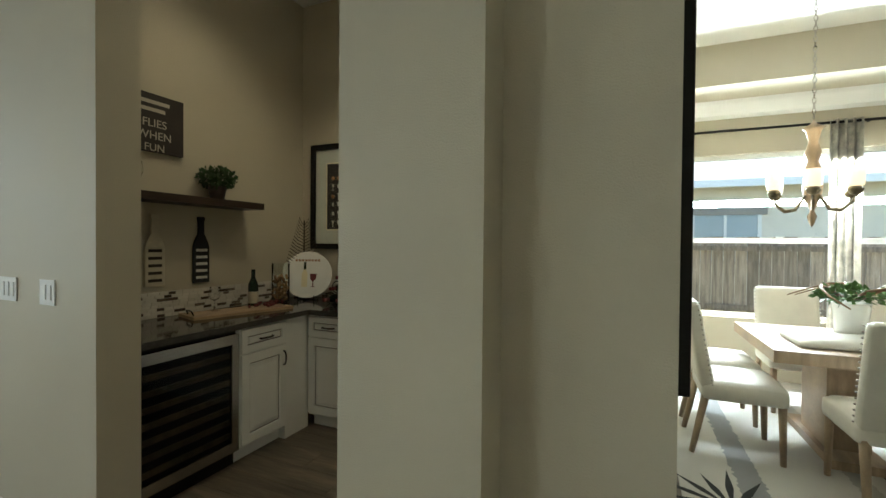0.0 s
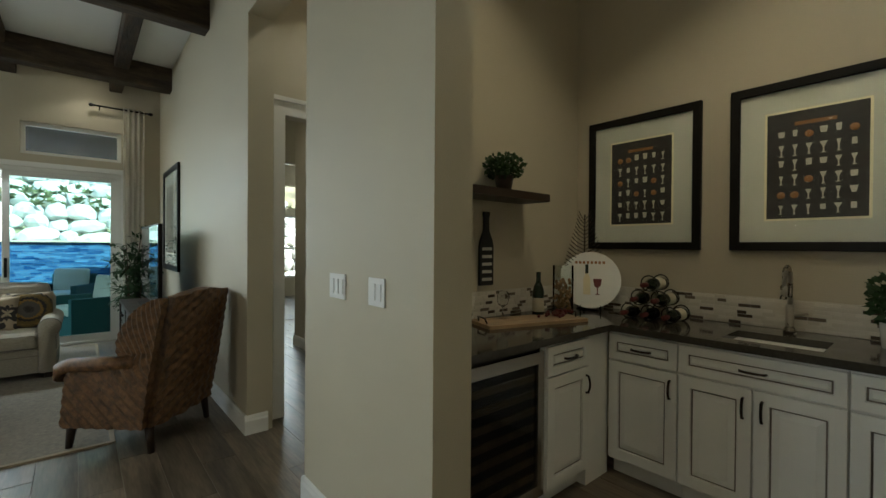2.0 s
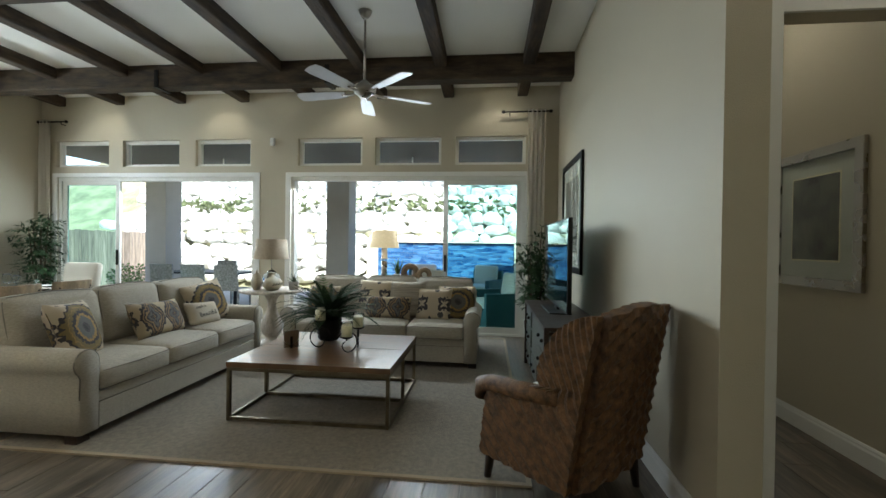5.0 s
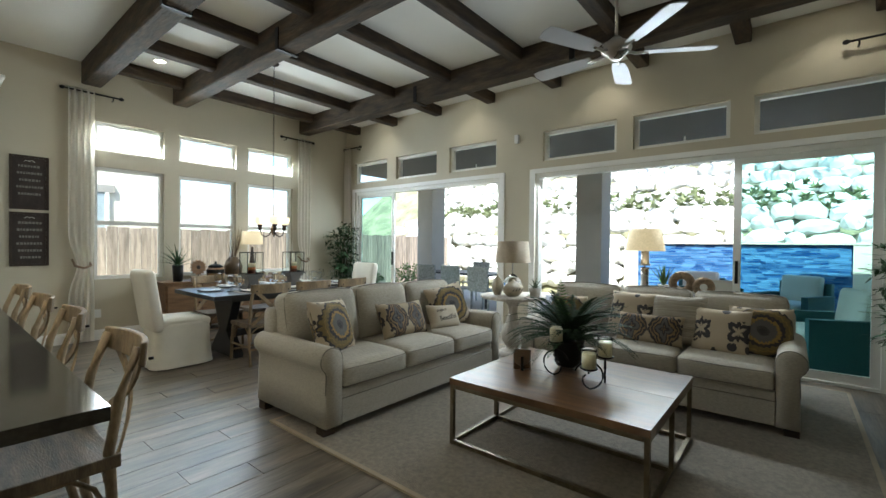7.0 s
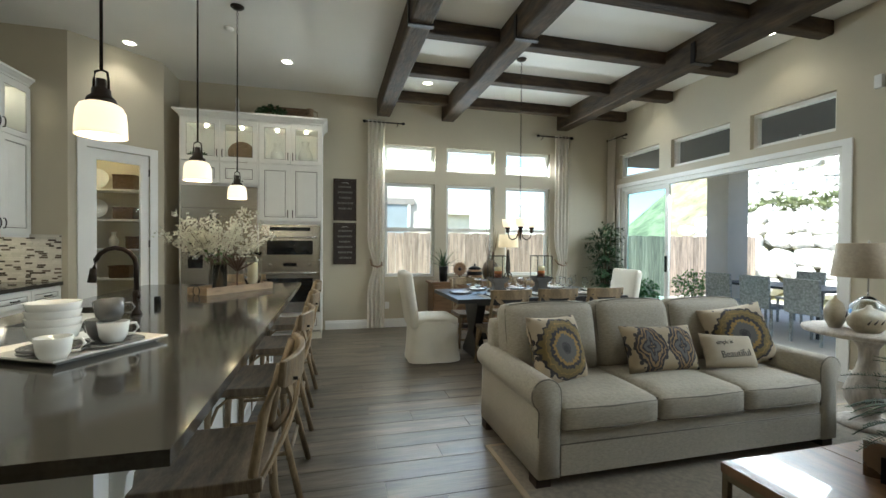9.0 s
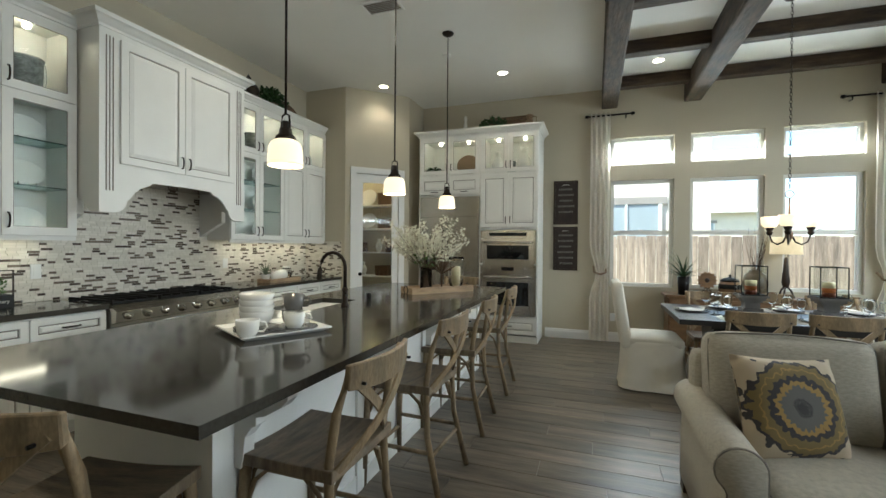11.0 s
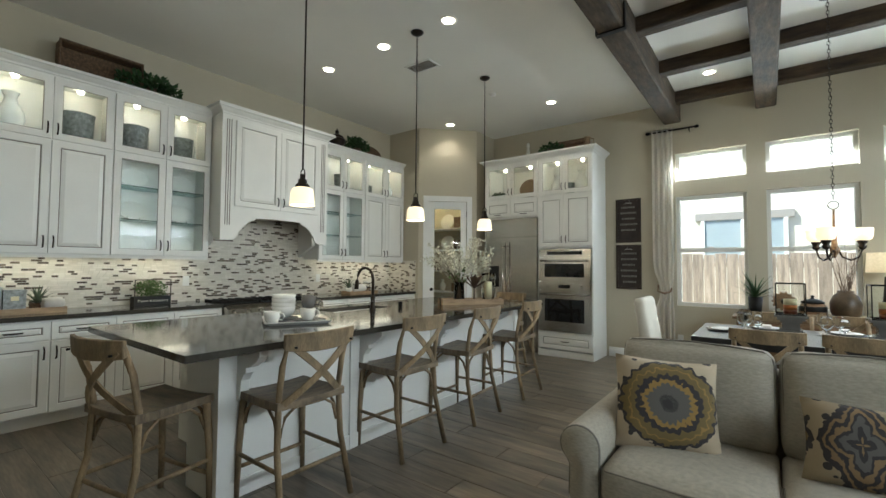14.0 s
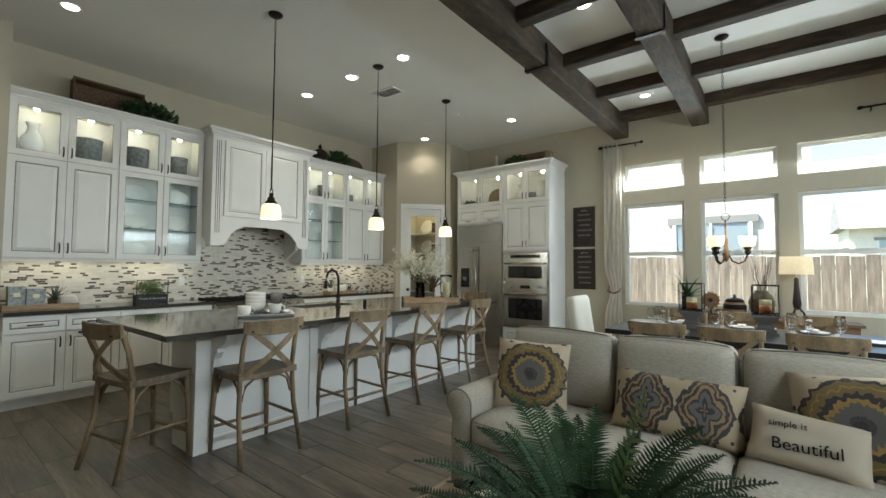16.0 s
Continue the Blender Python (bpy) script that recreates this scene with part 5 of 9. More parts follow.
def sofa(m, L, D, label, backs):
    """A rolled-arm sofa: local x along its length from 0 to L, front at y = 0, back at y = D."""
    root = empty("sofa", m, label, "sofa", "matching sofas")
    aw = 0.18
    part("base", rounded_bm(L / 2 - 0.05, D / 2 - 0.04, 0.14, 0.03, 3), LINEN, root, smooth=True, at=pose(L / 2, D / 2 + 0.015, 0.21))
    box("rail", aw, L - aw, 0.004, 0.05, 0.075, 0.245, LINEN, root, "linen front rail", 0.014)
    box("rail", aw, L - aw, 0.012, 0.05, 0.25, 0.315, LINEN, root, "linen upper front rail", 0.014)
    tube("piping", [(aw, 0.008, 0.2475), (L - aw, 0.008, 0.2475)], 0.004, PIPING, root, "piped seam", 5)
    part("back_frame", rounded_bm(L / 2 - 0.07, 0.09, 0.34, 0.06, 4), LINEN, root, smooth=True, at=pose(L / 2, D - 0.10, 0.49))
    for sg in (-1, 1):
        # rolled arm swept front to back, flaring outwards at the top
        X = (lambda v: v) if sg < 0 else (lambda v: L - v)
        prof = [(0.178, 0.07), (0.178, 0.30), (0.180, 0.44)]
        for k in range(15):
            a = math.pi * (-0.02 + 1.30 * k / 14)
            prof.append((0.090 + 0.092 * math.cos(a), 0.535 + 0.090 * math.sin(a)))
        prof += [(0.044, 0.44), (0.040, 0.30), (0.036, 0.07)]
        bm = bmesh.new()
        rings = []
        for y, k in ((0.0, 0.90), (0.010, 0.965), (0.028, 1.0), (D * 0.3, 1.0), (D * 0.6, 1.0), (D - 0.05, 1.0), (D - 0.015, 0.95)):
            rings.append([bm.verts.new((X(0.105 + (p - 0.105) * k), y, q if q < 0.1 else 0.40 + (q - 0.40) * (0.5 + 0.5 * k))) for p, q in prof])
        for A, B in zip(rings, rings[1:]):
            for i in range(len(prof)):
                j = (i + 1) % len(prof)
                bm.faces.new((A[i], A[j], B[j], B[i]))
        bm.faces.new(rings[0][::-1]); bm.faces.new(rings[-1])
        bmesh.ops.recalc_face_normals(bm, faces=bm.faces)
        arm = part("arm", bm, LINEN, root, "rolled linen arm", smooth=True)
        pts = [(X(0.105 + (p - 0.105) * 0.975), 0.010, 0.40 + (q - 0.40) * 0.985) for p, q in prof[1:-1]]
        tube("piping", pts, 0.005, PIPING, arm, "piped seam", 5)
    n = backs
    w = (L - 2 * aw) / n
    for i in range(n):
        cx = aw + w * (i + 0.5)
        c = part("seat_cushion", rounded_bm(w / 2 - 0.003, 0.345, 0.078, 0.035, 7, 0.026, 0.012), LINEN, root, smooth=True, at=pose(cx, 0.335, 0.393))
        for z in (0.330, 0.452):
            tube("piping", [(cx - w / 2 + 0.006, 0.30, z), (cx - w / 2 + 0.005, 0.030, z), (cx - w / 2 + 0.028, -0.004, z), (cx, -0.016, z), (cx + w / 2 - 0.028, -0.004, z), (cx + w / 2 - 0.005, 0.030, z), (cx + w / 2 - 0.006, 0.30, z)], 0.005, PIPING, c, "piped seam", 5, at=c.matrix_basis.inverted())
        # the outer back cushions reach over the arms
        l0 = cx - w / 2 - (0.075 if i == 0 else 0)
        l1 = cx + w / 2 + (0.075 if i == n - 1 else 0)
        bw = (l1 - l0) / 2
        at = pose((l0 + l1) / 2, D - 0.235, 0.69 + 0.006 * (i % 2), -11, 0, 0.8 * (i - 1))
        k = part("back_cushion", rounded_bm(bw - 0.005, 0.10, 0.245, 0.06, 7, 0.016, 0.05), LINEN, root, smooth=True, at=at)
        for y in (-0.072, 0.078):
            a = [(-bw + 0.022, y, -0.12), (-bw + 0.016, y, 0.10), (-bw + 0.020, y, 0.205), (-bw + 0.055, y, 0.240), (-bw * 0.4, y, 0.252), (0, y, 0.257), (bw * 0.4, y, 0.252), (bw - 0.055, y, 0.240), (bw - 0.020, y, 0.205), (bw - 0.016, y, 0.10), (bw - 0.022, y, -0.12)]
            tube("piping", a, 0.005, PIPING, k, "piped seam", 5)
    for x in (0.085, L - 0.085):
        for y in (0.07, D - 0.08):
            box("foot", x - 0.045, x + 0.045, y - 0.045, y + 0.045, 0.0, 0.075, DARKWOOD, root, "dark tapered block foot", 0.006)
    return root


sofa(pose(5.165, 2.73, 0.0), 2.30, 0.95, "cream linen three-seat sofa with rolled arms and loose cushions", 3)
sofa(pose(7.32, 2.45, 0.0, 0, 0, -90), 2.265, 0.95, "cream linen sofa with rolled arms facing the coffee table", 3)

# pillows of the first sofa
pillow("pillow", 0.47, 0.45, 0.16, pose(5.545, 3.14, 0.675, -20, 3, 20), MEDAL, "square pillow with a grey and mustard medallion print")
pillow("pillow", 0.63, 0.33, 0.15, pose(6.37, 3.16, 0.635, -24, 2, 3), LOZ, "long lumbar pillow with a dark lozenge print")
pillow("pillow", 0.52, 0.46, 0.16, pose(7.10, 3.19, 0.685, -20, -8, -10), MEDAL, "square pillow with a mustard medallion print")
bp_ = pillow("pillow", 0.43, 0.25, 0.12, pose(6.90, 3.09, 0.60, -26, 4, -6), BEIGEFAB, "small cream pillow with black script lettering")
text("lettering", "Beautiful", 0.07, BLACK, bp_, pose(0, -0.066, -0.03, 90, -6, 0), "black script lettering")
text("lettering", "simple is", 0.040, BLACK, bp_, pose(-0.07, -0.066, 0.05, 90, -6, 0), "black lettering")
# pillows of the second sofa
for y, z, w, h, m, lab, o, r in ((0.47, 0.655, 0.44, 0.43, MEDAL, "square medallion print pillow on the far sofa", 0.04, 10), (0.74, 0.64, 0.42, 0.40, ANIM, "square cream pillow with a dark blotched print", -0.06, -4), (1.08, 0.69, 0.46, 0.46, STRIPE, "square striped knit pillow", 0.02, 3), (1.28, 0.60, 0.56, 0.28, LOZ, "long patterned lumbar pillow", -0.12, 0), (1.47, 0.70, 0.46, 0.44, ANIM, "square cream and grey print pillow", 0.05, -6), (2.13, 0.64, 0.42, 0.40, MEDAL, "square medallion print pillow by the arm", 0.02, -10)):
    pillow("pillow", w, h, 0.15, pose(7.76 + o, y, z, -22, 0, -90 + r), m, lab)

# rug
rug = empty("area_rug", pose(0, 0, 0), "large beige wool area rug with a bound edge", "rug")
box("carpet", 5.14, 8.9, -0.12, 3.28, 0.0, 0.012, RUGM, rug, bevel=0.004)
for a, b, c, d in ((5.11, 5.14, -0.15, 3.31), (8.9, 8.93, -0.15, 3.31), (5.14, 8.9, -0.15, -0.12), (5.14, 8.9, 3.28, 3.31)):
    box("binding", a, b, c, d, 0.0, 0.013, RUGE, rug, "tan bound edge", 0.003)

# coffee table
ct = empty("coffee_table", pose(0, 0, 0), "square walnut coffee table on a slim gold metal frame", "coffee table")
X0, X1, Y0, Y1, CT = 5.70, 6.83, 0.80, 2.05, 0.455
XM, q = (X0 + X1) / 2, 0.026
for a, b in ((X0, XM - 0.002), (XM + 0.002, X1)):
    box("tabletop", a, b, Y0, Y1, CT - 0.04, CT, WALNUT, ct, "polished walnut board", 0.003)
for x in (X0 + 0.004, XM - q / 2, X1 - 0.004 - q):
    for y in (Y0 + 0.004, Y1 - 0.004 - q):
        box("leg", x, x + q, y, y + q, 0.013, CT - 0.04, GOLD, ct, "square gold leg", 0.002)
    for z in (0.015, CT - 0.068):
        box("rail", x, x + q, Y0 + 0.032, Y1 - 0.032, z, z + q, GOLD, ct, "", 0.002)
for z in (0.015, CT - 0.068):
    for y in (Y0 + 0.004, Y1 - 0.004 - q):
        box("rail", X0 + 0.032, XM - q / 2 - 0.001, y, y + q, z, z + q, GOLD, ct, "", 0.002)
        box("rail", XM + q / 2 + 0.001, X1 - 0.032, y, y + q, z, z + q, GOLD, ct, "", 0.002)

# ---- plants ----
def frond_mesh(length, seed, leaf=0.06, droop=0.9, m=GREEN, pairs=22):
    r = random.Random(seed)
    bm = bmesh.new()
    pts = []
    for i in range(pairs + 1):
        k = i / pairs
        a = 1.15 - droop * 1.5 * k * k
        pts.append(Vector((length * (k - 0.12 * k * k), 0, length * (0.55 * k - 0.62 * droop * k * k))))
    tube_bm(pts, 0.004, 4, bm, 0.001)
    for i in range(3, pairs + 1):
        k = i / pairs
        l = leaf * (math.sin(math.pi * min(1, 0.18 + 0.84 * k)) ** 0.6) + 0.008
        for s in (-1, 1):
            p = pts[i]
            d = Vector((0.35, s, 0.10 + r.uniform(-0.2, 0.1))).normalized() * l * r.uniform(0.85, 1.1)
            w = Vector((min(0.007, 0.17 / pairs) + 0.022 * leaf, 0, 0.002))
            bm.faces.new([bm.verts.new(c) for c in (p - w * 0.5, p + d * 0.45 - w * 0.75 + Vector((0, 0, 0.004)), p + d, p + d * 0.45 + w * 0.75, p + w * 0.5)])
    me = bpy.data.meshes.new("frond")
    bm.to_mesh(me); bm.free()
    me.materials.append(m)
    return me


def blade_mesh(length, w, seed, m, bend=0.5):
    bm = bmesh.new()
    n = 6
    A = []
    for i in range(n + 1):
        k = i / n
        ww = w * (1 - k) ** 0.6 * (0.6 + 0.4 * math.sin(math.pi * min(1, k + 0.25)))
        c = Vector((length * (k * bend + 0.25 * k * k * bend), 0, length * (k * (1 - 0.35 * bend) - bend * 0.35 * k * k)))
        A.append((bm.verts.new(c + Vector((0, -ww / 2, 0.15 * ww))), bm.verts.new(c), bm.verts.new(c + Vector((0, ww / 2, 0.15 * ww)))))
    for p, q2 in zip(A, A[1:]):
        bm.faces.new((p[0], p[1], q2[1], q2[0])); bm.faces.new((p[1], p[2], q2[2], q2[1]))
    me = bpy.data.meshes.new("leaf")
    bm.to_mesh(me); bm.free()
    me.materials.append(m)
    return me


def put(name, me, parent, m):
    o = new(name, me)
    o.parent = parent
    o.matrix_basis = m
    return o


def clump(bm, c, rx, ry, rz, count, size, r):
    """Scattered small leaves within an ellipsoid."""
    for k in range(count):
        d = Vector((r.gauss(0, 1), r.gauss(0, 1), r.gauss(0, 1))).normalized() * r.random() ** 0.4
        p = Vector(c) + Vector((d.x * rx, d.y * ry, d.z * rz))
        t = (d + Vector((r.uniform(-1, 1), r.uniform(-1, 1), r.uniform(-0.6, 1)))).normalized() * size * r.uniform(0.7, 1.2)
        s = t.cross(Vector((r.uniform(-1, 1), r.uniform(-1, 1), r.uniform(-1, 1)))).normalized() * size * 0.32
        bm.faces.new([bm.verts.new(v) for v in (p, p + t * 0.5 - s, p + t, p + t * 0.5 + s)])
    return bm


fern = empty("potted_fern", pose(6.47, 1.55, CT), "dark green fern in a black ribbed pot", "fern")
lathe("pot", [(0.0, 0.02), (0.085, 0.02), (0.10, 0.05), (0.092, 0.065), (0.108, 0.085), (0.098, 0.10), (0.115, 0.12), (0.105, 0.135), (0.12, 0.16), (0.11, 0.18), (0.12, 0.20), (0.11, 0.215), (0.10, 0.19), (0, 0.19)], BLACK, fern, "black ribbed pot", 22)
FERNG = M("deep_green_fern", (0.022, 0.055, 0.014), 0.9, var=0.4, scale=14, bump=0.05)
FR = [frond_mesh(l, s, 0.046, dr, FERNG, 48) for l, s, dr in ((0.52, 1, 0.85), (0.50, 2, 0.68), (0.46, 3, 0.52), (0.56, 4, 0.95))]
rf = random.Random(11)
for k in range(118):
    a = k * 137.5
    put("frond", FR[k % 4], fern, Matrix.Translation((0, 0, 0.20)) @ Matrix.Rotation(radians(a), 4, "Z") @ Matrix.Rotation(radians(rf.uniform(-36, 12) - (k % 6 == 2) * 14), 4, "Y") @ Matrix.Scale(rf.uniform(0.76, 1.12), 4))
sp_ = frond_mesh(0.44, 9, 0.06, 0.3, GREEN2, 16)
put("sprig", sp_, fern, Matrix.Translation((0.03, 0.05, 0.22)) @ Matrix.Rotation(radians(40), 4, "Z") @ Matrix.Rotation(radians(-55), 4, "Y"))


def candle_holder(x, y, z0, h, a):
    root = empty("candle_holder", pose(x, y, CT, 0, 0, a), "scrolled black iron holder with an ivory candle in a glass", "candle holder", "candle holders on the coffee table")
    R = 0.085
    ring = [(-R * math.cos(t) * (1 if t < 4.6 else max(0.2, 1 - (t - 4.6) * 0.45)), 0, R + 0.006 + R * math.sin(t) * (1 if t < 4.6 else max(0.2, 1 - (t - 4.6) * 0.45))) for t in [0.3 + i * 0.33 for i in range(20)]]
    tube("scroll", ring, 0.006, BLACK, root, "scrolled iron foot", 6)
    lathe("plate", [(0.0, z0), (0.03, z0), (0.052, z0 + 0.012), (0.056, z0 + 0.02), (0.0, z0 + 0.014)], BLACK, root, "", 18)
    tube("stem", [(0, 0, 0.10), (0, 0, z0)], 0.006, BLACK, root)
    lathe("candle", [(0.0, z0 + 0.015), (0.043, z0 + 0.015), (0.043, z0 + 0.015 + h), (0.039, z0 + 0.018 + h), (0.0, z0 + 0.012 + h)], CANDLE, root, "ivory wax candle", 18)
    lathe("glass_cup", [(0.0455, z0 + 0.016), (0.047, z0 + 0.03 + h), (0.049, z0 + 0.045 + h), (0.0475, z0 + 0.045 + h), (0.0455, z0 + 0.03 + h), (0.044, z0 + 0.018)], CABGLASS, root, "clear glass cup", 20, cap=False).visible_shadow = False


candle_holder(6.22, 1.53, 0.22, 0.09, 100)
candle_holder(6.08, 1.25, 0.12, 0.09, -60)
candle_holder(6.26, 1.21, 0.165, 0.09, 20)
pf = empty("photo_frame", pose(6.20, 1.78, CT, 0, 0, 120), "small silver photo frame on the coffee table", "photo frame")
box("frame", -0.06, 0.06, -0.006, 0.006, 0, 0.16, NICKEL, pf, "", 0.003, at=pose(0, 0, 0, -14, 0, 0))
box("picture", -0.045, 0.045, -0.009, -0.006, 0.015, 0.145, SLATE, pf, "dark picture", at=pose(0, 0, 0, -14, 0, 0))
box("strut", -0.01, 0.01, 0.035, 0.04, 0.0, 0.10, BLACK, pf)

# ---- rattan wing chair ----
wc = empty("wing_chair", pose(5.20, -0.32, 0, 0, 0, -44), "brown woven rattan wing chair with a white seat cushion", "armchair")
# local: faces +y
def woven(bm_pts, name, th, lab=""):
    """A bowed panel of woven strands: bm_pts(u, v) gives the place; strands run across in rows."""
    bm = bmesh.new()
    nu, nv = 15, 24
    P = [[Vector(bm_pts(i / nu, j / nv)) for j in range(nv + 1)] for i in range(nu + 1)]
    F, B = {}, {}
    for i in range(nu + 1):
        for j in range(nv + 1):
            du = P[min(i + 1, nu)][j] - P[max(i - 1, 0)][j]
            dv = P[i][min(j + 1, nv)] - P[i][max(j - 1, 0)]
            nn = du.cross(dv)
            nn = nn.normalized() if nn.length > 1e-9 else Vector((0, 1, 0))
            o = 0.013 * (1 if (i // 2 + j) % 2 else -0.2) + 0.005 * noise.noise(P[i][j] * 40)
            F[i, j] = bm.verts.new(P[i][j] + nn * (th / 2 + o))
            B[i, j] = bm.verts.new(P[i][j] - nn * (th / 2 + 0.010 * (1 if (i + j) % 2 == 0 else -0.2)))
    for i in range(nu):
        for j in range(nv):
            bm.faces.new((F[i, j], F[i + 1, j], F[i + 1, j + 1], F[i, j + 1]))
            bm.faces.new((B[i, j], B[i, j + 1], B[i + 1, j + 1], B[i + 1, j]))
    for i in range(nu):
        bm.faces.new((F[i, 0], B[i, 0], B[i + 1, 0], F[i + 1, 0])); bm.faces.new((F[i, nv], F[i + 1, nv], B[i + 1, nv], B[i, nv]))
    for j in range(nv):
        bm.faces.new((F[0, j], F[0, j + 1], B[0, j + 1], B[0, j])); bm.faces.new((F[nu, j], B[nu, j], B[nu, j + 1], F[nu, j + 1]))
    return part(name, bm, RATTAN, wc, lab, smooth=False)


hw = 0.345
woven(lambda u, v: ((u - 0.5) * 2 * (hw - 0.02) * (1 - 0.10 * v), -0.28 - 0.15 * v - 0.03 * math.sin(math.pi * u), 0.18 + 0.86 * v + 0.035 * math.sin(math.pi * u) * v), "backrest", 0.05, "tall woven rattan back")
for s in (-1, 1):
    woven(lambda u, v, s=s: (s * (hw + 0.02 * math.sin(math.pi * v)), -0.28 - 0.15 * v + u * (0.57 - 0.36 * max(0, min(1, (v - 0.44) / 0.14)) + 0.06 * math.sin(math.pi * max(0, v - 0.5) * 2)), 0.18 + 0.86 * v - 0.10 * u * u * max(0, v - 0.5) * 2), "wing", 0.045, "woven rattan side and wing")
    tube("armrest", [(s * (hw + 0.01), -0.24, 0.62), (s * (hw + 0.03), 0.0, 0.605), (s * (hw + 0.03), 0.20, 0.595), (s * (hw + 0.025), 0.27, 0.57), (s * (hw + 0.01), 0.285, 0.50)], 0.048, RATTAN, wc, "rolled rattan arm", 10)
woven(lambda u, v: ((u - 0.5) * 2 * hw, 0.27, 0.16 + 0.22 * v), "apron", 0.04, "woven rattan front")
box("seat_deck", -hw + 0.02, hw - 0.02, -0.27, 0.30, 0.30, 0.36, RATTAN, wc)
part("cushion", rounded_bm(0.30, 0.29, 0.055, 0.045, 4, 0.02), WHITEFAB, wc, "white seat cushion", smooth=True, at=pose(0, 0.03, 0.42))
for x in (-0.29, 0.29):
    for y in (-0.27, 0.27):
        tube("leg", [(x, y, 0.20), (x * 1.04, y * 1.08, 0.0)], 0.032, DARKWOOD, wc, "dark tapered leg", 8, 0.020)

# ---- end table with lamp ----
et = empty("end_table", pose(8.05, 2.93, 0), "round whitewashed pedestal end table between the sofas", "end table")
lathe("top", [(0, 0.70), (0.37, 0.70), (0.395, 0.71), (0.40, 0.725), (0.395, 0.74), (0, 0.74)], WHITEWOOD, et, "round whitewashed top", 32)
lathe("pedestal", [(0, 0.0), (0.19, 0.0), (0.20, 0.03), (0.15, 0.06), (0.08, 0.08), (0.07, 0.11), (0.10, 0.14), (0.135, 0.20), (0.14, 0.27), (0.11, 0.36), (0.07, 0.44), (0.055, 0.52), (0.06, 0.60), (0.10, 0.66), (0.14, 0.70), (0, 0.70)], WHITEWOOD, et, "turned baluster pedestal", 24)


def table_lamp(x, y, z, zs, h, r0, r1, base, label, shade_m, watts):
    root = empty("table_lamp", pose(x, y, z), label, "table lamp", "table lamps")
    zs -= z
    if base == "gourd":
        lathe("base", [(0.0, 0.0), (0.075, 0.0), (0.075, 0.018), (0.04, 0.025), (0.095, 0.07), (0.115, 0.12), (0.105, 0.17), (0.06, 0.22), (0.028, 0.245), (0.0, 0.25)], GLASSC, root, "clear glass gourd base", 24)
        lathe("core", [(0.0, 0.026), (0.035, 0.03), (0.05, 0.10), (0.035, 0.19), (0.0, 0.20)], GOLD, root, "gold core", 16)
    elif base == "column":
        for zz in (0.0, 0.30):
            lathe("base", [(0.0, zz), (0.06, zz), (0.06, zz + 0.015), (0.045, zz + 0.02), (0.04, zz + 0.16), (0.045, zz + 0.28), (0.0, zz + 0.285)], NICKEL, root, "silver column base", 16)
    else:
        for a in (0, 120, 240):
            tube("base", [(0.09 * math.cos(radians(a)), 0.09 * math.sin(radians(a)), 0.0), (0.06 * math.cos(radians(a)), 0.06 * math.sin(radians(a)), 0.09), (0.02 * math.cos(radians(a)), 0.02 * math.sin(radians(a)), 0.14)], 0.012, DARKWOOD, root, "dark splayed foot", 8)
        lathe("column", [(0, 0.12), (0.03, 0.13), (0.045, 0.2), (0.03, 0.36), (0.022, 0.5), (0.0, 0.52)], DARKWOOD, root, "dark tapered column", 14)
    tube("neck", [(0, 0, 0.22), (0, 0, zs + h * 0.8)], 0.007, NICKEL, root)
    lathe("shade", [(r0, zs), (r1, zs + h), (r1 - 0.004, zs + h), (r0 - 0.004, zs), (r0, zs)], shade_m, root, "tapered linen drum shade", 32, cap=False)
    lathe("bulb", [(0, zs + h * 0.35), (0.02, zs + h * 0.4), (0.03, zs + h * 0.55), (0.015, zs + h * 0.7), (0, zs + h * 0.72)], CANLIT, root, "lit bulb", 12)
    lathe("finial", [(0.0, zs + h - 0.005), (0.012, zs + h), (0.006, zs + h + 0.02), (0, zs + h + 0.025)], NICKEL, root, "", 10)
    lamp(x, y, z + zs + h * 0.5, watts, (1.0, 0.72, 0.40), 0.03)
    return root


table_lamp(8.12, 2.98, 0.74, 1.135, 0.26, 0.22, 0.19, "gourd", "table lamp with a taupe drum shade and clear glass base", LSHADE, 0.8)
for x, y, w, h, r in ((7.93, 3.08, 0.12, 0.25, 30), (7.93, 2.86, 0.15, 0.20, -10)):
    v = empty("ceramic_vase", pose(x, y, 0.74, 0, 0, r), "cream crackled ceramic vase on the end table", "vase", "ceramic vases")
    bm = lathe_bm([(0, 0), (w * 0.6, 0), (w, h * 0.25), (w * 1.05, h * 0.5), (w * 0.75, h * 0.75), (w * 0.22, h * 0.88), (w * 0.10, h), (0, h)], 20)
    for q_ in bm.verts:
        q_.co.y *= 0.55
    part("body", bm, PEBBLE, v, smooth=True)
    for i in range(4):
        tube("leaf_pattern", [(-w * 0.7 + i * w * 0.35, -w * 0.57, h * 0.35), (-w * 0.5 + i * w * 0.35, -w * 0.58, h * 0.52)], 0.007, DARKWOOD, v, "brown painted leaf", 5, 0.002)
su = empty("succulent", pose(8.02, 2.62, 0.74), "small spiky succulent in a grey pot", "plant")
lathe("pot", [(0, 0), (0.055, 0), (0.07, 0.11), (0.062, 0.11), (0.058, 0.095), (0, 0.095)], STUCCO, su, "grey pot", 16)
BL = blade_mesh(0.17, 0.028, 1, GREYLEAF, 0.55)
for k in range(16):
    put("leaf", BL, su, Matrix.Translation((0, 0, 0.09)) @ Matrix.Rotation(radians(k * 137.5), 4, "Z") @ Matrix.Rotation(radians(-30 + 4 * k), 4, "Y"))

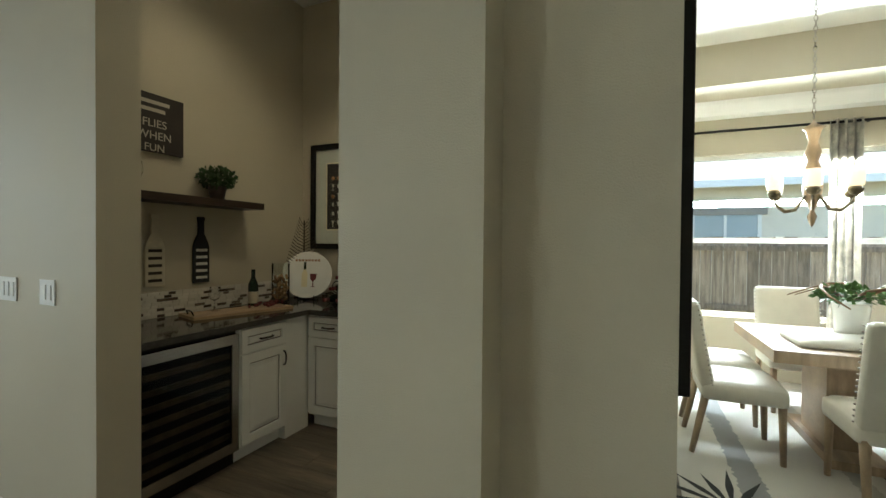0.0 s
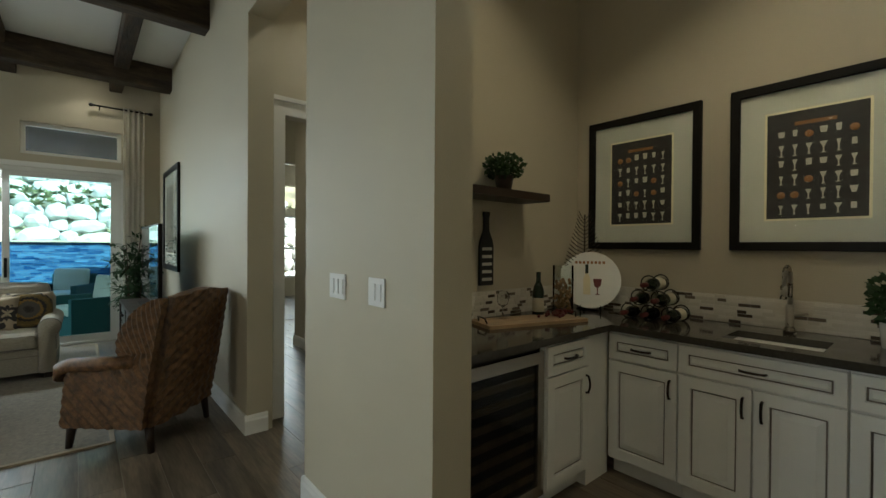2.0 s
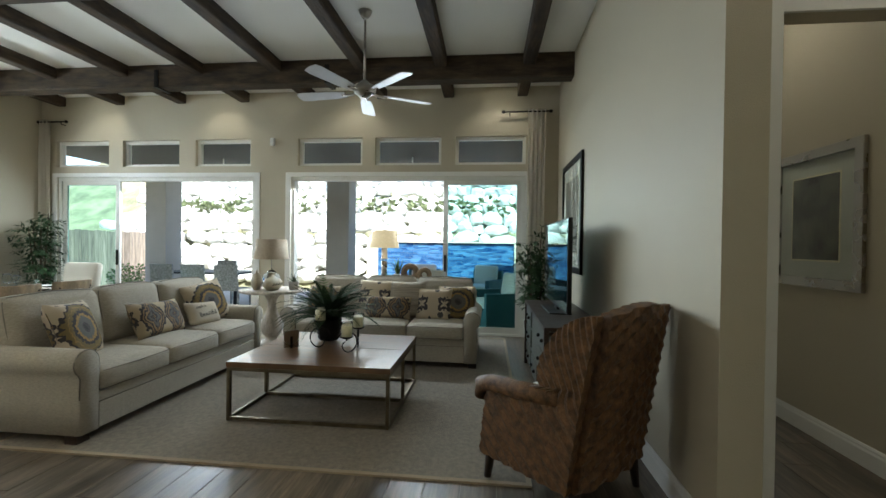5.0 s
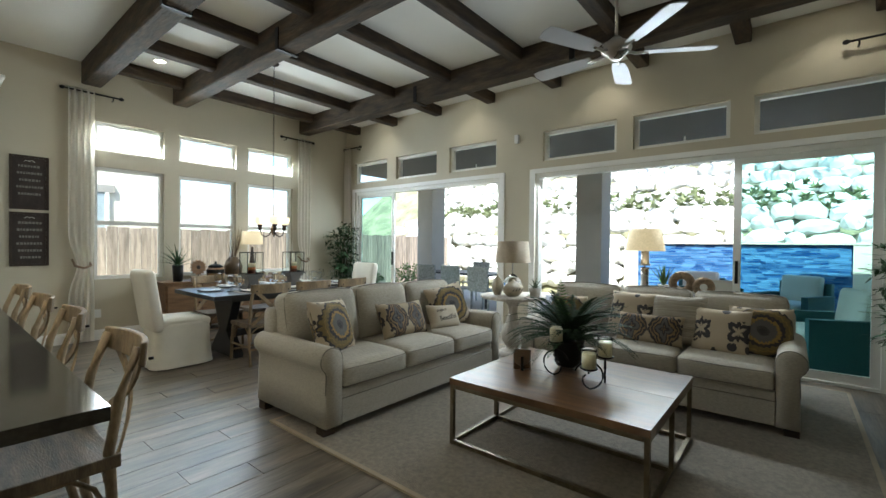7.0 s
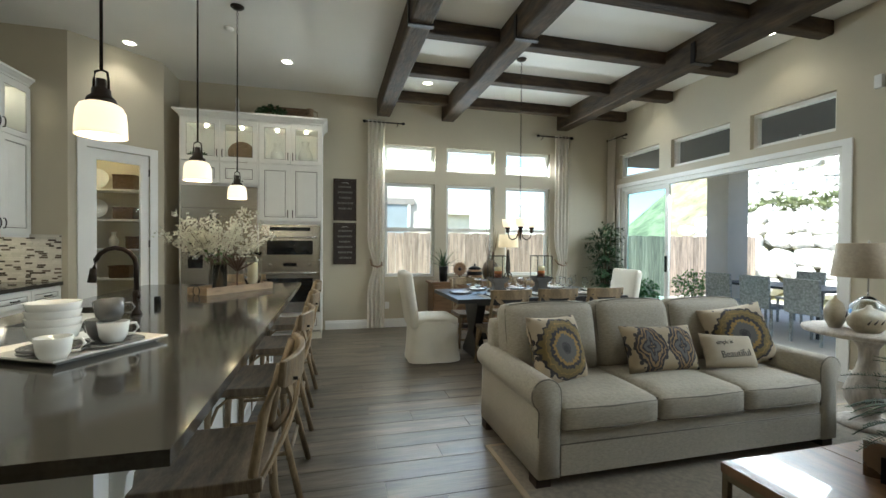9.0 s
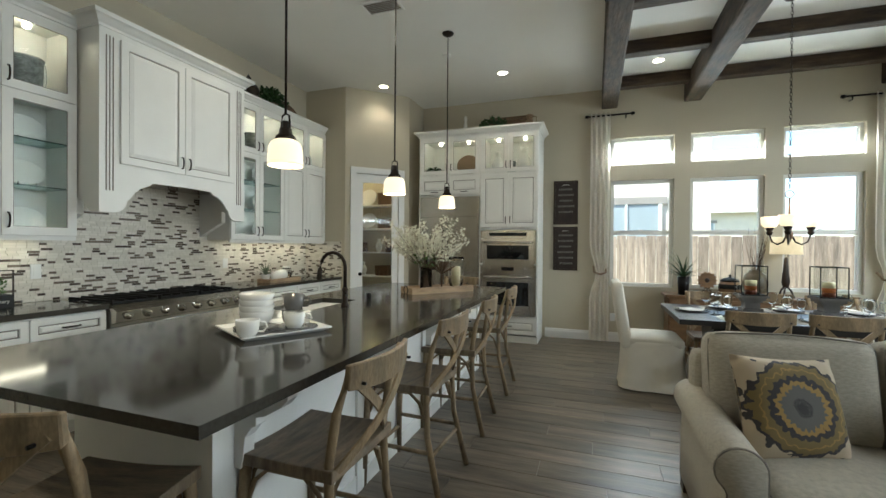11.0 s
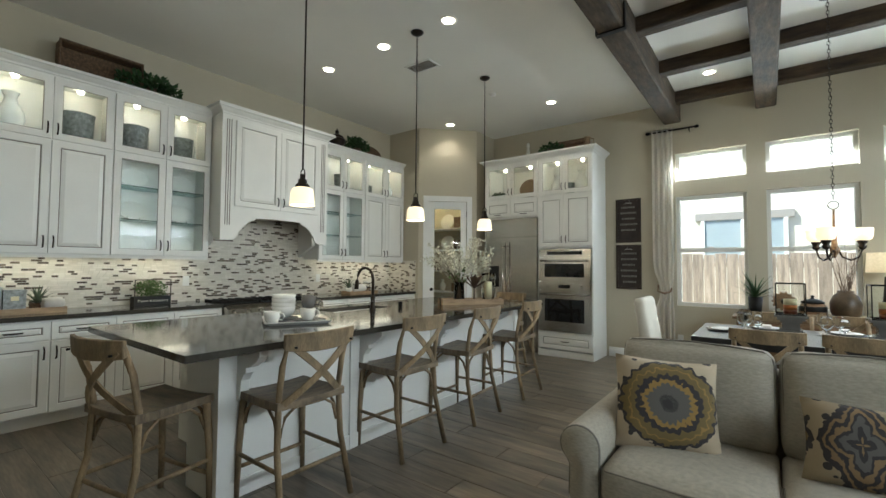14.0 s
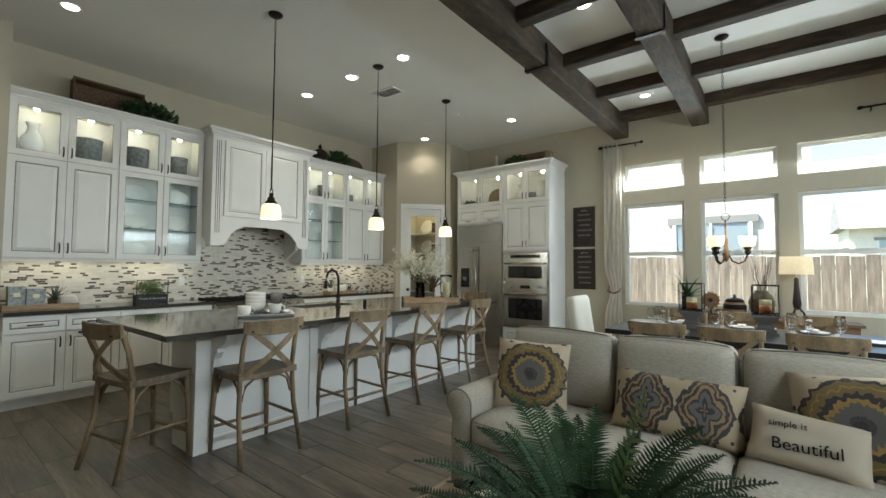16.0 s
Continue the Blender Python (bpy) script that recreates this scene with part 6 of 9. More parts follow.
# console behind the second sofa
cb = empty("sofa_console", pose(0, 0, 0), "dark console table behind the sofa", "console table")
box("top", 8.36, 8.72, 0.55, 2.15, 0.80, 0.84, DARKWOOD, cb, "", 0.004)
for x in (8.38, 8.66):
    for y in (0.57, 2.09):
        box("leg", x, x + 0.04, y, y + 0.04, 0.013, 0.80, DARKWOOD, cb)
table_lamp(8.55, 1.555, 0.84, 1.30, 0.24, 0.205, 0.165, "column", "table lamp with a tan tapered shade and silver column", LSHADE2, 0.5)
for y, z, x in ((1.19, 0.965, 8.56), (0.98, 0.94, 8.50)):
    dn = empty("ring_sculpture", pose(x, y, z, 0, 0, 14), "round woven ring sculpture standing on the console", "sculpture", "ring sculptures")
    R, r0 = (0.085, 0.042) if y > 1.1 else (0.068, 0.034)
    bm = bmesh.new()
    rings = [[bm.verts.new(((r0 * 0.8) * math.sin(b), (R + r0 * math.cos(b)) * math.cos(a), (R + r0 * math.cos(b)) * math.sin(a))) for b in [j * math.pi / 5 for j in range(10)]] for a in [i * math.pi / 14 for i in range(28)]]
    for i in range(28):
        for j in range(10):
            bm.faces.new((rings[i][j], rings[(i + 1) % 28][j], rings[(i + 1) % 28][(j + 1) % 10], rings[i][(j + 1) % 10]))
    bmesh.ops.recalc_face_normals(bm, faces=bm.faces)
    part("ring", bm, JUTE, dn, smooth=True)
    lathe("stand", [(0, -(R + r0) - 0.002 + 0.0), (0.04, -(R + r0)), (0.04, -(R + r0) + 0.012), (0, -(R + r0) + 0.012)], DARKWOOD, dn, "", 12)
gp = empty("potted_plant", pose(8.55, 1.36, 0.84), "spiky yellow-green plant in a small pot", "plant")
lathe("pot", [(0, 0), (0.05, 0), (0.06, 0.10), (0.052, 0.10), (0, 0.09)], CERAM, gp, "", 14)
BL2 = blade_mesh(0.30, 0.035, 2, GREEN2, 0.3)
for k in range(12):
    put("leaf", BL2, gp, Matrix.Translation((0, 0, 0.08)) @ Matrix.Rotation(radians(k * 137.5), 4, "Z") @ Matrix.Rotation(radians(-12 + 2.5 * k), 4, "Y"))

# ---- media console, screen, picture ----
mc = empty("media_console", pose(0, 0, 0), "grey-green painted media console with dark trim and drawers", "console")
box("body", 6.05, 7.70, -0.80, -0.35, 0.06, 0.70, CONSM, mc)
box("top", 6.02, 7.73, -0.82, -0.32, 0.70, 0.73, DARKWOOD, mc, "dark top", 0.004)
for x in (6.02, 7.70):
    box("post", x, x + 0.035, -0.355, -0.32, 0.0, 0.70, DARKWOOD, mc, "dark corner post", 0.003)
    box("post", x, x + 0.035, -0.82, -0.785, 0.0, 0.70, DARKWOOD, mc, "dark corner post", 0.003)
for i, x in enumerate((6.08, 6.64, 7.20)):
    for j, z in enumerate((0.09, 0.30, 0.50)):
        if i == 1 and j > 0:
            continue
        d = box("drawer", x, x + 0.47, -0.35, -0.335, z, z + 0.18, CONSM, mc, "grey-green drawer front", 0.004)
        for k in (0.12, 0.35):
            lathe("knob", [(0.012, 0), (0.018, 0.012), (0.012, 0.025), (0, 0.027)], BLACK, d, "black knob", 12, at=pose(x + k, -0.335, z + 0.09, -90, 0, 0))
for z in (0.10, 0.40, 0.66):
    box("end_slat", 6.045, 6.052, -0.78, -0.36, z, z + 0.03, DARKWOOD, mc, "dark end band")
tv = empty("television", pose(6.98, -0.55, 0.73), "flat dark television on the media console, reflecting the garden", "television")
box("panel", -0.70, 0.70, -0.02, 0.015, 0.06, 0.86, BLACK, tv, "black casing", 0.006)
box("screen", -0.685, 0.685, 0.015, 0.018, 0.075, 0.845, TVGLASS, tv, "glossy dark screen")
box("stand", -0.30, 0.30, -0.10, 0.10, 0.0, 0.012, BLACK, tv, "", 0.004)
box("neck", -0.06, 0.06, -0.03, 0.0, 0.012, 0.08, BLACK, tv)


def framed_picture(m, w, h, fw, matw, frame_m, art_m, label, name="framed_picture", depth=0.03, inner=None):
    root = empty(name, m, label, "picture", "framed pictures")
    bm = ring_bm(-w / 2, w / 2, -h / 2, h / 2, fw, -depth, 0)
    part("frame", bm, frame_m, root, "", 0.003, 1)
    box("mat", -w / 2 + fw, w / 2 - fw, -0.010, -0.002, -h / 2 + fw, h / 2 - fw, MATB, root, "off-white mat")
    a, b = w / 2 - fw - matw, h / 2 - fw - matw
    box("border", -a - 0.012, a + 0.012, -0.012, -0.010, -b - 0.012, b + 0.012, CANDLE, root, "cream inner border")
    box("print", -a, a, -0.014, -0.012, -b, b, art_m, root, "printed picture")
    g = box("glazing", -w / 2 + fw, w / 2 - fw, -0.021, -0.018, -h / 2 + fw, h / 2 - fw, CABGLASS, root, "glass")
    g.visible_shadow = False
    return root


MATB = M("off_white_mat_board", (0.50, 0.48, 0.41), 0.9, var=0.03, scale=8, bump=0.0)
ART = M("muted_painting", (0.22, 0.20, 0.15), 0.6, var=0.7, scale=5, bump=0.0)
framed_picture(pose(7.98, TVY + 0.001, 1.72, 0, 0, 180), 1.18, 1.34, 0.07, 0.16, BLACK, ART, "large black-framed picture with a wide mat on the wall")
framed_picture(pose(6.07, -2.249, 1.58, 0, 0, 180), 0.84, 1.00, 0.07, 0.13, NICKEL, ART, "silver-framed picture hanging in the corridor")

# ---- ceiling fan ----
fan = empty("ceiling_fan", pose(6.95, 1.39, -0.035), "brushed nickel ceiling fan with five pale blades", "ceiling fan")
lathe("canopy", [(0, CZ - 0.035), (0.03, CZ - 0.033), (0.055, CZ), (0.07, CZ + 0.034), (0, CZ + 0.034)], NICKEL, fan, "", 20)
tube("rod", [(0, 0, CZ - 0.06), (0, 0, 3.04)], 0.013, NICKEL, fan)
lathe("motor", [(0, 2.86), (0.04, 2.865), (0.06, 2.885), (0.075, 2.90), (0.11, 2.92), (0.12, 2.95), (0.11, 2.98), (0.06, 3.01), (0.03, 3.04), (0, 3.045)], NICKEL, fan, "", 24)
for k in range(5):
    m = Matrix.Rotation(radians(12 + k * 72), 4, "Z")
    bl = part("blade", prism_bm([(0.20, -0.050), (0.32, -0.068), (0.66, -0.078), (0.72, -0.066), (0.735, 0.0), (0.72, 0.066), (0.66, 0.078), (0.32, 0.068), (0.20, 0.050)], -0.004, 0.004, "z"), FANB, fan, "pale fan blade", 0.002, 1, at=m @ Matrix.Translation((0, 0, 2.915)) @ Matrix.Rotation(radians(11), 4, "X"))
    tube("blade_arm", [(0.08, 0, 2.925), (0.15, 0.0, 2.905), (0.24, 0, 2.912)], 0.012, NICKEL, fan, "", 6, at=m)

# ---- curtains ----
def curtain(m, w, z0, z1, label, folds, tie, r0, r1):
    """A pleated panel hanging on a short rod: local x along the wall, faces -y."""
    root = empty("curtain", m, label, "curtain", "cream curtain panels")
    bm = bmesh.new()
    n, nz = folds * 10, 26
    G = []
    for j in range(nz + 1):
        z = z1 + (z0 - z1) * j / nz
        k = 1.0
        if tie:
            d = abs(z - 1.02)
            k = 1 - 0.42 * math.exp(-(d / 0.22) ** 2)
        row = []
        for i in range(n + 1):
            u = i / n
            x = (u - 0.5) * w * k + (0.03 * (1 - k) * 3 if tie else 0)
            y = -0.075 - 0.020 * k * math.cos(2 * math.pi * folds * u + 0.3 * math.sin(z * 1.3)) - 0.008 * noise.noise(Vector((u * 6, z * 1.5, w * 7)))
            row.append(bm.verts.new((x, y, z)))
        G.append(row)
    for A, B in zip(G, G[1:]):
        for i in range(n):
            bm.faces.new((A[i], A[i + 1], B[i + 1], B[i]))
    ge = bmesh.ops.solidify(bm, geom=bm.faces[:], thickness=0.003)
    part("panel", bm, CURTAIN, root, "pleated cream cloth", smooth=True)
    tube("rod", [(r0 + 0.02, -0.075, z1 - 0.03), (r1 - 0.02, -0.075, z1 - 0.03)], 0.012, BLACK, root, "short black rod")
    for x in (r0, r1):
        lathe("finial", [(0, -0.03), (0.016, -0.025), (0.026, 0.0), (0.016, 0.025), (0, 0.03)], BLACK, root, "", 12, at=pose(x, -0.075, z1 - 0.03, 0, 90, 0))
    bx = r1 - 0.09 if r1 > -r0 else r0 + 0.09
    tube("bracket", [(bx, -0.075, z1 - 0.03), (bx, -0.075, z1 - 0.07), (bx, 0.0, z1 - 0.07)], 0.008, BLACK, root, "", 6)
    if tie:
        tube("tieback", [(-w * 0.30, -0.02, 1.10), (-w * 0.26, -0.13, 1.02), (0.02, -0.145, 0.99), (w * 0.34, -0.13, 1.02), (w * 0.34, -0.02, 1.08)], 0.014, JUTE, root, "rope tieback", 8)
    return root


curtain(pose(4.78, WY - 0.001, 0), 0.27, 0.01, 3.335, "cream curtain tied back beside the dining window", 4, True, -0.19, 0.43)
curtain(pose(8.07, WY - 0.001, 0), 0.28, 0.01, 3.31, "cream curtain tied back beside the corner", 4, True, -0.46, 0.20)
curtain(pose(SX - 0.001, 7.42, 0, 0, 0, -90), 0.20, 0.01, 3.32, "cream curtain beside the sliding door", 3, False, -0.12, 0.38)
curtain(pose(SX - 0.001, -0.56, 0, 0, 0, -90), 0.25, 0.01, 3.345, "cream curtain beside the far sliding door", 4, False, -0.48, 0.20)

# ---- tall plants ----
def tall_plant(x, y, h, label, seed, spread):
    root = empty("potted_tree", pose(x, y, 0), label, "potted tree", "tall indoor plants")
    lathe("pot", [(0, 0), (0.13, 0), (0.17, 0.28), (0.175, 0.32), (0.15, 0.32), (0.14, 0.28), (0, 0.27)], WICKER, root, "brown woven pot", 20)
    r = random.Random(seed)
    bm = bmesh.new()
    for k in range(6):
        a = r.random() * 6.3
        top = Vector((0.14 * math.cos(a), 0.14 * math.sin(a), h * r.uniform(0.72, 0.97)))
        pts = [(0.04 * math.cos(a), 0.04 * math.sin(a), 0.27), tuple(top * 0.5 + Vector((0.02, 0.02, 0))), tuple(top)]
        part("stem", tube_bm(pts, 0.012, 6, None, 0.005), TWIG, root, "brown cane", smooth=True)
        for q_ in range(46):
            f = r.uniform(0.25, 1.0)
            p = Vector((0.04 * math.cos(a), 0.04 * math.sin(a), 0.27)).lerp(top, f)
            d = Vector((r.gauss(0, 1), r.gauss(0, 1), r.uniform(-0.2, 0.5))).normalized()
            l = spread * r.uniform(0.6, 1.15)
            for e in range(7):
                b = p + d * l * (0.25 + 0.75 * e / 6) + Vector((0, 0, -0.10 * l * (e / 6) ** 2))
                t = (d + Vector((r.uniform(-0.9, 0.9), r.uniform(-0.9, 0.9), r.uniform(-0.9, 0.1)))).normalized() * r.uniform(0.07, 0.12)
                s = t.cross(Vector((0, 0, 1)) + d * 0.3).normalized() * 0.017
                bm.faces.new([bm.verts.new(v) for v in (b, b + t * 0.4 - s, b + t, b + t * 0.4 + s)])
    part("foliage", bm, GREEN, root, "dark narrow leaves")
    return root


tall_plant(8.72, 7.12, 1.85, "tall leafy bamboo plant in a pot by the corner", 3, 0.24)
tall_plant(8.66, -0.56, 1.72, "tall bamboo plant in a pot beside the television", 4, 0.22)
sn = empty("wall_sensor", pose(SX - 0.001, 3.50, 2.93, 0, 0, -90), "small white alarm sensor on the wall", "sensor")
box("body", -0.03, 0.03, -0.045, 0, -0.06, 0.06, OUTLET, sn, "", 0.012)

# ---- informal dining area ----
BLACKWOOD = M("black_painted_wood", (0.018, 0.017, 0.018), 0.32, var=0.25, scale=6, bump=0.08, bscale=30, stretch=(0.6, 5, 1))
SLIP = M("ivory_slipcover", (0.64, 0.60, 0.51), 0.9, var=0.05, scale=5, bump=0.25, bscale=260)
WARMWOOD = M("warm_wood", (0.22, 0.125, 0.06), 0.5, var=0.35, scale=5, bump=0.1, stretch=(0.6, 4, 4))
MAT_P = M("script_print_paper", (0.50, 0.46, 0.38), 0.9, var=0.3, scale=40)

TX0, TX1, TY0, TY1, TZ = 5.42, 7.55, 5.02, 6.14, 0.765
dt = empty("dining_table", pose(0, 0, 0), "long black wooden trestle dining table set for a meal", "dining table")
for i in range(6):
    w = (TY1 - TY0) / 6
    box("plank", TX0, TX1, TY0 + i * w + 0.0008, TY0 + (i + 1) * w - 0.0008, TZ - 0.045, TZ, BLACKWOOD, dt, "black table plank", 0.003)
box("apron", TX0 + 0.3, TX1 - 0.3, TY0 + 0.25, TY1 - 0.25, TZ - 0.11, TZ - 0.045, BLACKWOOD, dt)
for x in (5.80, 7.17):
    part("trestle_leg", prism_bm([(TY0 + 0.30, TZ - 0.11), (TY1 - 0.30, TZ - 0.11), (TY1 - 0.46, 0.30), (TY1 - 0.24, 0.05), (TY1 - 0.24, 0.0), (TY0 + 0.24, 0.0), (TY0 + 0.24, 0.05), (TY0 + 0.46, 0.30)], x - 0.05, x + 0.05, "x"), BLACKWOOD, dt, "shaped trestle leg", 0.006)
box("stretcher", 5.85, 7.12, 5.54, 5.62, 0.20, 0.28, BLACKWOOD, dt, "", 0.004)

chair = xback("dining_chair", 0.46, 0.89, 0.46, 0.43, "weathered oak cross-back dining chair at the table", "chair", "chairs round the dining table")
chair.matrix_basis = pose(5.94, 5.07, 0, 0, 0, 0)
for x in (6.50, 7.07):
    copy_thing(chair, pose(x, 5.07, 0, 0, 0, 2 if x > 6.6 else -2))
for x in (5.94, 6.50, 7.07):
    copy_thing(chair, pose(x, 6.14, 0, 0, 0, 180))


def slip_chair(m, label):
    """A slipcovered parsons chair facing local +x."""
    root = empty("slipcovered_chair", m, label, "chair", "slipcovered end chairs")
    bm = bmesh.new()
    rings = []
    hx, hy = 0.28, 0.26
    for z, k in ((0.012, 1.10), (0.10, 1.06), (0.25, 1.02), (0.44, 1.0), (0.475, 0.97), (0.485, 0.90)):
        ring = []
        for i in range(48):
            a = 2 * math.pi * i / 48
            c, s = math.cos(a), math.sin(a)
            q = (abs(c) ** 5 + abs(s) ** 5) ** (-0.2)
            f = 1 + 0.025 * math.sin(9 * a) * max(0, (0.4 - z)) * 2
            ring.append(bm.verts.new((hx * c * q * k * f, hy * s * q * k * f, z)))
        rings.append(ring)
    for A, B in zip(rings, rings[1:]):
        for i in range(48):
            bm.faces.new((A[i], A[(i + 1) % 48], B[(i + 1) % 48], B[i]))
    bm.faces.new(rings[-1])
    part("skirt", bm, SLIP, root, "draped ivory skirt", smooth=True)
    part("backrest", rounded_bm(0.055, 0.255, 0.33, 0.045, 5), SLIP, root, "upholstered back", smooth=True, at=pose(-0.285, 0, 0.72, 0, -9, 0))
    part("seat", rounded_bm(0.26, 0.25, 0.045, 0.035, 4, 0.02), SLIP, root, "covered seat", smooth=True, at=pose(0.01, 0, 0.47))
    for x in (-0.24, 0.24):
        for y in (-0.22, 0.22):
            tube("leg", [(x, y, 0.10), (x, y, 0.0)], 0.018, DARKWOOD, root, "", 6)
    return root


slip_chair(pose(5.26, 5.59, 0, 0, 0, 0), "ivory slipcovered dining chair at the table's end")
slip_chair(pose(7.62, 5.56, 0, 0, 0, 180), "ivory slipcovered dining chair at the far end")


def wine_glass(x, y, z, s, h=0.19):
    root = empty("wine_glass", pose(x, y, z), "clear stemmed wine glass on the table", "wine glass", "glasses on the table")
    r = 0.037 * s
    lathe("foot", [(0, 0), (r * 0.9, 0), (r * 0.9, 0.003), (0.006, 0.007), (0.004, h * 0.3), (0.004, h * 0.42), (0, h * 0.42)], GLASSW, root, "", 14)
    lathe("bowl", [(0.004, h * 0.42), (r * 0.7, h * 0.5), (r, h * 0.66), (r * 0.95, h * 0.85), (r * 0.78, h), (r * 0.74, h), (r * 0.9, h * 0.85), (r * 0.95, h * 0.66), (r * 0.65, h * 0.52), (0, h * 0.45)], GLASSW, root, "", 16)
    return root


rd = random.Random(21)
for x in (5.94, 6.50, 7.07):
    for y, s in ((5.24, 1), (5.92, -1)):
        st = empty("place_setting", pose(x, y, TZ), "stacked plates and folded napkin on a printed runner", "place setting", "place settings")
        box("placemat", -0.18, 0.18, -0.13, 0.13, 0.0, 0.003, MAT_P, st, "printed paper mat")
        lathe("charger", [(0, 0.003), (0.10, 0.003), (0.145, 0.014), (0.145, 0.018), (0.09, 0.009), (0, 0.009)], CERG, st, "grey charger plate", 26)
        lathe("plate", [(0, 0.010), (0.07, 0.010), (0.108, 0.021), (0.108, 0.025), (0.07, 0.015), (0, 0.015)], CERAM, st, "white plate", 26)
        box("napkin", -0.035, 0.035, -0.20 * s - 0.01, 0.03, 0.026, 0.032, WHITEFAB, st, "folded white napkin", 0.003)
        wine_glass(x - 0.17, y + 0.17 * s, TZ, 1.15, 0.20)
        wine_glass(x - 0.06, y + 0.19 * s, TZ, 0.9, 0.18)
for x, y in ((5.62, 5.60), (7.40, 5.55)):
    st = empty("place_setting", pose(x, y, TZ, 0, 0, 90), "stacked plates at the table's end", "place setting", "place settings")
    lathe("charger", [(0, 0.0), (0.10, 0.0), (0.145, 0.012), (0.145, 0.016), (0.09, 0.006), (0, 0.006)], CERG, st, "grey charger plate", 26)
    lathe("plate", [(0, 0.008), (0.07, 0.008), (0.108, 0.019), (0.108, 0.023), (0.07, 0.013), (0, 0.013)], CERAM, st, "white plate", 26)
    wine_glass(x + (0.17 if x < 6 else -0.17), y + 0.16, TZ, 1.1, 0.2)
    wine_glass(x + (0.19 if x < 6 else -0.19), y - 0.14, TZ, 1.0, 0.19)


def lantern(x, y):
    root = empty("lantern", pose(x, y, TZ), "glass hurricane lantern on a grey stepped base with a candle", "lantern", "lanterns on the table")
    for w, z0, z1 in ((0.10, 0, 0.03), (0.08, 0.03, 0.06), (0.06, 0.06, 0.12), (0.075, 0.12, 0.14), (0.095, 0.14, 0.165), (0.115, 0.165, 0.185)):
        box("base", -w, w, -w, w, z0, z1, CERG, root, "stepped grey wooden base", 0.003)
    for sx in (-1, 1):
        for sy in (-1, 1):
            box("post", sx * 0.10 - 0.004, sx * 0.10 + 0.004, sy * 0.10 - 0.004, sy * 0.10 + 0.004, 0.185, 0.46, BLACK, root)
    for z in (0.185, 0.452):
        for s in (-1, 1):
            box("rim", -0.104, 0.104, s * 0.10 - 0.004, s * 0.10 + 0.004, z, z + 0.009, BLACK, root)
            box("rim", s * 0.10 - 0.004, s * 0.10 + 0.004, -0.096, 0.096, z, z + 0.009, BLACK, root)
    for s in (-1, 1):
        box("pane", -0.096, 0.096, s * 0.10 - 0.001, s * 0.10 + 0.001, 0.194, 0.452, GLASS, root, "clear glass")
        box("pane", s * 0.10 - 0.001, s * 0.10 + 0.001, -0.096, 0.096, 0.194, 0.452, GLASS, root, "clear glass")
    for z0, z1, m in ((0.187, 0.23, CANDLE3), (0.23, 0.27, CANDLE2), (0.27, 0.32, CANDLE)):
        lathe("candle", [(0, z0), (0.048, z0), (0.048, z1), (0, z1)], m, root, "layered coloured wax", 18)


lantern(6.11, 5.60)
lantern(6.71, 5.62)

# sideboard under the windows
sb = empty("sideboard", pose(0, 0, 0), "low warm wooden sideboard under the dining windows", "sideboard")
box("top", 5.60, 7.55, 7.10, 7.52, 0.735, 0.765, WARMWOOD, sb, "", 0.004)
box("body", 5.64, 7.51, 7.13, 7.50, 0.10, 0.735, WARMWOOD, sb)
for i in range(4):
    d = box("door", 5.66 + i * 0.465, 5.66 + i * 0.465 + 0.45, 7.112, 7.13, 0.13, 0.715, WARMWOOD, sb, "plank door", 0.004)
    lathe("knob", [(0.01, 0), (0.015, 0.012), (0, 0.02)], BLACK, d, "", 10, at=pose(5.66 + i * 0.465 + (0.42 if i % 2 == 0 else 0.03), 7.112, 0.45, 90, 0, 0))
for x in (5.66, 7.43):
    for y in (7.14, 7.44):
        box("foot", x, x + 0.06, y, y + 0.05, 0.0, 0.10, WARMWOOD, sb)
SBZ = 0.765
pp = empty("potted_plant", pose(5.83, 7.24, SBZ), "spiky green plant in a tall black pot", "plant")
lathe("pot", [(0, 0), (0.06, 0), (0.075, 0.24), (0.065, 0.24), (0, 0.22)], BLACK, pp, "tall black pot", 16)
BL3 = blade_mesh(0.40, 0.035, 5, GREEN, 0.75)
for k in range(30):
    put("leaf", BL3, pp, Matrix.Translation((0, 0, 0.22)) @ Matrix.Rotation(radians(k * 137.5), 4, "Z") @ Matrix.Rotation(radians(-38 + 2.2 * k), 4, "Y") @ Matrix.Scale(0.7 + 0.4 * ((k * 7) % 10) / 10, 4))
ds = empty("disc_sculpture", pose(6.10, 7.22, SBZ), "carved wooden flower disc on a stand", "sculpture")
bm = prism_bm([((0.105 + 0.012 * math.cos(14 * a)) * math.cos(a), 0.20 + (0.105 + 0.012 * math.cos(14 * a)) * math.sin(a)) for a in [i * math.pi / 42 for i in range(84)]], -0.012, 0.012, "y")
part("disc", bm, WARMWOOD, ds, "carved scalloped disc")
lathe("boss", [(0.03, 0), (0.022, 0.012), (0, 0.016)], DARKWOOD, ds, "", 14, at=pose(0, -0.012, 0.20, 90, 0, 0))
tube("stem", [(0, 0, 0.02), (0, 0, 0.10)], 0.01, DARKWOOD, ds)
box("foot", -0.05, 0.05, -0.035, 0.035, 0, 0.022, DARKWOOD, ds, "", 0.003)
jr = empty("lidded_jar", pose(6.36, 7.24, SBZ), "black lidded ceramic jar with a tan band", "jar")
lathe("body", [(0, 0), (0.10, 0), (0.125, 0.06), (0.125, 0.15), (0.10, 0.19), (0, 0.19)], WARMWOOD, jr, "tan jar body", 22)
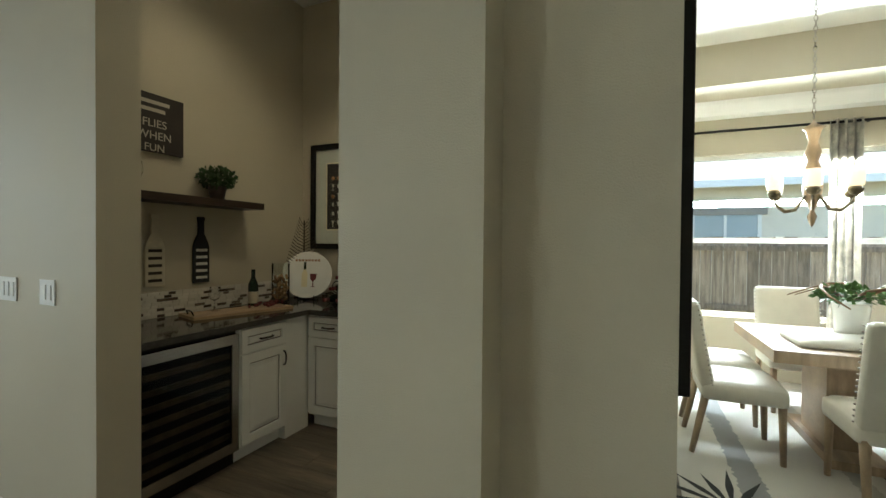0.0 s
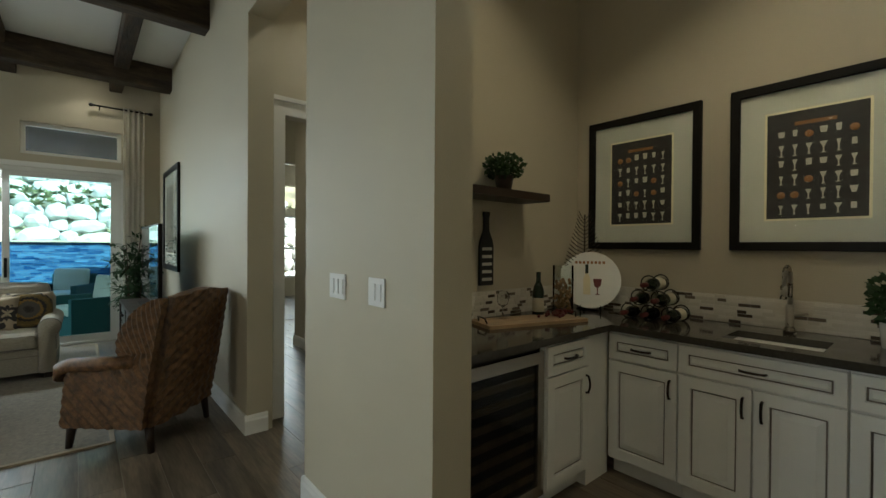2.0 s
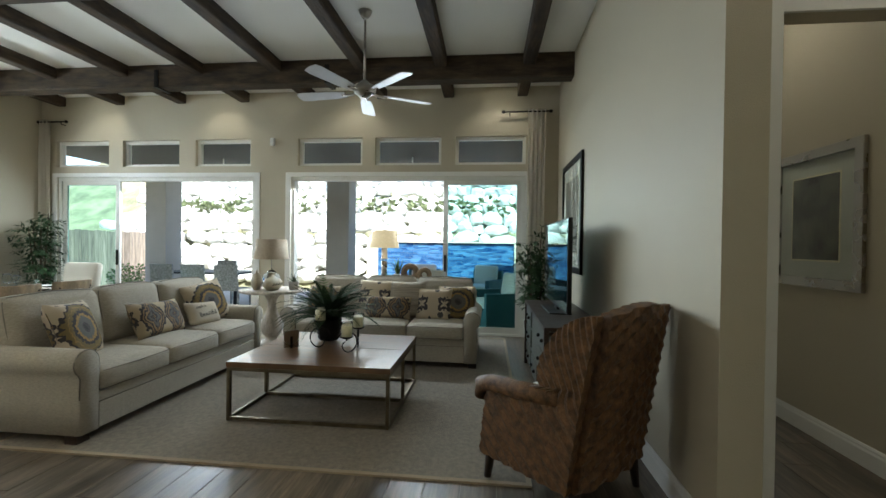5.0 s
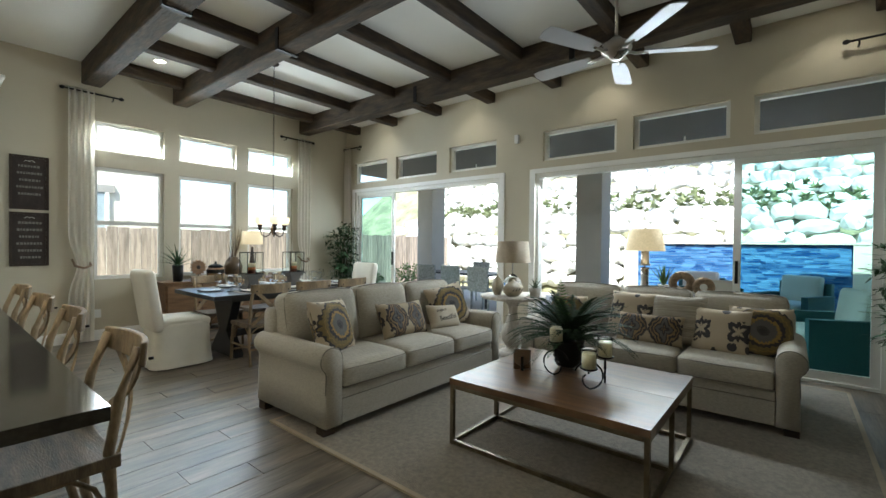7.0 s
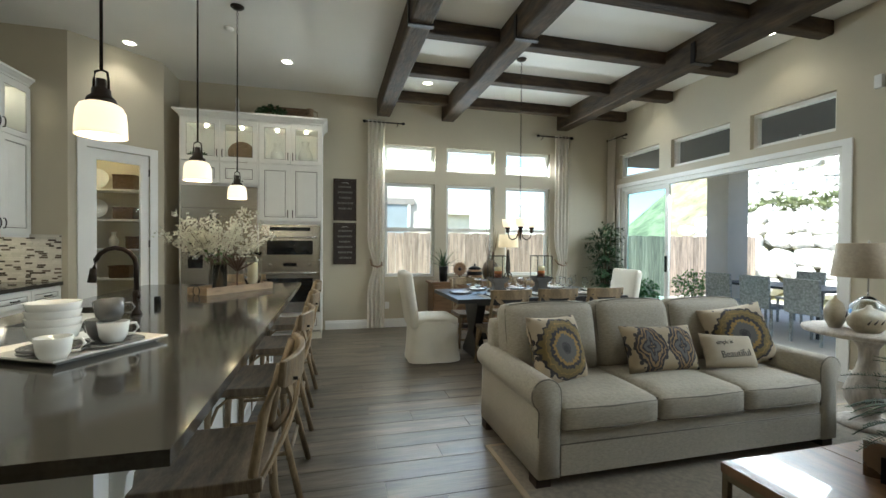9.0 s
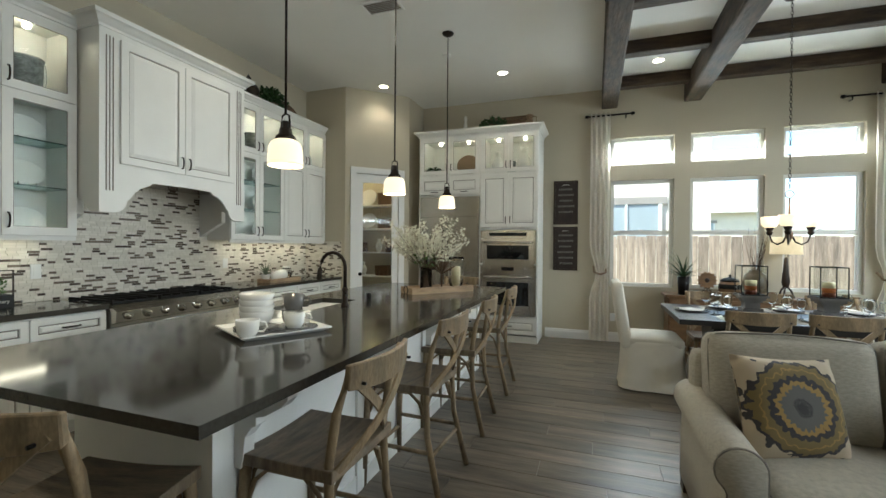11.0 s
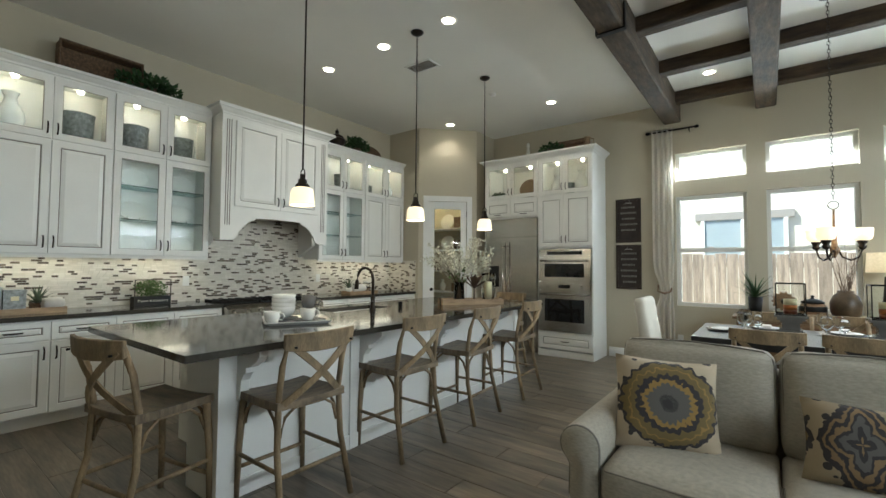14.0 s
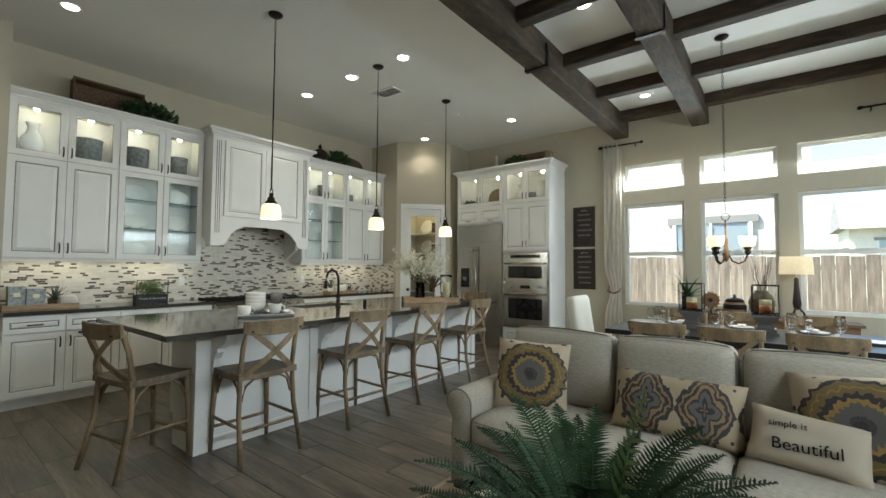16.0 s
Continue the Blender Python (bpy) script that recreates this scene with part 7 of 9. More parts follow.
lathe("lid", [(0.105, 0.19), (0.108, 0.205), (0.07, 0.235), (0.02, 0.245), (0.012, 0.26), (0.022, 0.275), (0, 0.285)], BLACK, jr, "black lid", 22)
lathe("band", [(0.126, 0.10), (0.128, 0.11), (0.128, 0.15), (0.126, 0.16)], BLACK, jr, "black band", 22)
STONEW = M("brown_stoneware_glaze", (0.13, 0.085, 0.045), 0.35, var=0.6, scale=7, bump=0.1)
tv2 = empty("twig_vase", pose(6.64, 7.26, SBZ), "large brown stoneware vase with tall bare twigs", "vase")
lathe("body", [(0, 0), (0.09, 0), (0.13, 0.10), (0.14, 0.20), (0.11, 0.29), (0.07, 0.32), (0.075, 0.345), (0.06, 0.345), (0, 0.31)], STONEW, tv2, "dark glazed body", 24)
rt = random.Random(8)
for k in range(22):
    a, l = rt.random() * 6.3, rt.uniform(0.35, 0.62)
    d = Vector((math.cos(a) * 0.22, math.sin(a) * 0.12, 1)).normalized()
    pts = [Vector((0.02 * math.cos(a), 0.02 * math.sin(a), 0.28)) + d * l * i / 5 + Vector((rt.uniform(-0.012, 0.012), rt.uniform(-0.012, 0.012), 0)) for i in range(6)]
    tube("twig", pts, 0.0035, TWIG, tv2, "bare twig", 4, 0.0012)
table_lamp(6.98, 7.32, SBZ, 1.315, 0.215, 0.168, 0.158, "tripod", "table lamp with a lit tan drum shade and dark splayed base", LSHADE2, 0.9)

# chandelier
ch = empty("chandelier", pose(6.41, 5.62, 0), "small bronze chandelier with lit upturned glass shades on a chain", "chandelier")
lathe("canopy", [(0, CZ - 0.04), (0.02, CZ - 0.035), (0.055, CZ - 0.02), (0.065, CZ - 0.001), (0, CZ - 0.001)], BRONZE, ch, "", 18)
z, k = CZ - 0.05, 0
while z > 1.94:
    tube("chain_link", [(0.010 * math.cos(a), 0.0, z + 0.022 * math.sin(a)) if k % 2 else (0.0, 0.010 * math.cos(a), z + 0.022 * math.sin(a)) for a in [i * math.pi / 4 for i in range(9)]], 0.0028, BRONZE, ch, "", 4)
    z -= 0.034
    k += 1
lathe("stem", [(0, 1.44), (0.010, 1.45), (0.016, 1.47), (0.030, 1.49), (0.032, 1.53), (0.022, 1.55), (0.018, 1.60), (0.022, 1.66), (0.010, 1.69), (0.008, 1.80), (0.008, 1.86), (0, 1.86)], WARMWOOD, ch, "turned wooden stem", 14)
tube("loop", [(0.035 * math.cos(a), 0, 1.89 + 0.035 * math.sin(a)) for a in [i * math.pi / 6 for i in range(13)]], 0.004, BRONZE, ch, "", 5)
for k in range(3):
    m = Matrix.Rotation(radians(k * 120 + 8), 4, "Z")
    tube("arm", [(0.02, 0, 1.52), (0.05, 0, 1.45), (0.10, 0, 1.425), (0.15, 0, 1.45), (0.175, 0, 1.52)], 0.008, BRONZE, ch, "curved arm", 6, at=m)
    lathe("cup", [(0, 1.51), (0.018, 1.515), (0.030, 1.54), (0.020, 1.55), (0.034, 1.575), (0.036, 1.59), (0, 1.59)], BRONZE, ch, "", 14, at=m @ Matrix.Translation((0.175, 0, 0)))
    lathe("shade", [(0.03, 1.585), (0.055, 1.595), (0.066, 1.62), (0.072, 1.69), (0.068, 1.69), (0.062, 1.62), (0.05, 1.60), (0.0, 1.59)], SHADE, ch, "lit white glass shade", 18, at=m @ Matrix.Translation((0.175, 0, 0))).visible_shadow = False
lamp(6.41, 5.62, 1.72, 3, (1.0, 0.82, 0.58), 0.15)

CHALK2 = M("faded_chalk", (0.20, 0.185, 0.165), 0.9, var=0.3, scale=60)
# chalkboard signs beside the window
for z, lines in ((2.055, 5), (1.36, 6)):
    s_ = empty("chalkboard_sign", pose(4.295, WY - 0.001, z), "wood-framed chalkboard sign with chalk lettering on the wall", "sign", "chalkboard signs")
    box("board", -0.155, 0.155, -0.016, -0.002, -0.31, 0.31, SIGNB, s_, "dark brown painted board")
    bm = bmesh.new()
    for a, b, c, d in ((-0.178, -0.15, -0.33, 0.33), (0.15, 0.178, -0.33, 0.33), (-0.15, 0.15, 0.305, 0.33), (-0.15, 0.15, -0.33, -0.305)):
        bm_box(bm, a, b, -0.026, 0, c, d)
    part("frame", bm, DARKWOOD, s_, "dark wooden frame", 0.003, 1)
    for i in range(lines):
        zz = 0.20 - i * 0.085
        wl = (0.10, 0.11, 0.09, 0.115, 0.10, 0.08)[i]
        x = -wl
        while x < wl:
            l = rd.uniform(0.012, 0.028)
            box("chalk_mark", x, x + l, -0.0175, -0.016, zz - 0.013, zz + 0.015, CHALK2, s_, "chalk lettering bar")
            x += l + 0.008
    tube("chalk_flourish", [(-0.05, -0.0168, 0.255), (-0.02, -0.0168, 0.275), (0.0, -0.0168, 0.26), (0.02, -0.0168, 0.275), (0.05, -0.0168, 0.255)], 0.003, CHALK, s_, "chalk flourish", 4)
ol = empty("outlet", pose(4.62 + 0.35, WY - 0.001, 0.36), "white wall outlet above the baseboard", "outlet", "wall outlets")
box("plate", -0.035, 0.035, -0.006, 0, -0.057, 0.057, OUTLET, ol, "", 0.003)

# ---- small kitchen things ----
TZ2 = 0.92
tr = empty("serving_tray", pose(3.075, 2.705, TZ2, 0, 0, 62), "square white ceramic tray on the island", "tray")
bm = bmesh.new()
o = [(-0.235, -0.215), (0.235, -0.215), (0.235, 0.215), (-0.235, 0.215)]
i_ = [(-0.20, -0.18), (0.20, -0.18), (0.20, 0.18), (-0.20, 0.18)]
A = [bm.verts.new((x, y, 0.026)) for x, y in o]; B = [bm.verts.new((x, y, 0.010)) for x, y in i_]; C = [bm.verts.new((x, y, 0.0)) for x, y in i_]; D = [bm.verts.new((x, y, 0.019)) for x, y in o]
for k in range(4):
    j = (k + 1) % 4
    bm.faces.new((A[k], A[j], B[j], B[k])); bm.faces.new((D[j], D[k], C[k], C[j])); bm.faces.new((A[j], A[k], D[k], D[j]))
bm.faces.new(B); bm.faces.new(C[::-1])
part("body", bm, CERAM, tr, "", 0.003)
for k in range(2):
    pl = empty("small_plate", pose(3.045, 2.61, TZ2 + 0.011 + k * 0.014), "grey glazed plate on the tray", "plate", "plates on the tray")
    lathe("body", [(0, 0), (0.06, 0), (0.11, 0.010), (0.11, 0.014), (0.06, 0.005), (0, 0.005)], CERG, pl, "", 24)
for k in range(4):
    bo = empty("bowl", pose(3.04, 2.62, TZ2 + 0.042 + k * 0.030), "white ceramic bowl in a stack", "bowl", "stacked bowls")
    lathe("body", [(0, 0.0), (0.045, 0.0), (0.074, 0.026), (0.089, 0.078), (0.086, 0.078), (0.070, 0.028), (0, 0.006)], CERAM, bo, "", 24)


def mug(x, y, z, a, m, lab, tilt=0):
    root = empty("mug", pose(x, y, z, tilt, 0, a), lab, "mug", "cups on the tray")
    lathe("body", [(0, 0), (0.036, 0), (0.050, 0.025), (0.058, 0.085), (0.055, 0.085), (0.047, 0.028), (0, 0.008)], m, root, "", 22)
    tube("handle", [(0.053, 0, 0.070), (0.080, 0, 0.068), (0.090, 0, 0.048), (0.074, 0, 0.024), (0.048, 0, 0.024)], 0.006, m, root, "", 7)


mug(3.11, 2.485, TZ2 + 0.012, 35, CERAM, "white ceramic coffee cup on the tray")
mug(3.20, 2.72, TZ2 + 0.024, 35, CERAM, "white ceramic coffee cup beside the bowls")
mug(3.12, 2.80, TZ2 + 0.024, 160, CERG, "grey ceramic coffee cup")
mug(3.185, 2.73, TZ2 + 0.112, 35, CERG, "grey cup tipped on another cup", -20)
pl = empty("small_plate", pose(3.17, 2.75, TZ2 + 0.011), "grey glazed saucer on the tray", "plate", "plates on the tray")
lathe("body", [(0, 0), (0.06, 0), (0.13, 0.008), (0.13, 0.011), (0.06, 0.005), (0, 0.005)], CERG, pl, "", 24)

# flower tray
ft = empty("wooden_tray", pose(3.22, 4.90, TZ2, 0, 0, 52), "rough wooden box tray on the island", "tray")
bm = bmesh.new()
bm_box(bm, -0.36, 0.36, -0.12, 0.12, 0, 0.012)
for a, b, c, d in ((-0.36, 0.36, -0.12, -0.106), (-0.36, 0.36, 0.106, 0.12), (-0.36, -0.346, -0.106, 0.106), (0.346, 0.36, -0.106, 0.106)):
    bm_box(bm, a, b, c, d, 0.012, 0.062)
part("body", bm, WOODL, ft)
for s in (-1, 1):
    tube("ring_handle", [(s * 0.366, 0.04 * math.cos(a), 0.035 + 0.04 * math.sin(a)) for a in [k * math.pi / 8 for k in range(17)]], 0.004, BLACK, ft, "iron ring", 5)
fv = empty("flower_vase", pose(3.13, 4.80, TZ2 + 0.013), "glass vase of white blossom branches", "vase")
lathe("body", [(0.0, 0), (0.055, 0.0), (0.062, 0.02), (0.058, 0.24), (0.054, 0.24), (0.056, 0.02), (0, 0.01)], GLASSC, fv, "clear glass cylinder", 20)
lathe("filling", [(0, 0.012), (0.052, 0.014), (0.052, 0.15), (0, 0.16)], TWIG, fv, "brown bark filling", 16)
rb = random.Random(3)
bmb = bmesh.new()
for k in range(34):
    a, t = rb.random() * 6.3, rb.uniform(0.15, 1.0)
    d = Vector((math.cos(a) * math.sin(t), math.sin(a) * math.sin(t), math.cos(t)))
    l = rb.uniform(0.42, 0.66)
    p0 = Vector((0, 0, 0.18))
    pts = [p0 + d * l * i / 4 + Vector((0, 0, -0.06 * (i / 4) ** 2 * math.sin(t))) for i in range(5)]
    tube("branch", pts, 0.0025, TWIG, fv, "thin branch", 4, 0.001)
    for q_ in range(54):
        f = rb.uniform(0.45, 1.0)
        c = p0 + d * l * f + Vector((rb.gauss(0, 0.022), rb.gauss(0, 0.022), rb.gauss(0, 0.022) - 0.05 * f * f * math.sin(t)))
        for e in range(2):
            u = Vector((rb.gauss(0, 1), rb.gauss(0, 1), rb.gauss(0, 1))).normalized() * 0.016
            w_ = u.cross(Vector((rb.random(), rb.random(), rb.random()))).normalized() * 0.009
            bmb.faces.new([bmb.verts.new(v) for v in (c - u, c + w_, c + u, c - w_)])
part("blossom", bmb, BLOSSOM, fv, "white blossom")["kind"] = "stuff"
bm = clump(bmesh.new(), (0, 0, 0.32), 0.11, 0.11, 0.08, 50, 0.05, rb)
part("leaves", bm, GREEN2, fv, "green leaves")
pc = empty("protea_ornament", pose(3.25, 4.93, TZ2 + 0.013), "grey-brown wooden flower ornament", "ornament")
tube("stem", [(0, 0, 0), (0, 0, 0.16)], 0.008, TWIG, pc)
for k in range(22):
    put("petal", blade_mesh(0.12, 0.03, 1, STUCCO, 0.6) if k == 0 else bpy.data.objects[pet].data, pc, Matrix.Translation((0, 0, 0.17)) @ Matrix.Rotation(radians(k * 137.5), 4, "Z") @ Matrix.Rotation(radians(-50 + 5.2 * k), 4, "Y"))
    pet = pc.children[-1].name
hu = empty("hurricane_candle", pose(3.36, 5.06, TZ2 + 0.013), "tall clear glass hurricane with a yellow pillar candle", "candle")
lathe("glass", [(0.07, 0), (0.06, 0.02), (0.078, 0.12), (0.088, 0.22), (0.075, 0.29), (0.085, 0.34), (0.082, 0.34), (0.072, 0.29), (0.085, 0.22), (0.075, 0.12), (0.056, 0.025), (0, 0.02)], GLASSC, hu, "clear glass", 24)
lathe("candle", [(0, 0.022), (0.045, 0.022), (0.045, 0.24), (0, 0.245)], CANDLE, hu, "yellow wax pillar", 18)

# wall counter things
ci = empty("canister_tray", pose(0.86, 1.50, TZ2, 0, 0, 90), "wooden tray on the wall counter", "tray")
bm = bmesh.new()
bm_box(bm, -0.29, 0.29, -0.11, 0.11, 0, 0.012)
for a, b, c, d in ((-0.29, 0.29, -0.11, -0.098), (-0.29, 0.29, 0.098, 0.11), (-0.29, -0.278, -0.098, 0.098), (0.278, 0.29, -0.098, 0.098)):
    bm_box(bm, a, b, c, d, 0.012, 0.05)
part("body", bm, WOODL, ci)
tube("ring_handle", [(-0.296, 0.045 * math.cos(a), 0.05 + 0.045 * math.sin(a)) for a in [k * math.pi / 8 for k in range(17)]], 0.005, BLACK, ci, "iron ring", 5)
for y, h, w in ((1.32, 0.21, 0.062), (1.46, 0.185, 0.07)):
    cn = empty("metal_canister", pose(0.84, y, TZ2 + 0.013), "square galvanised metal canister with a lid", "canister", "metal canisters")
    box("body", -w, w, -w, w, 0, h, GALV, cn, "", 0.008)
    box("lid", -w - 0.003, w + 0.003, -w - 0.003, w + 0.003, h - 0.012, h + 0.008, GALV, cn, "flat lid", 0.004)
    box("label", w, w + 0.002, -0.025, 0.025, h * 0.55, h * 0.75, CANDLE, cn, "pale label plate")
ap = empty("air_plant", pose(0.80, 1.62, TZ2 + 0.013), "grey-green succulent in a small brown pot", "plant")
lathe("pot", [(0, 0), (0.05, 0), (0.055, 0.07), (0.045, 0.07), (0, 0.06)], WICKER, ap, "", 14)
for k in range(22):
    put("leaf", BL, ap, Matrix.Translation((0, 0, 0.06)) @ Matrix.Rotation(radians(k * 137.5), 4, "Z") @ Matrix.Rotation(radians(-30 + 3 * k), 4, "Y") @ Matrix.Scale(1.15, 4))
st_ = empty("stone_ornament", pose(0.88, 1.71, TZ2 + 0.013), "rounded pale stone ornament on the tray", "ornament")
part("body", rounded_bm(0.06, 0.085, 0.06, 0.055, 3), ROCK, st_, smooth=True, at=pose(0, 0, 0.062))
hb = empty("herb_box", pose(0.70, 2.53, TZ2, 0, 0, 90), "slate planter box of green herbs with chalk lettering", "herb planter")
box("box", -0.17, 0.17, -0.06, 0.06, 0, 0.09, SLATE, hb, "slate box", 0.003)
bm = bmesh.new()
for a, b, c, d in ((-0.17, -0.162, 0.09, 0.27), (0.162, 0.17, 0.09, 0.27), (-0.162, 0.162, 0.262, 0.27)):
    bm_box(bm, a, b, -0.06, -0.052, c, d)
part("frame", bm, DARKWOOD, hb, "thin wooden frame")
bm = clump(bmesh.new(), (0, 0, 0.16), 0.155, 0.05, 0.10, 700, 0.026, random.Random(6))
part("herbs", bm, GREEN2, hb, "green herbs")["kind"] = "stuff"
text("lettering", "Thyme & Rosemary", 0.036, CHALK, hb, pose(0, -0.0615, 0.045, 90, 0, 0), "white chalk lettering")
tt = empty("breadboard_tray", pose(0.95, 5.25, TZ2, 0, 0, 90), "wooden tray with a pale bottle and plant on the counter", "tray")
bm = bmesh.new()
bm_box(bm, -0.28, 0.28, -0.10, 0.10, 0, 0.012)
for a, b, c, d in ((-0.28, 0.28, -0.10, -0.088), (-0.28, 0.28, 0.088, 0.10), (-0.28, -0.268, -0.088, 0.088), (0.268, 0.28, -0.088, 0.088)):
    bm_box(bm, a, b, c, d, 0.012, 0.045)
part("body", bm, WOODL, tt)
bt2 = empty("stone_bottle", pose(0.93, 5.26, TZ2 + 0.013, 0, 0, 60), "pale egg-shaped ceramic bottle lying on the tray", "bottle")
part("body", rounded_bm(0.11, 0.065, 0.065, 0.062, 4), CERAM, bt2, smooth=True, at=pose(0, 0, 0.066, 0, -14, 0))
jr2 = empty("glass_jar", pose(0.90, 5.43, TZ2 + 0.013), "clear glass jar with a pale lid", "jar")
lathe("body", [(0, 0), (0.055, 0), (0.06, 0.02), (0.06, 0.13), (0.05, 0.15), (0.046, 0.15), (0.055, 0.13), (0.055, 0.02), (0, 0.008)], GLASSC, jr2, "", 18)
lathe("lid", [(0, 0.15), (0.052, 0.15), (0.052, 0.17), (0, 0.175)], CERAM, jr2, "pale lid", 18)
for k in range(14):
    if k == 0:
        av = empty("aloe_plant", pose(0.86, 5.10, TZ2 + 0.013), "small spiky aloe in a pale pot", "plant")
        lathe("pot", [(0, 0), (0.045, 0), (0.055, 0.08), (0.047, 0.08), (0, 0.07)], CERAM, av, "", 14)
    put("leaf", BL, av, Matrix.Translation((0, 0, 0.07)) @ Matrix.Rotation(radians(k * 137.5), 4, "Z") @ Matrix.Rotation(radians(-25 + 4 * k), 4, "Y") @ Matrix.Scale(1.2, 4))


# cabinet contents
def bucket(x, y, z, r, h, tilt=0):
    root = empty("metal_bucket", pose(x, y, z, 0, 0, tilt), "mottled galvanised bucket with a wire handle", "bucket", "buckets in the cabinets")
    lathe("body", [(0, 0), (r * 0.85, 0), (r * 0.97, h * 0.96), (r * 1.02, h * 0.97), (r * 1.02, h), (r * 0.95, h), (r * 0.82, 0.01), (0, 0.01)], GALV, root, "", 22)
    tube("handle", [(0, r * 1.02, h * 0.92), (0, r * 1.12, h * 0.6), (0, r * 1.05, h * 0.35)], 0.003, GALV, root, "", 5)
    tube("handle", [(0, -r * 1.02, h * 0.92), (0, -r * 1.12, h * 0.6), (0, -r * 1.05, h * 0.35)], 0.003, GALV, root, "", 5)


def vase(x, y, z, s, lab="white embossed ceramic vase behind glass"):
    root = empty("white_vase", pose(x, y, z), lab, "vase", "vases in the cabinets")
    lathe("body", [(0, 0), (0.05 * s, 0), (0.07 * s, 0.05 * s), (0.10 * s, 0.14 * s), (0.095 * s, 0.21 * s), (0.05 * s, 0.28 * s), (0.04 * s, 0.33 * s), (0.06 * s, 0.38 * s), (0.052 * s, 0.38 * s), (0, 0.32 * s)], CERAM, root, "", 24)


def platter(x, y, z, w, h, rz=90):
    root = empty("display_plate", pose(x, y, z, 0, 0, rz), "white platter standing on a small iron easel", "plate", "display plates")
    bm = prism_bm([(w * math.cos(a), h + h * math.sin(a)) for a in [k * math.pi / 14 for k in range(28)]], -0.006, 0.006, "y")
    part("body", bm, CERAM, root, "", 0.003, at=pose(0, 0, 0.012, -14, 0, 0))
    bm = prism_bm([(0.72 * w * math.cos(a), h + 0.72 * h * math.sin(a)) for a in [k * math.pi / 14 for k in range(28)]], -0.009, -0.006, "y")
    part("well", bm, CERAM, root, "raised inner rim", at=pose(0, 0, 0.012, -14, 0, 0))
    for s in (-0.4, 0.4):
        tube("easel", [(s * w, -0.03, 0.03), (s * w, -0.025, 0.006), (s * w, 0.04, 0.006), (s * w, 0.06, 0.10)], 0.004, BLACK, root, "iron easel", 5)


S2 = 2.465
vase(0.72, 1.40, S2, 1.0)
bucket(0.73, 1.86, S2, 0.13, 0.31, 30)
bucket(0.73, 2.32, S2, 0.125, 0.31, 10)
bucket(0.73, 2.78, S2, 0.105, 0.29, -20)
bucket(0.73, 5.0, S2, 0.085, 0.28)
bucket(0.72, 4.72, S2, 0.05, 0.16)
vase(0.72, 6.04, S2, 0.9)
bucket(0.73, 5.6, S2, 0.06, 0.2)
for y in (2.33, 2.78):
    for z in (UP0 + 0.02, UP0 + 0.37, UP0 + 0.71):
        platter(0.72, y, z, 0.135, 0.095)
for y in (4.70, 5.14):
    for z in (UP0 + 0.02, UP0 + 0.37, UP0 + 0.71):
        platter(0.72, y, z, 0.095, 0.095)
S3 = 2.462
platter(2.62, 7.25, S3, 0.23, 0.12, 0)
sh = empty("wheat_sheaf_plate", pose(2.85, 7.15, S3), "round woven straw plate in the cabinet", "plate", "display plates")
part("body", prism_bm([(0.17 * math.cos(a), 0.17 + 0.17 * math.sin(a)) for a in [k * math.pi / 14 for k in range(28)]], -0.008, 0.008, "y"), JUTE, sh, at=pose(0, 0, 0.01, -16, 0, 0))
lp = empty("trailing_plant", pose(2.32, 7.12, S3), "small green trailing plant in the cabinet", "plant")
lathe("pot", [(0, 0), (0.05, 0), (0.06, 0.07), (0, 0.065)], CERAM, lp, "", 14)
part("leaves", clump(bmesh.new(), (0, 0, 0.09), 0.12, 0.08, 0.05, 260, 0.03, random.Random(9)), GREEN, lp, "small leaves")
vase(3.33, 7.2, S3, 0.9)
vase(3.72, 7.2, S3, 1.0)
bucket(3.52, 7.25, S3, 0.07, 0.2)


# on top of the cabinets
def basket(m, w, d, h, lab):
    root = empty("wicker_basket", m, lab, "basket", "baskets on the cabinets")
    bm = bmesh.new()
    for a, b, c, e, z0, z1 in ((-w, w, -d, d, 0, 0.015), (-w, w, -d, -d + 0.015, 0.015, h), (-w, w, d - 0.015, d, 0.015, h), (-w, -w + 0.015, -d + 0.015, d - 0.015, 0.015, h), (w - 0.015, w, -d + 0.015, d - 0.015, 0.015, h)):
        bm_box(bm, a, b, c, e, z0, z1)
    bmesh.ops.subdivide_edges(bm, edges=bm.edges[:], cuts=7, use_grid_fill=True)
    for v in bm.verts:
        v.co += Vector((noise.noise(v.co * 30), noise.noise(v.co * 30 + Vector((5, 0, 0))), noise.noise(v.co * 30 + Vector((0, 9, 0))))) * 0.006
    part("body", bm, WICKER, root)
    part("rim", tube_bm([(-w, -d, h), (w, -d, h), (w, d, h), (-w, d, h), (-w, -d, h)], 0.012, 6), WICKER, root, "rolled wicker rim")


def ivy(x, y, z, rx, ry, rz, n, seed, lab="dark green trailing ivy on top of the cabinet"):
    root = empty("ivy_plant", pose(x, y, z), lab, "plant", "greenery on the cabinets")
    part("leaves", clump(bmesh.new(), (0, 0, rz * 0.9), rx, ry, rz, n, 0.062, random.Random(seed)), GREEN, root, "ivy leaves")
    lathe("pot", [(0, 0), (0.06, 0), (0.07, 0.08), (0, 0.075)], WICKER, root, "", 12)


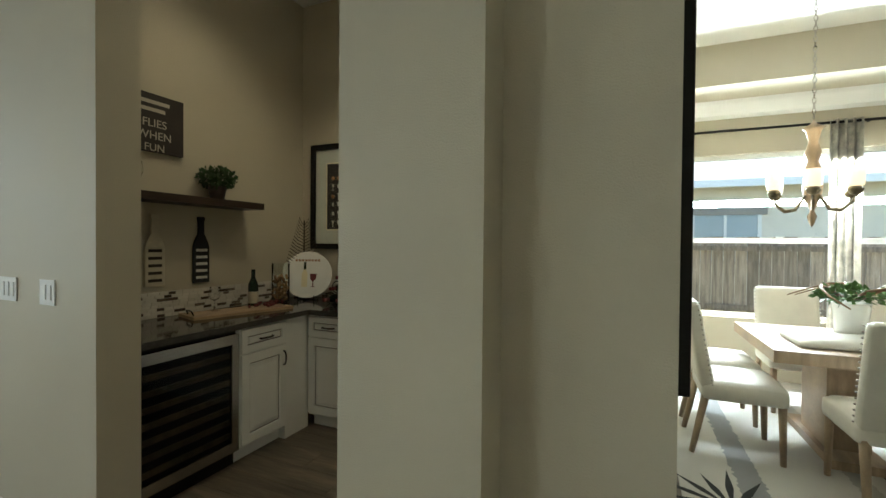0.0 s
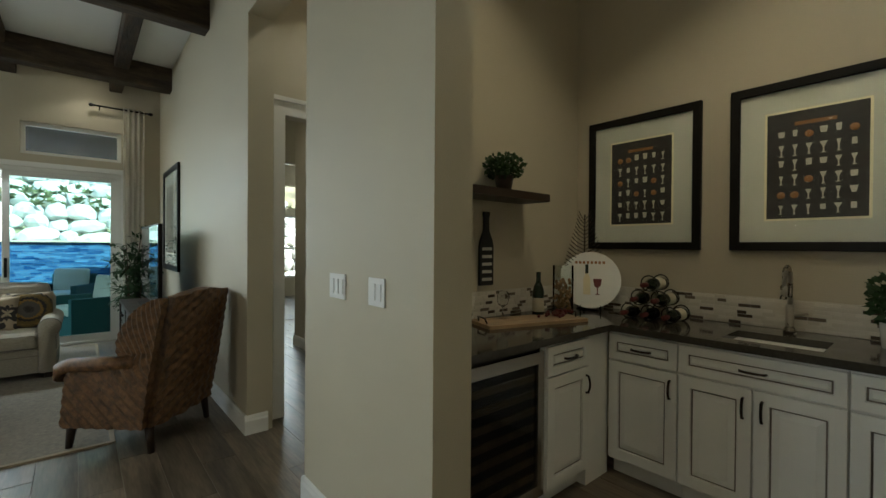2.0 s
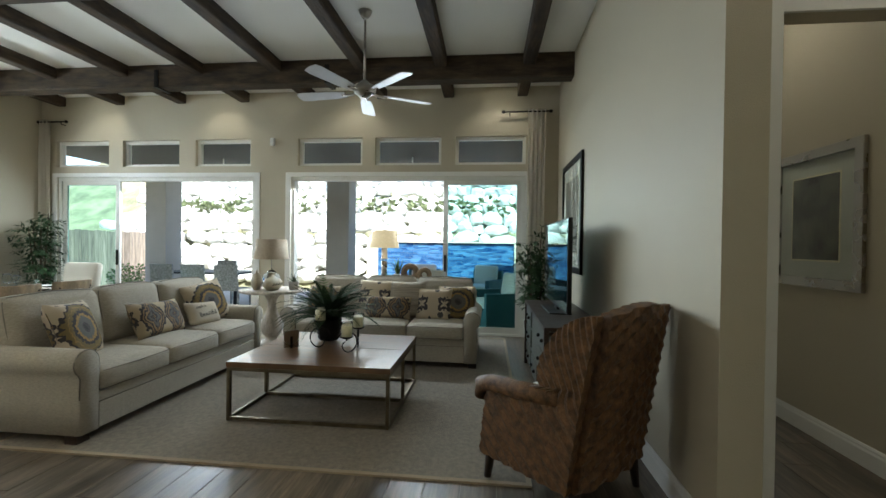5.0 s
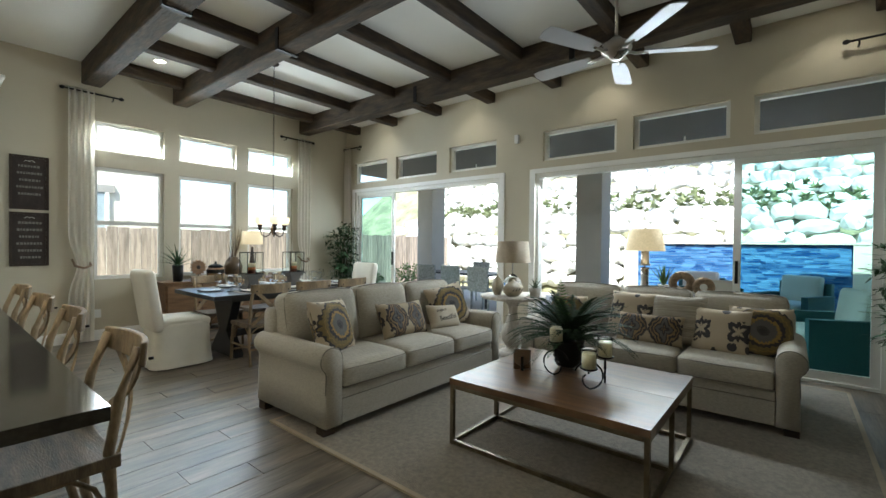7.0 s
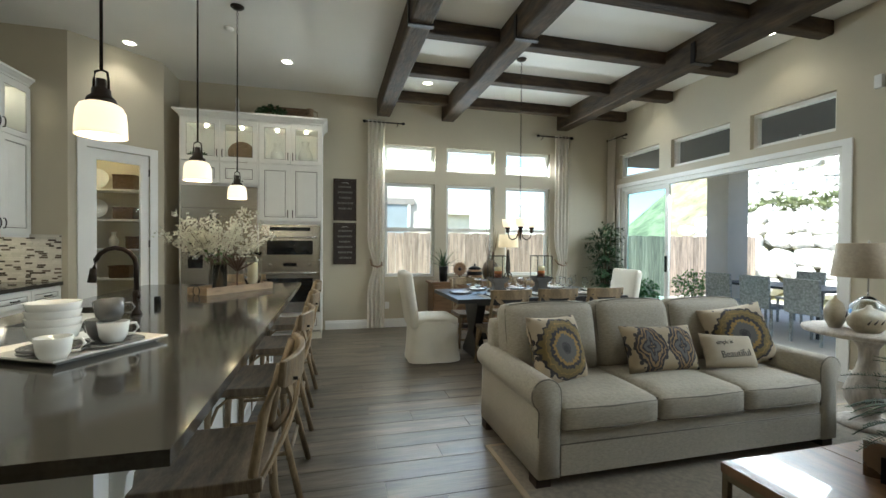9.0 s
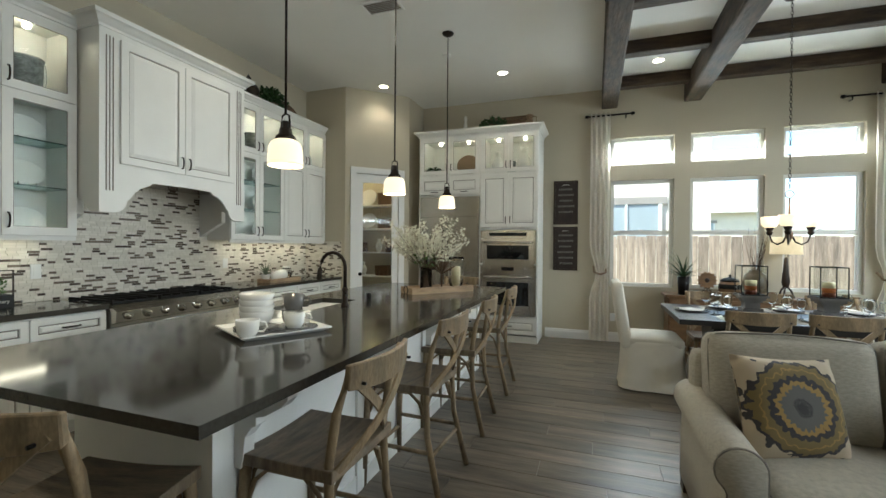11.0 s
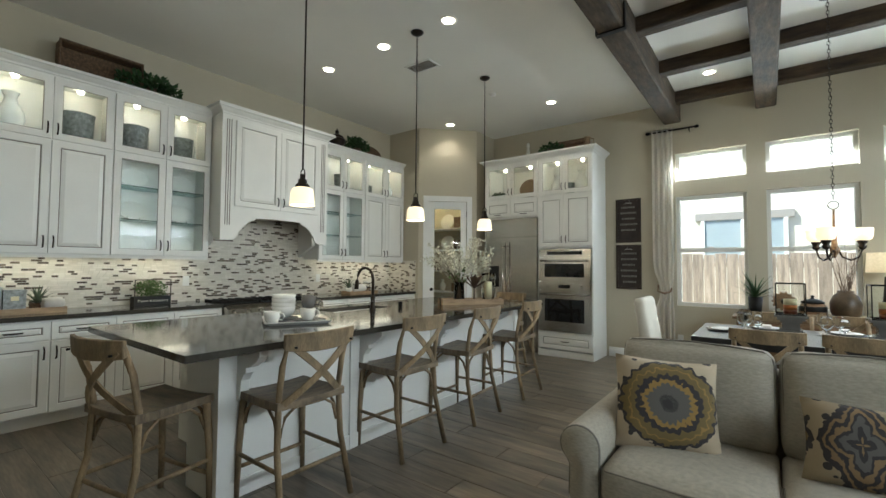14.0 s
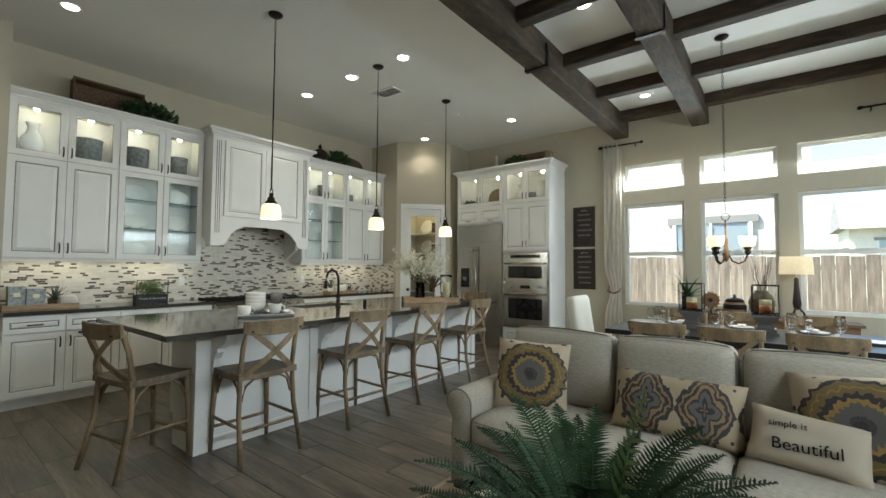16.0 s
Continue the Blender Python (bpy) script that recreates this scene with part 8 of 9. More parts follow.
CT = UP1 + 0.087
basket(pose(0.66, 2.02, CT + 0.152, 90, 0, 90), 0.33, 0.14, 0.16, "brown wicker tray basket tilted on top of the cabinet")
ivy(0.78, 2.42, CT, 0.12, 0.30, 0.11, 520, 1)
ur = empty("lidded_urn", pose(0.74, 4.93, CT), "dark bronze lidded urn on top of the cabinet", "urn")
lathe("body", [(0, 0), (0.06, 0), (0.05, 0.02), (0.12, 0.09), (0.13, 0.14), (0.10, 0.17), (0, 0.17)], BRONZE, ur, "", 20)
lathe("lid", [(0.11, 0.17), (0.09, 0.20), (0.04, 0.23), (0.02, 0.25), (0.035, 0.27), (0.02, 0.29), (0, 0.33)], BRONZE, ur, "pointed lid", 20)
ivy(0.78, 5.28, CT, 0.12, 0.24, 0.13, 480, 2)
bs = empty("round_basket", pose(0.72, 5.72, CT, 0, 0, 0), "brown wooden round tray leaning on the wall", "tray")
part("body", prism_bm([(0.26 * math.cos(a), 0.13 + 0.13 * math.sin(a)) for a in [k * math.pi / 14 for k in range(28)]], -0.012, 0.012, "y"), WICKER, bs, at=pose(-0.08, 0, 0, -12, 0, 90))
TT = 3.13
stt = empty("figurine", pose(2.78, 7.30, TT), "pale abstract standing ornament on the cabinet", "ornament")
lathe("body", [(0, 0), (0.05, 0), (0.045, 0.03), (0.025, 0.05), (0.035, 0.14), (0.02, 0.20), (0.03, 0.25), (0.022, 0.29), (0, 0.31)], CERAM, stt, "", 14)
basket(pose(3.46, 7.32, TT + 0.04, -52, 0, 0), 0.30, 0.14, 0.12, "brown wicker basket leaning on top of the tall cabinet")
ivy(3.25, 7.15, TT, 0.20, 0.10, 0.09, 300, 4)
jg = empty("wicker_jug", pose(3.78, 7.28, TT), "small tan wicker jug on the cabinet", "jug")
lathe("body", [(0, 0), (0.05, 0), (0.06, 0.08), (0.045, 0.16), (0.05, 0.22), (0.042, 0.22), (0, 0.05)], JUTE, jg, "", 16)
tube("handle", [(0.045, 0, 0.2), (0.10, 0, 0.18), (0.10, 0, 0.10), (0.055, 0, 0.06)], 0.009, JUTE, jg, "", 6)

# cabinet lights and strip lights under the wall cabinets
PUCKLIT = M("lit_puck_lens", (1.0, 0.9, 0.72), 0.4, var=0.0, emit=3.0, emit_col=(1.0, 0.88, 0.66))
for y, x in ((1.42, 0.74), (1.87, 0.74), (2.33, 0.74), (2.78, 0.74), (4.72, 0.74), (5.14, 0.74), (5.58, 0.74), (6.04, 0.74)):
    pk = empty("cabinet_light", pose(x, y, UP1 - 0.019), "small lit puck light inside the cabinet", "puck light", "cabinet puck lights")
    lathe("lens", [(0, -0.006), (0.018, -0.006), (0.022, -0.001), (0, -0.001)], PUCKLIT, pk, "", 14)
    lamp(x, y, UP1 - 0.045, 0.24, (1.0, 0.82, 0.58), 0.025)
for x in (2.40, 2.86, 3.33, 3.73):
    pk = empty("cabinet_light", pose(x, 7.22, 3.019), "small lit puck light inside the cabinet", "puck light", "cabinet puck lights")
    lathe("lens", [(0, -0.006), (0.018, -0.006), (0.022, -0.001), (0, -0.001)], PUCKLIT, pk, "", 14)
    lamp(x, 7.22, 2.99, 0.24, (1.0, 0.82, 0.58), 0.025)
for y, w in ((1.65, 0.7), (2.55, 0.7), (5.0, 0.7), (5.8, 0.7)):
    ul = empty("undercabinet_light", pose(0.74, y, UP0 - 0.001), "slim lit strip under the wall cabinet", "strip light", "under-cabinet strip lights")
    box("bar", -0.010, 0.010, -w / 2, w / 2, -0.012, 0, PUCKLIT, ul)
    li = new("strip_light", bpy.data.lights.new("strip_light", "AREA"))
    li.data.shape, li.data.size, li.data.size_y, li.data.energy, li.data.color = "RECTANGLE", 0.05, w, 0.27, (1.0, 0.86, 0.62)
    li.matrix_world = pose(0.74, y, UP0 - 0.02)

# pantry door and shelves
PD = pose(1.25, 6.27, 0, 0, 0, 45)
pd = empty("door_3", PD, "white pantry door with a full clear glass panel", "door", kind="structure")
for a, b, c, d in ((0.08, 0.17, 0, 2.55), (0.83, 0.92, 0, 2.55), (0.17, 0.83, 2.46, 2.55)):
    box("casing", a, b, -0.02, 0.001, c, d, WHITE, pd, "white door casing", 0.004)
for a, b, c, d in ((0.175, 0.27, 0.01, 2.455), (0.73, 0.825, 0.01, 2.455), (0.27, 0.73, 2.33, 2.455), (0.27, 0.73, 0.01, 0.25)):
    box("stile", a, b, 0.01, 0.045, c, d, WHITE, pd, "white door rail", 0.004)
box("pane", 0.27, 0.73, 0.025, 0.030, 0.25, 2.33, CABGLASS, pd, "clear glass").visible_shadow = False
lathe("knob", [(0.02, 0), (0.012, 0.02), (0.028, 0.04), (0.026, 0.06), (0, 0.066)], BLACK, pd, "black round knob", 16, at=pose(0.222, 0.01, 0.96, 90, 0, 0))
for z in (0.3, 1.3, 2.2):
    box("hinge", 0.822, 0.835, -0.008, 0.01, z, z + 0.09, BRONZE, pd, "bronze hinge")
for z in (0.45, 0.85, 1.25, 1.65, 2.05):
    tagged(box("pantry_shelf", KX + 0.001, 1.8, 7.25, WY - 0.001, z, z + 0.02, WHITE), "white pantry shelf with stored goods", "shelf", "pantry shelves")
for z, items in ((1.67, ((0.95, "p"), (1.35, "b"))), (1.27, ((0.8, "b"), (1.2, "v"), (1.5, "b"))), (0.87, ((0.9, "v"), (1.3, "b")))):
    for x, k in items:
        if k == "b":
            basket(pose(x, 7.42, z), 0.12, 0.10, 0.16, "brown wicker storage basket on the pantry shelf")
        elif k == "v":
            vase(x, 7.42, z, 0.6, "pale jar on the pantry shelf")
        else:
            platter(x, 7.46, z, 0.15, 0.14, 0)
for z, y in ((2.07, 7.42),):
    platter(0.95, 7.46, z, 0.16, 0.15, 0)
    basket(pose(1.35, 7.42, z), 0.12, 0.10, 0.2, "brown wicker box on the top pantry shelf")
lamp(1.15, 6.95, 3.4, 9, (1.0, 0.82, 0.55), 0.1)

# switch plates
for x, w, n_ in ((3.225, 0.078, 3), (2.875, 0.062, 2)):
    s_ = empty("light_switch", pose(x, TVY + 0.001, 1.20, 0, 0, 180), "white double light switch plate on the wall", "light switch", "wall switches")
    box("plate", -w, w, -0.006, 0, -0.058, 0.058, OUTLET, s_, "", 0.003)
    for i in range(n_):
        box("rocker", -0.036 + (i - (n_ - 2) / 2) * 0.045, -0.006 + (i - (n_ - 2) / 2) * 0.045, -0.010, -0.006, -0.034, 0.034, OUTLET, s_, "white rocker", 0.003)

# ---- bar nook ----
WINEG = M("wine_cooler_glass", (0.45, 0.45, 0.45), 0.03, var=0.0, bump=0.0, trans=1.0, ior=1.3)
BOTTLE = M("dark_green_bottle", (0.012, 0.022, 0.012), 0.12, var=0.2, bump=0.0)
PAPER = M("cream_paper_label", (0.55, 0.50, 0.38), 0.8, var=0.1, scale=20)
CORK = M("cork", (0.36, 0.23, 0.12), 0.9, var=0.4, scale=30)
RED = M("dark_red", (0.12, 0.015, 0.015), 0.5, var=0.2)
POSTER = M("dark_poster", (0.035, 0.028, 0.024), 0.7, var=0.3, scale=8)
ORANGE = M("muted_orange_print", (0.30, 0.13, 0.04), 0.7, var=0.2)
CRM = M("cream_print", (0.50, 0.45, 0.36), 0.7, var=0.1)

NF, BFY = 2.71, -2.45      # fronts of the side run (x) and of the back run (y)
# side run, fronts face -x
wcoo = empty("wine_cooler", pose(NF, -1.08, 0, 0, 0, -90), "stainless framed wine cooler with dark slatted racks", "wine cooler", "nook")
box("body", 0.002, 0.72, 0.03, 0.60, 0.08, 0.87, BLACK, wcoo)
for a, b, c, d in ((0.002, 0.05, 0.10, 0.85), (0.67, 0.72, 0.10, 0.85), (0.05, 0.67, 0.79, 0.85), (0.05, 0.67, 0.10, 0.16)):
    box("door_frame", a, b, 0.0, 0.028, c, d, STEEL, wcoo, "stainless door frame", 0.003)
box("door_glass", 0.05, 0.67, 0.014, 0.018, 0.16, 0.79, WINEG, wcoo, "dark glass door")
for k in range(7):
    box("rack", 0.055, 0.665, 0.019, 0.0285, 0.19 + k * 0.085, 0.225 + k * 0.085, OAK, wcoo, "wooden rack front")
box("toe_kick", 0.002, 0.72, 0.05, 0.6, 0.0, 0.08, BLACK, wcoo, "black toe grille")
base_unit(pose(NF, -1.803, 0, 0, 0, -90), 0.40, NX - NF - 0.002, "narrow white glazed bar cabinet beside the wine cooler", 1, 1, "bar nook cabinets")
tagged(box("cabinet_filler", NF + 0.002, NX - 0.002, NB + 0.64, -2.205, 0.0, 0.88, CAB), "white corner filler panel between bar cabinets", "cabinet filler")
# back run, fronts face +y
for x1, w, dr, do, lab in ((2.70, 0.40, 1, 1, "white glazed bar cabinet with a drawer and a door"), (2.30, 0.68, 1, 2, "white glazed bar sink cabinet with a false drawer"), (1.62, 0.40, 1, 1, "white glazed bar cabinet at the end"), (1.22, 0.72, 2, 2, "white glazed bar cabinet")):
    base_unit(pose(x1, BFY, 0, 0, 0, 180), w, BFY - NB - 0.002, lab, dr, do, "bar nook cabinets")
nt_ = empty("bar_worktop", Matrix(), "dark polished quartz bar worktop with a round sink", "worktop")
bm = bmesh.new()
SB = (1.72, 2.13, -2.84, -2.54)
for a, b, c, d in ((2.68, NX - 0.002, NB + 0.002, -1.077), (SB[1], 2.68, NB + 0.002, -2.42), (0.46, SB[0], NB + 0.002, -2.42), (SB[0], SB[1], NB + 0.002, SB[2]), (SB[0], SB[1], SB[3], -2.42)):
    bm_box(bm, a, b, c, d, 0.882, 0.92)
part("slab", bm, STONE, nt_)
bsk = empty("bar_sink", Matrix(), "small stainless undermount bar sink", "sink")
bm = bmesh.new()
for a, b, c, d, e, f in ((SB[0] - 0.006, SB[0], SB[2], SB[3], 0.74, 0.88), (SB[1], SB[1] + 0.006, SB[2], SB[3], 0.74, 0.88), (SB[0], SB[1], SB[2] - 0.006, SB[2], 0.74, 0.88), (SB[0], SB[1], SB[3], SB[3] + 0.006, 0.74, 0.88), (SB[0], SB[1], SB[2], SB[3], 0.73, 0.74)):
    bm_box(bm, a, b, c, d, e, f)
part("basin", bm, STEEL, bsk)
bf = empty("bar_faucet", pose(1.92, -2.96, 0.92), "brushed nickel gooseneck bar faucet", "faucet")
lathe("base", [(0, 0), (0.03, 0), (0.03, 0.02), (0.02, 0.04), (0.02, 0.16), (0, 0.16)], NICKEL, bf, "", 16)
tube("neck", [(0, 0, 0.15), (0, 0, 0.30)] + [(0, 0.07 - 0.07 * math.cos(a), 0.30 + 0.07 * math.sin(a)) for a in (0.5, 1.0, 1.57, 2.1, 2.6)] + [(0, 0.145, 0.26)], 0.013, NICKEL, bf, "", 10)
tube("spray_head", [(0, 0.145, 0.27), (0, 0.15, 0.20)], 0.016, NICKEL, bf, "", 10)
tube("lever", [(-0.015, 0, 0.10), (-0.08, 0.01, 0.12)], 0.008, NICKEL, bf, "", 8)
mosaic("splashback_3", pose(NX - 0.011, -1.08, 0, 0, 0, -90), 2.0, 0.922, 1.095, 7, "low mosaic splashback along the side of the bar")
mosaic("splashback_4", pose(NX - 0.012, NB + 0.011, 0, 0, 0, 180), 2.87, 0.922, 1.095, 8, "low mosaic splashback along the back of the bar")

# pictures
def drinks_poster(x):
    root = framed_picture(pose(x, NB + 0.001, 1.87, 0, 0, 180), 0.81, 0.985, 0.052, 0.135, BLACK, POSTER, "black-framed poster of drinking glasses with a white mat")
    r = random.Random(int(x * 100))
    a, b = 0.20, 0.29
    box("title", -0.09, 0.09, -0.0155, -0.014, b - 0.065, b - 0.045, ORANGE, root, "orange title bar")
    for i in range(6):
        for j in range(6):
            px_, pz = -a + 0.05 + i * 0.062, b - 0.12 - j * 0.085
            if r.random() < 0.22:
                lathe("medal", [(0, 0), (0.020, 0.0), (0.020, 0.0015), (0, 0.0015)], ORANGE, root, "", 12, at=pose(px_, -0.014, pz, 90, 0, 0))
            else:
                h = r.uniform(0.025, 0.034)
                w0, w1 = r.uniform(0.008, 0.014), r.uniform(0.009, 0.018)
                part("glass_drawing", prism_bm([(px_ - w0, pz - h * 0.2), (px_ + w0, pz - h * 0.2), (px_ + w1, pz + h), (px_ - w1, pz + h)] if r.random() < 0.5 else [(px_ - w0, pz - h), (px_ + w0, pz - h), (px_ + 0.003, pz - h * 0.8), (px_ + 0.003, pz), (px_ + w1, pz + h), (px_ - w1, pz + h), (px_ - 0.003, pz), (px_ - 0.003, pz - h * 0.8)], -0.0155, -0.014, "y"), CRM, root, "pale drawn glass")
    return root


drinks_poster(2.815)
drinks_poster(1.84)

# floating shelf, sign, plaques
sf = tagged(box("floating_shelf", 3.10, NX - 0.001, -2.38, -1.08, 1.695, 1.745, DARKWOOD, bevel=0.003), "dark floating wooden shelf on the bar wall", "shelf")
spn = empty("potted_plant", pose(3.22, -2.05, 1.746), "bushy green plant in a small dark pot on the shelf", "plant")
lathe("pot", [(0, 0), (0.045, 0), (0.065, 0.10), (0.055, 0.10), (0, 0.09)], DARKWOOD, spn, "", 16)
part("leaves", clump(bmesh.new(), (0, 0, 0.16), 0.12, 0.13, 0.075, 650, 0.034, random.Random(12)), GREEN, spn, "small leaves")
for y in (-1.35, -1.48):
    wine_glass(3.22, y, 1.746, 1.0, 0.19)
sg = empty("wall_sign", pose(NX - 0.001, -1.62, 2.22, 0, 0, -90), "square dark wooden sign with cream lettering", "sign")
box("board", -0.23, 0.23, -0.03, 0, -0.19, 0.19, POSTER, sg, "", 0.004)
for w0, z in ((0.11, 0.135), (0.08, 0.085)):
    box("letter_bar", 0.02 - w0, 0.02 + w0, -0.0315, -0.030, z - 0.012, z + 0.012, CRM, sg, "cream script lettering")
for word, z, sz in (("FLIES", 0.015, 0.075), ("WHEN", -0.065, 0.075), ("FUN", -0.145, 0.07)):
    text("lettering", word, sz, CRM, sg, pose(0.03, -0.031, z - 0.02, 90, 0, 0), "cream lettering")
for y, m in ((-2.0, SLATE), (-1.66, PAPER)):
    pq = empty("bottle_plaque", pose(NX - 0.001, y, 1.135, 0, 0, -90), "flat bottle-shaped wall plaque under the shelf", "plaque", "bottle plaques")
    part("board", prism_bm([(-0.065, 0), (0.065, 0), (0.065, 0.26), (0.055, 0.30), (0.024, 0.36), (0.022, 0.45), (0.028, 0.46), (0.028, 0.485), (-0.028, 0.485), (-0.028, 0.46), (-0.022, 0.45), (-0.024, 0.36), (-0.055, 0.30), (-0.065, 0.26)], -0.02, 0, "y"), m, pq, "", 0.003, 1)
    for i in range(5):
        box("lettering_bar", -0.045, 0.045, -0.0215, -0.02, 0.03 + i * 0.05, 0.05 + i * 0.05, CHALK if m == SLATE else POSTER, pq, "lettering bar")

# counter things in the nook
NZ = 0.92
cbd = empty("serving_board", pose(3.05, -2.10, NZ, 0, 0, 74), "light wooden serving board on the bar", "board")
box("body", -0.36, 0.36, -0.13, 0.13, 0.0, 0.02, WOODL, cbd, "", 0.006)
for s in (-1, 1):
    tube("handle", [(s * 0.33, -0.05, 0.02), (s * 0.34, -0.04, 0.05), (s * 0.34, 0.04, 0.05), (s * 0.33, 0.05, 0.02)], 0.005, BLACK, cbd, "iron handle", 6)


def bottle(m, name, lab, group, mat=BOTTLE, cap=RED):
    root = empty(name, m, lab, "bottle", group)
    lathe("body", [(0, 0), (0.036, 0), (0.038, 0.01), (0.038, 0.17), (0.032, 0.20), (0.015, 0.24), (0.014, 0.30), (0, 0.30)], mat, root, "dark green glass", 18)
    lathe("label", [(0.0384, 0.04), (0.0388, 0.041), (0.0388, 0.13), (0.0384, 0.131)], PAPER, root, "cream paper label", 18)
    lathe("capsule", [(0.0145, 0.235), (0.0155, 0.24), (0.0155, 0.302), (0, 0.303)], cap, root, "foil capsule", 14)


bottle(pose(3.13, -2.30, NZ), "wine_bottle", "dark green wine bottle with a cream label", "upright wine bottles", BOTTLE, BOTTLE)
cj = empty("cork_jar", pose(3.14, -2.60, NZ), "tall glass jar filled with wine corks", "jar")
lathe("body", [(0, 0), (0.07, 0), (0.072, 0.01), (0.072, 0.34), (0.068, 0.34), (0.068, 0.01), (0, 0.008)], GLASS, cj, "clear glass", 22).visible_shadow = False
rc = random.Random(4)
for k in range(46):
    lathe("cork", [(0, -0.02), (0.011, -0.02), (0.011, 0.02), (0, 0.02)], CORK, cj, "", 8, at=pose(rc.uniform(-0.045, 0.045), rc.uniform(-0.045, 0.045), 0.03 + k * 0.0042, rc.uniform(0, 180), rc.uniform(0, 180), 0))
gr = empty("grape_bunch", pose(2.99, -2.32, NZ + 0.02), "bunch of dark red grapes on the board", "grapes")
bm = bmesh.new()
for k in range(46):
    v = bmesh.ops.create_icosphere(bm, subdivisions=1, radius=0.012)["verts"]
    c = Vector((rc.gauss(0, 0.03), rc.gauss(0, 0.07), 0.012 + abs(rc.gauss(0, 0.012))))
    for q_ in v:
        q_.co += c
o = part("grapes", bm, RED, gr, "dark red grapes", smooth=True)
o["kind"] = "stuff"
wine_glass(3.16, -1.98, NZ + 0.02, 1.0, 0.17)
pt = empty("display_plate", pose(3.06, -2.83, NZ, 0, 0, 212), "large white round plate printed with a wine bottle on an easel", "plate", "display plates")
E_ = pose(0, 0, 0.02, -16, 0, 0)
part("body", prism_bm([(0.215 * math.cos(a), 0.215 + 0.215 * math.sin(a)) for a in [k * math.pi / 24 for k in range(48)]], -0.008, 0.008, "y"), CERAM, pt, "", 0.004, at=E_)
part("rim", prism_bm([(0.165 * math.cos(a), 0.215 + 0.165 * math.sin(a)) for a in [k * math.pi / 24 for k in range(48)]], -0.010, -0.008, "y"), CERAM, pt, "raised well", at=E_)
part("bottle_print", prism_bm([(-0.05, 0.10), (0.0, 0.10), (0.0, 0.22), (-0.012, 0.25), (-0.015, 0.32), (-0.035, 0.32), (-0.038, 0.25), (-0.05, 0.22)], -0.0115, -0.010, "y"), CANDLE, pt, "printed yellow bottle", at=E_)
part("neck_print", prism_bm([(-0.014, 0.26), (-0.014, 0.33), (-0.036, 0.33), (-0.036, 0.26)], -0.0125, -0.0115, "y"), BOTTLE, pt, "printed dark neck", at=E_)
part("glass_print", prism_bm([(0.02, 0.22), (0.08, 0.22), (0.074, 0.17), (0.054, 0.15), (0.054, 0.11), (0.07, 0.10), (0.03, 0.10), (0.046, 0.11), (0.046, 0.15), (0.026, 0.17)], -0.0115, -0.010, "y"), RED, pt, "printed red wine glass", at=E_)
for k in range(8):
    box("letter_bar", -0.11 + k * 0.028, -0.092 + k * 0.028, -0.0115, -0.010, 0.335, 0.355, ORANGE, pt, "printed lettering bar", at=E_)
for s in (-0.07, 0.07):
    tube("easel", [(s, -0.05, 0.045), (s, -0.04, 0.006), (s, 0.09, 0.006), (s, 0.10, 0.2)], 0.005, BLACK, pt, "iron easel", 5)
wr = empty("wine_rack", pose(2.60, -2.84, NZ), "black iron pyramid wine rack on the bar", "wine rack")
ROWS = ((0.05, (-0.13, 0.0, 0.13)), (0.145, (-0.065, 0.065)), (0.24, (0.0,)))
for z, xs in ROWS:
    for x in xs:
        for y in (-0.09, 0.09):
            tube("ring", [(x + 0.05 * math.cos(a), y, z + 0.05 * math.sin(a)) for a in [k * math.pi / 8 for k in range(17)]], 0.0045, BLACK, wr, "iron ring", 5)
        tube("tie_bar", [(x, -0.09, z - 0.05), (x, 0.09, z - 0.05)], 0.004, BLACK, wr, "", 5)
for z, xs in ROWS:
    for x in xs:
        bottle(pose(2.60 + x, -2.84, NZ + z - 0.007) @ pose(0, 0, 0, -90, 0, 0) @ Matrix.Translation((0, 0, -0.12)), "wine_bottle", "wine bottle lying in the iron rack", "bottles in the wine rack")
bt_ = empty("wire_tree", pose(3.16, -2.91, NZ, 0, 0, 96), "flat wire feather tree ornament in the corner", "ornament")
tube("stem", [(0, 0, 0), (0, 0, 0.72)], 0.006, BRONZE, bt_)
lathe("foot", [(0, 0), (0.06, 0), (0.05, 0.012), (0, 0.014)], BRONZE, bt_, "", 14)
for k in range(18):
    z = 0.20 + k * 0.028
    l = 0.16 * (1 - k / 20) + 0.02
    for s in (-1, 1):
        tube("branch", [(0, 0, z), (s * l * 0.7 * 0.6, -s * l * 0.7 * 0.6, z + 0.03), (s * l * 0.7, -s * l * 0.7, z + 0.07)], 0.003, BRONZE, bt_, "wire branch", 4)
bp2 = empty("potted_plant", pose(1.50, -2.9, NZ), "small dark leafy plant in a white pot on the bar", "plant")
lathe("pot", [(0, 0), (0.06, 0), (0.07, 0.12), (0.06, 0.12), (0, 0.11)], CERAM, bp2, "", 16)
part("leaves", clump(bmesh.new(), (0, 0, 0.24), 0.10, 0.09, 0.12, 300, 0.05, random.Random(14)), GREEN, bp2, "small leaves")
for x, y, w in ((1.9, -2.2, 8), (2.5, -1.8, 7.5), (1.2, -2.2, 4.5)):
    downlight(x, y, w, CZ, (1.0, 0.80, 0.54))
# two unseen downlights, added only to brighten the hall and corridor
downlight(4.2, -1.6, 6)
downlight(6.2, -1.65, 8)

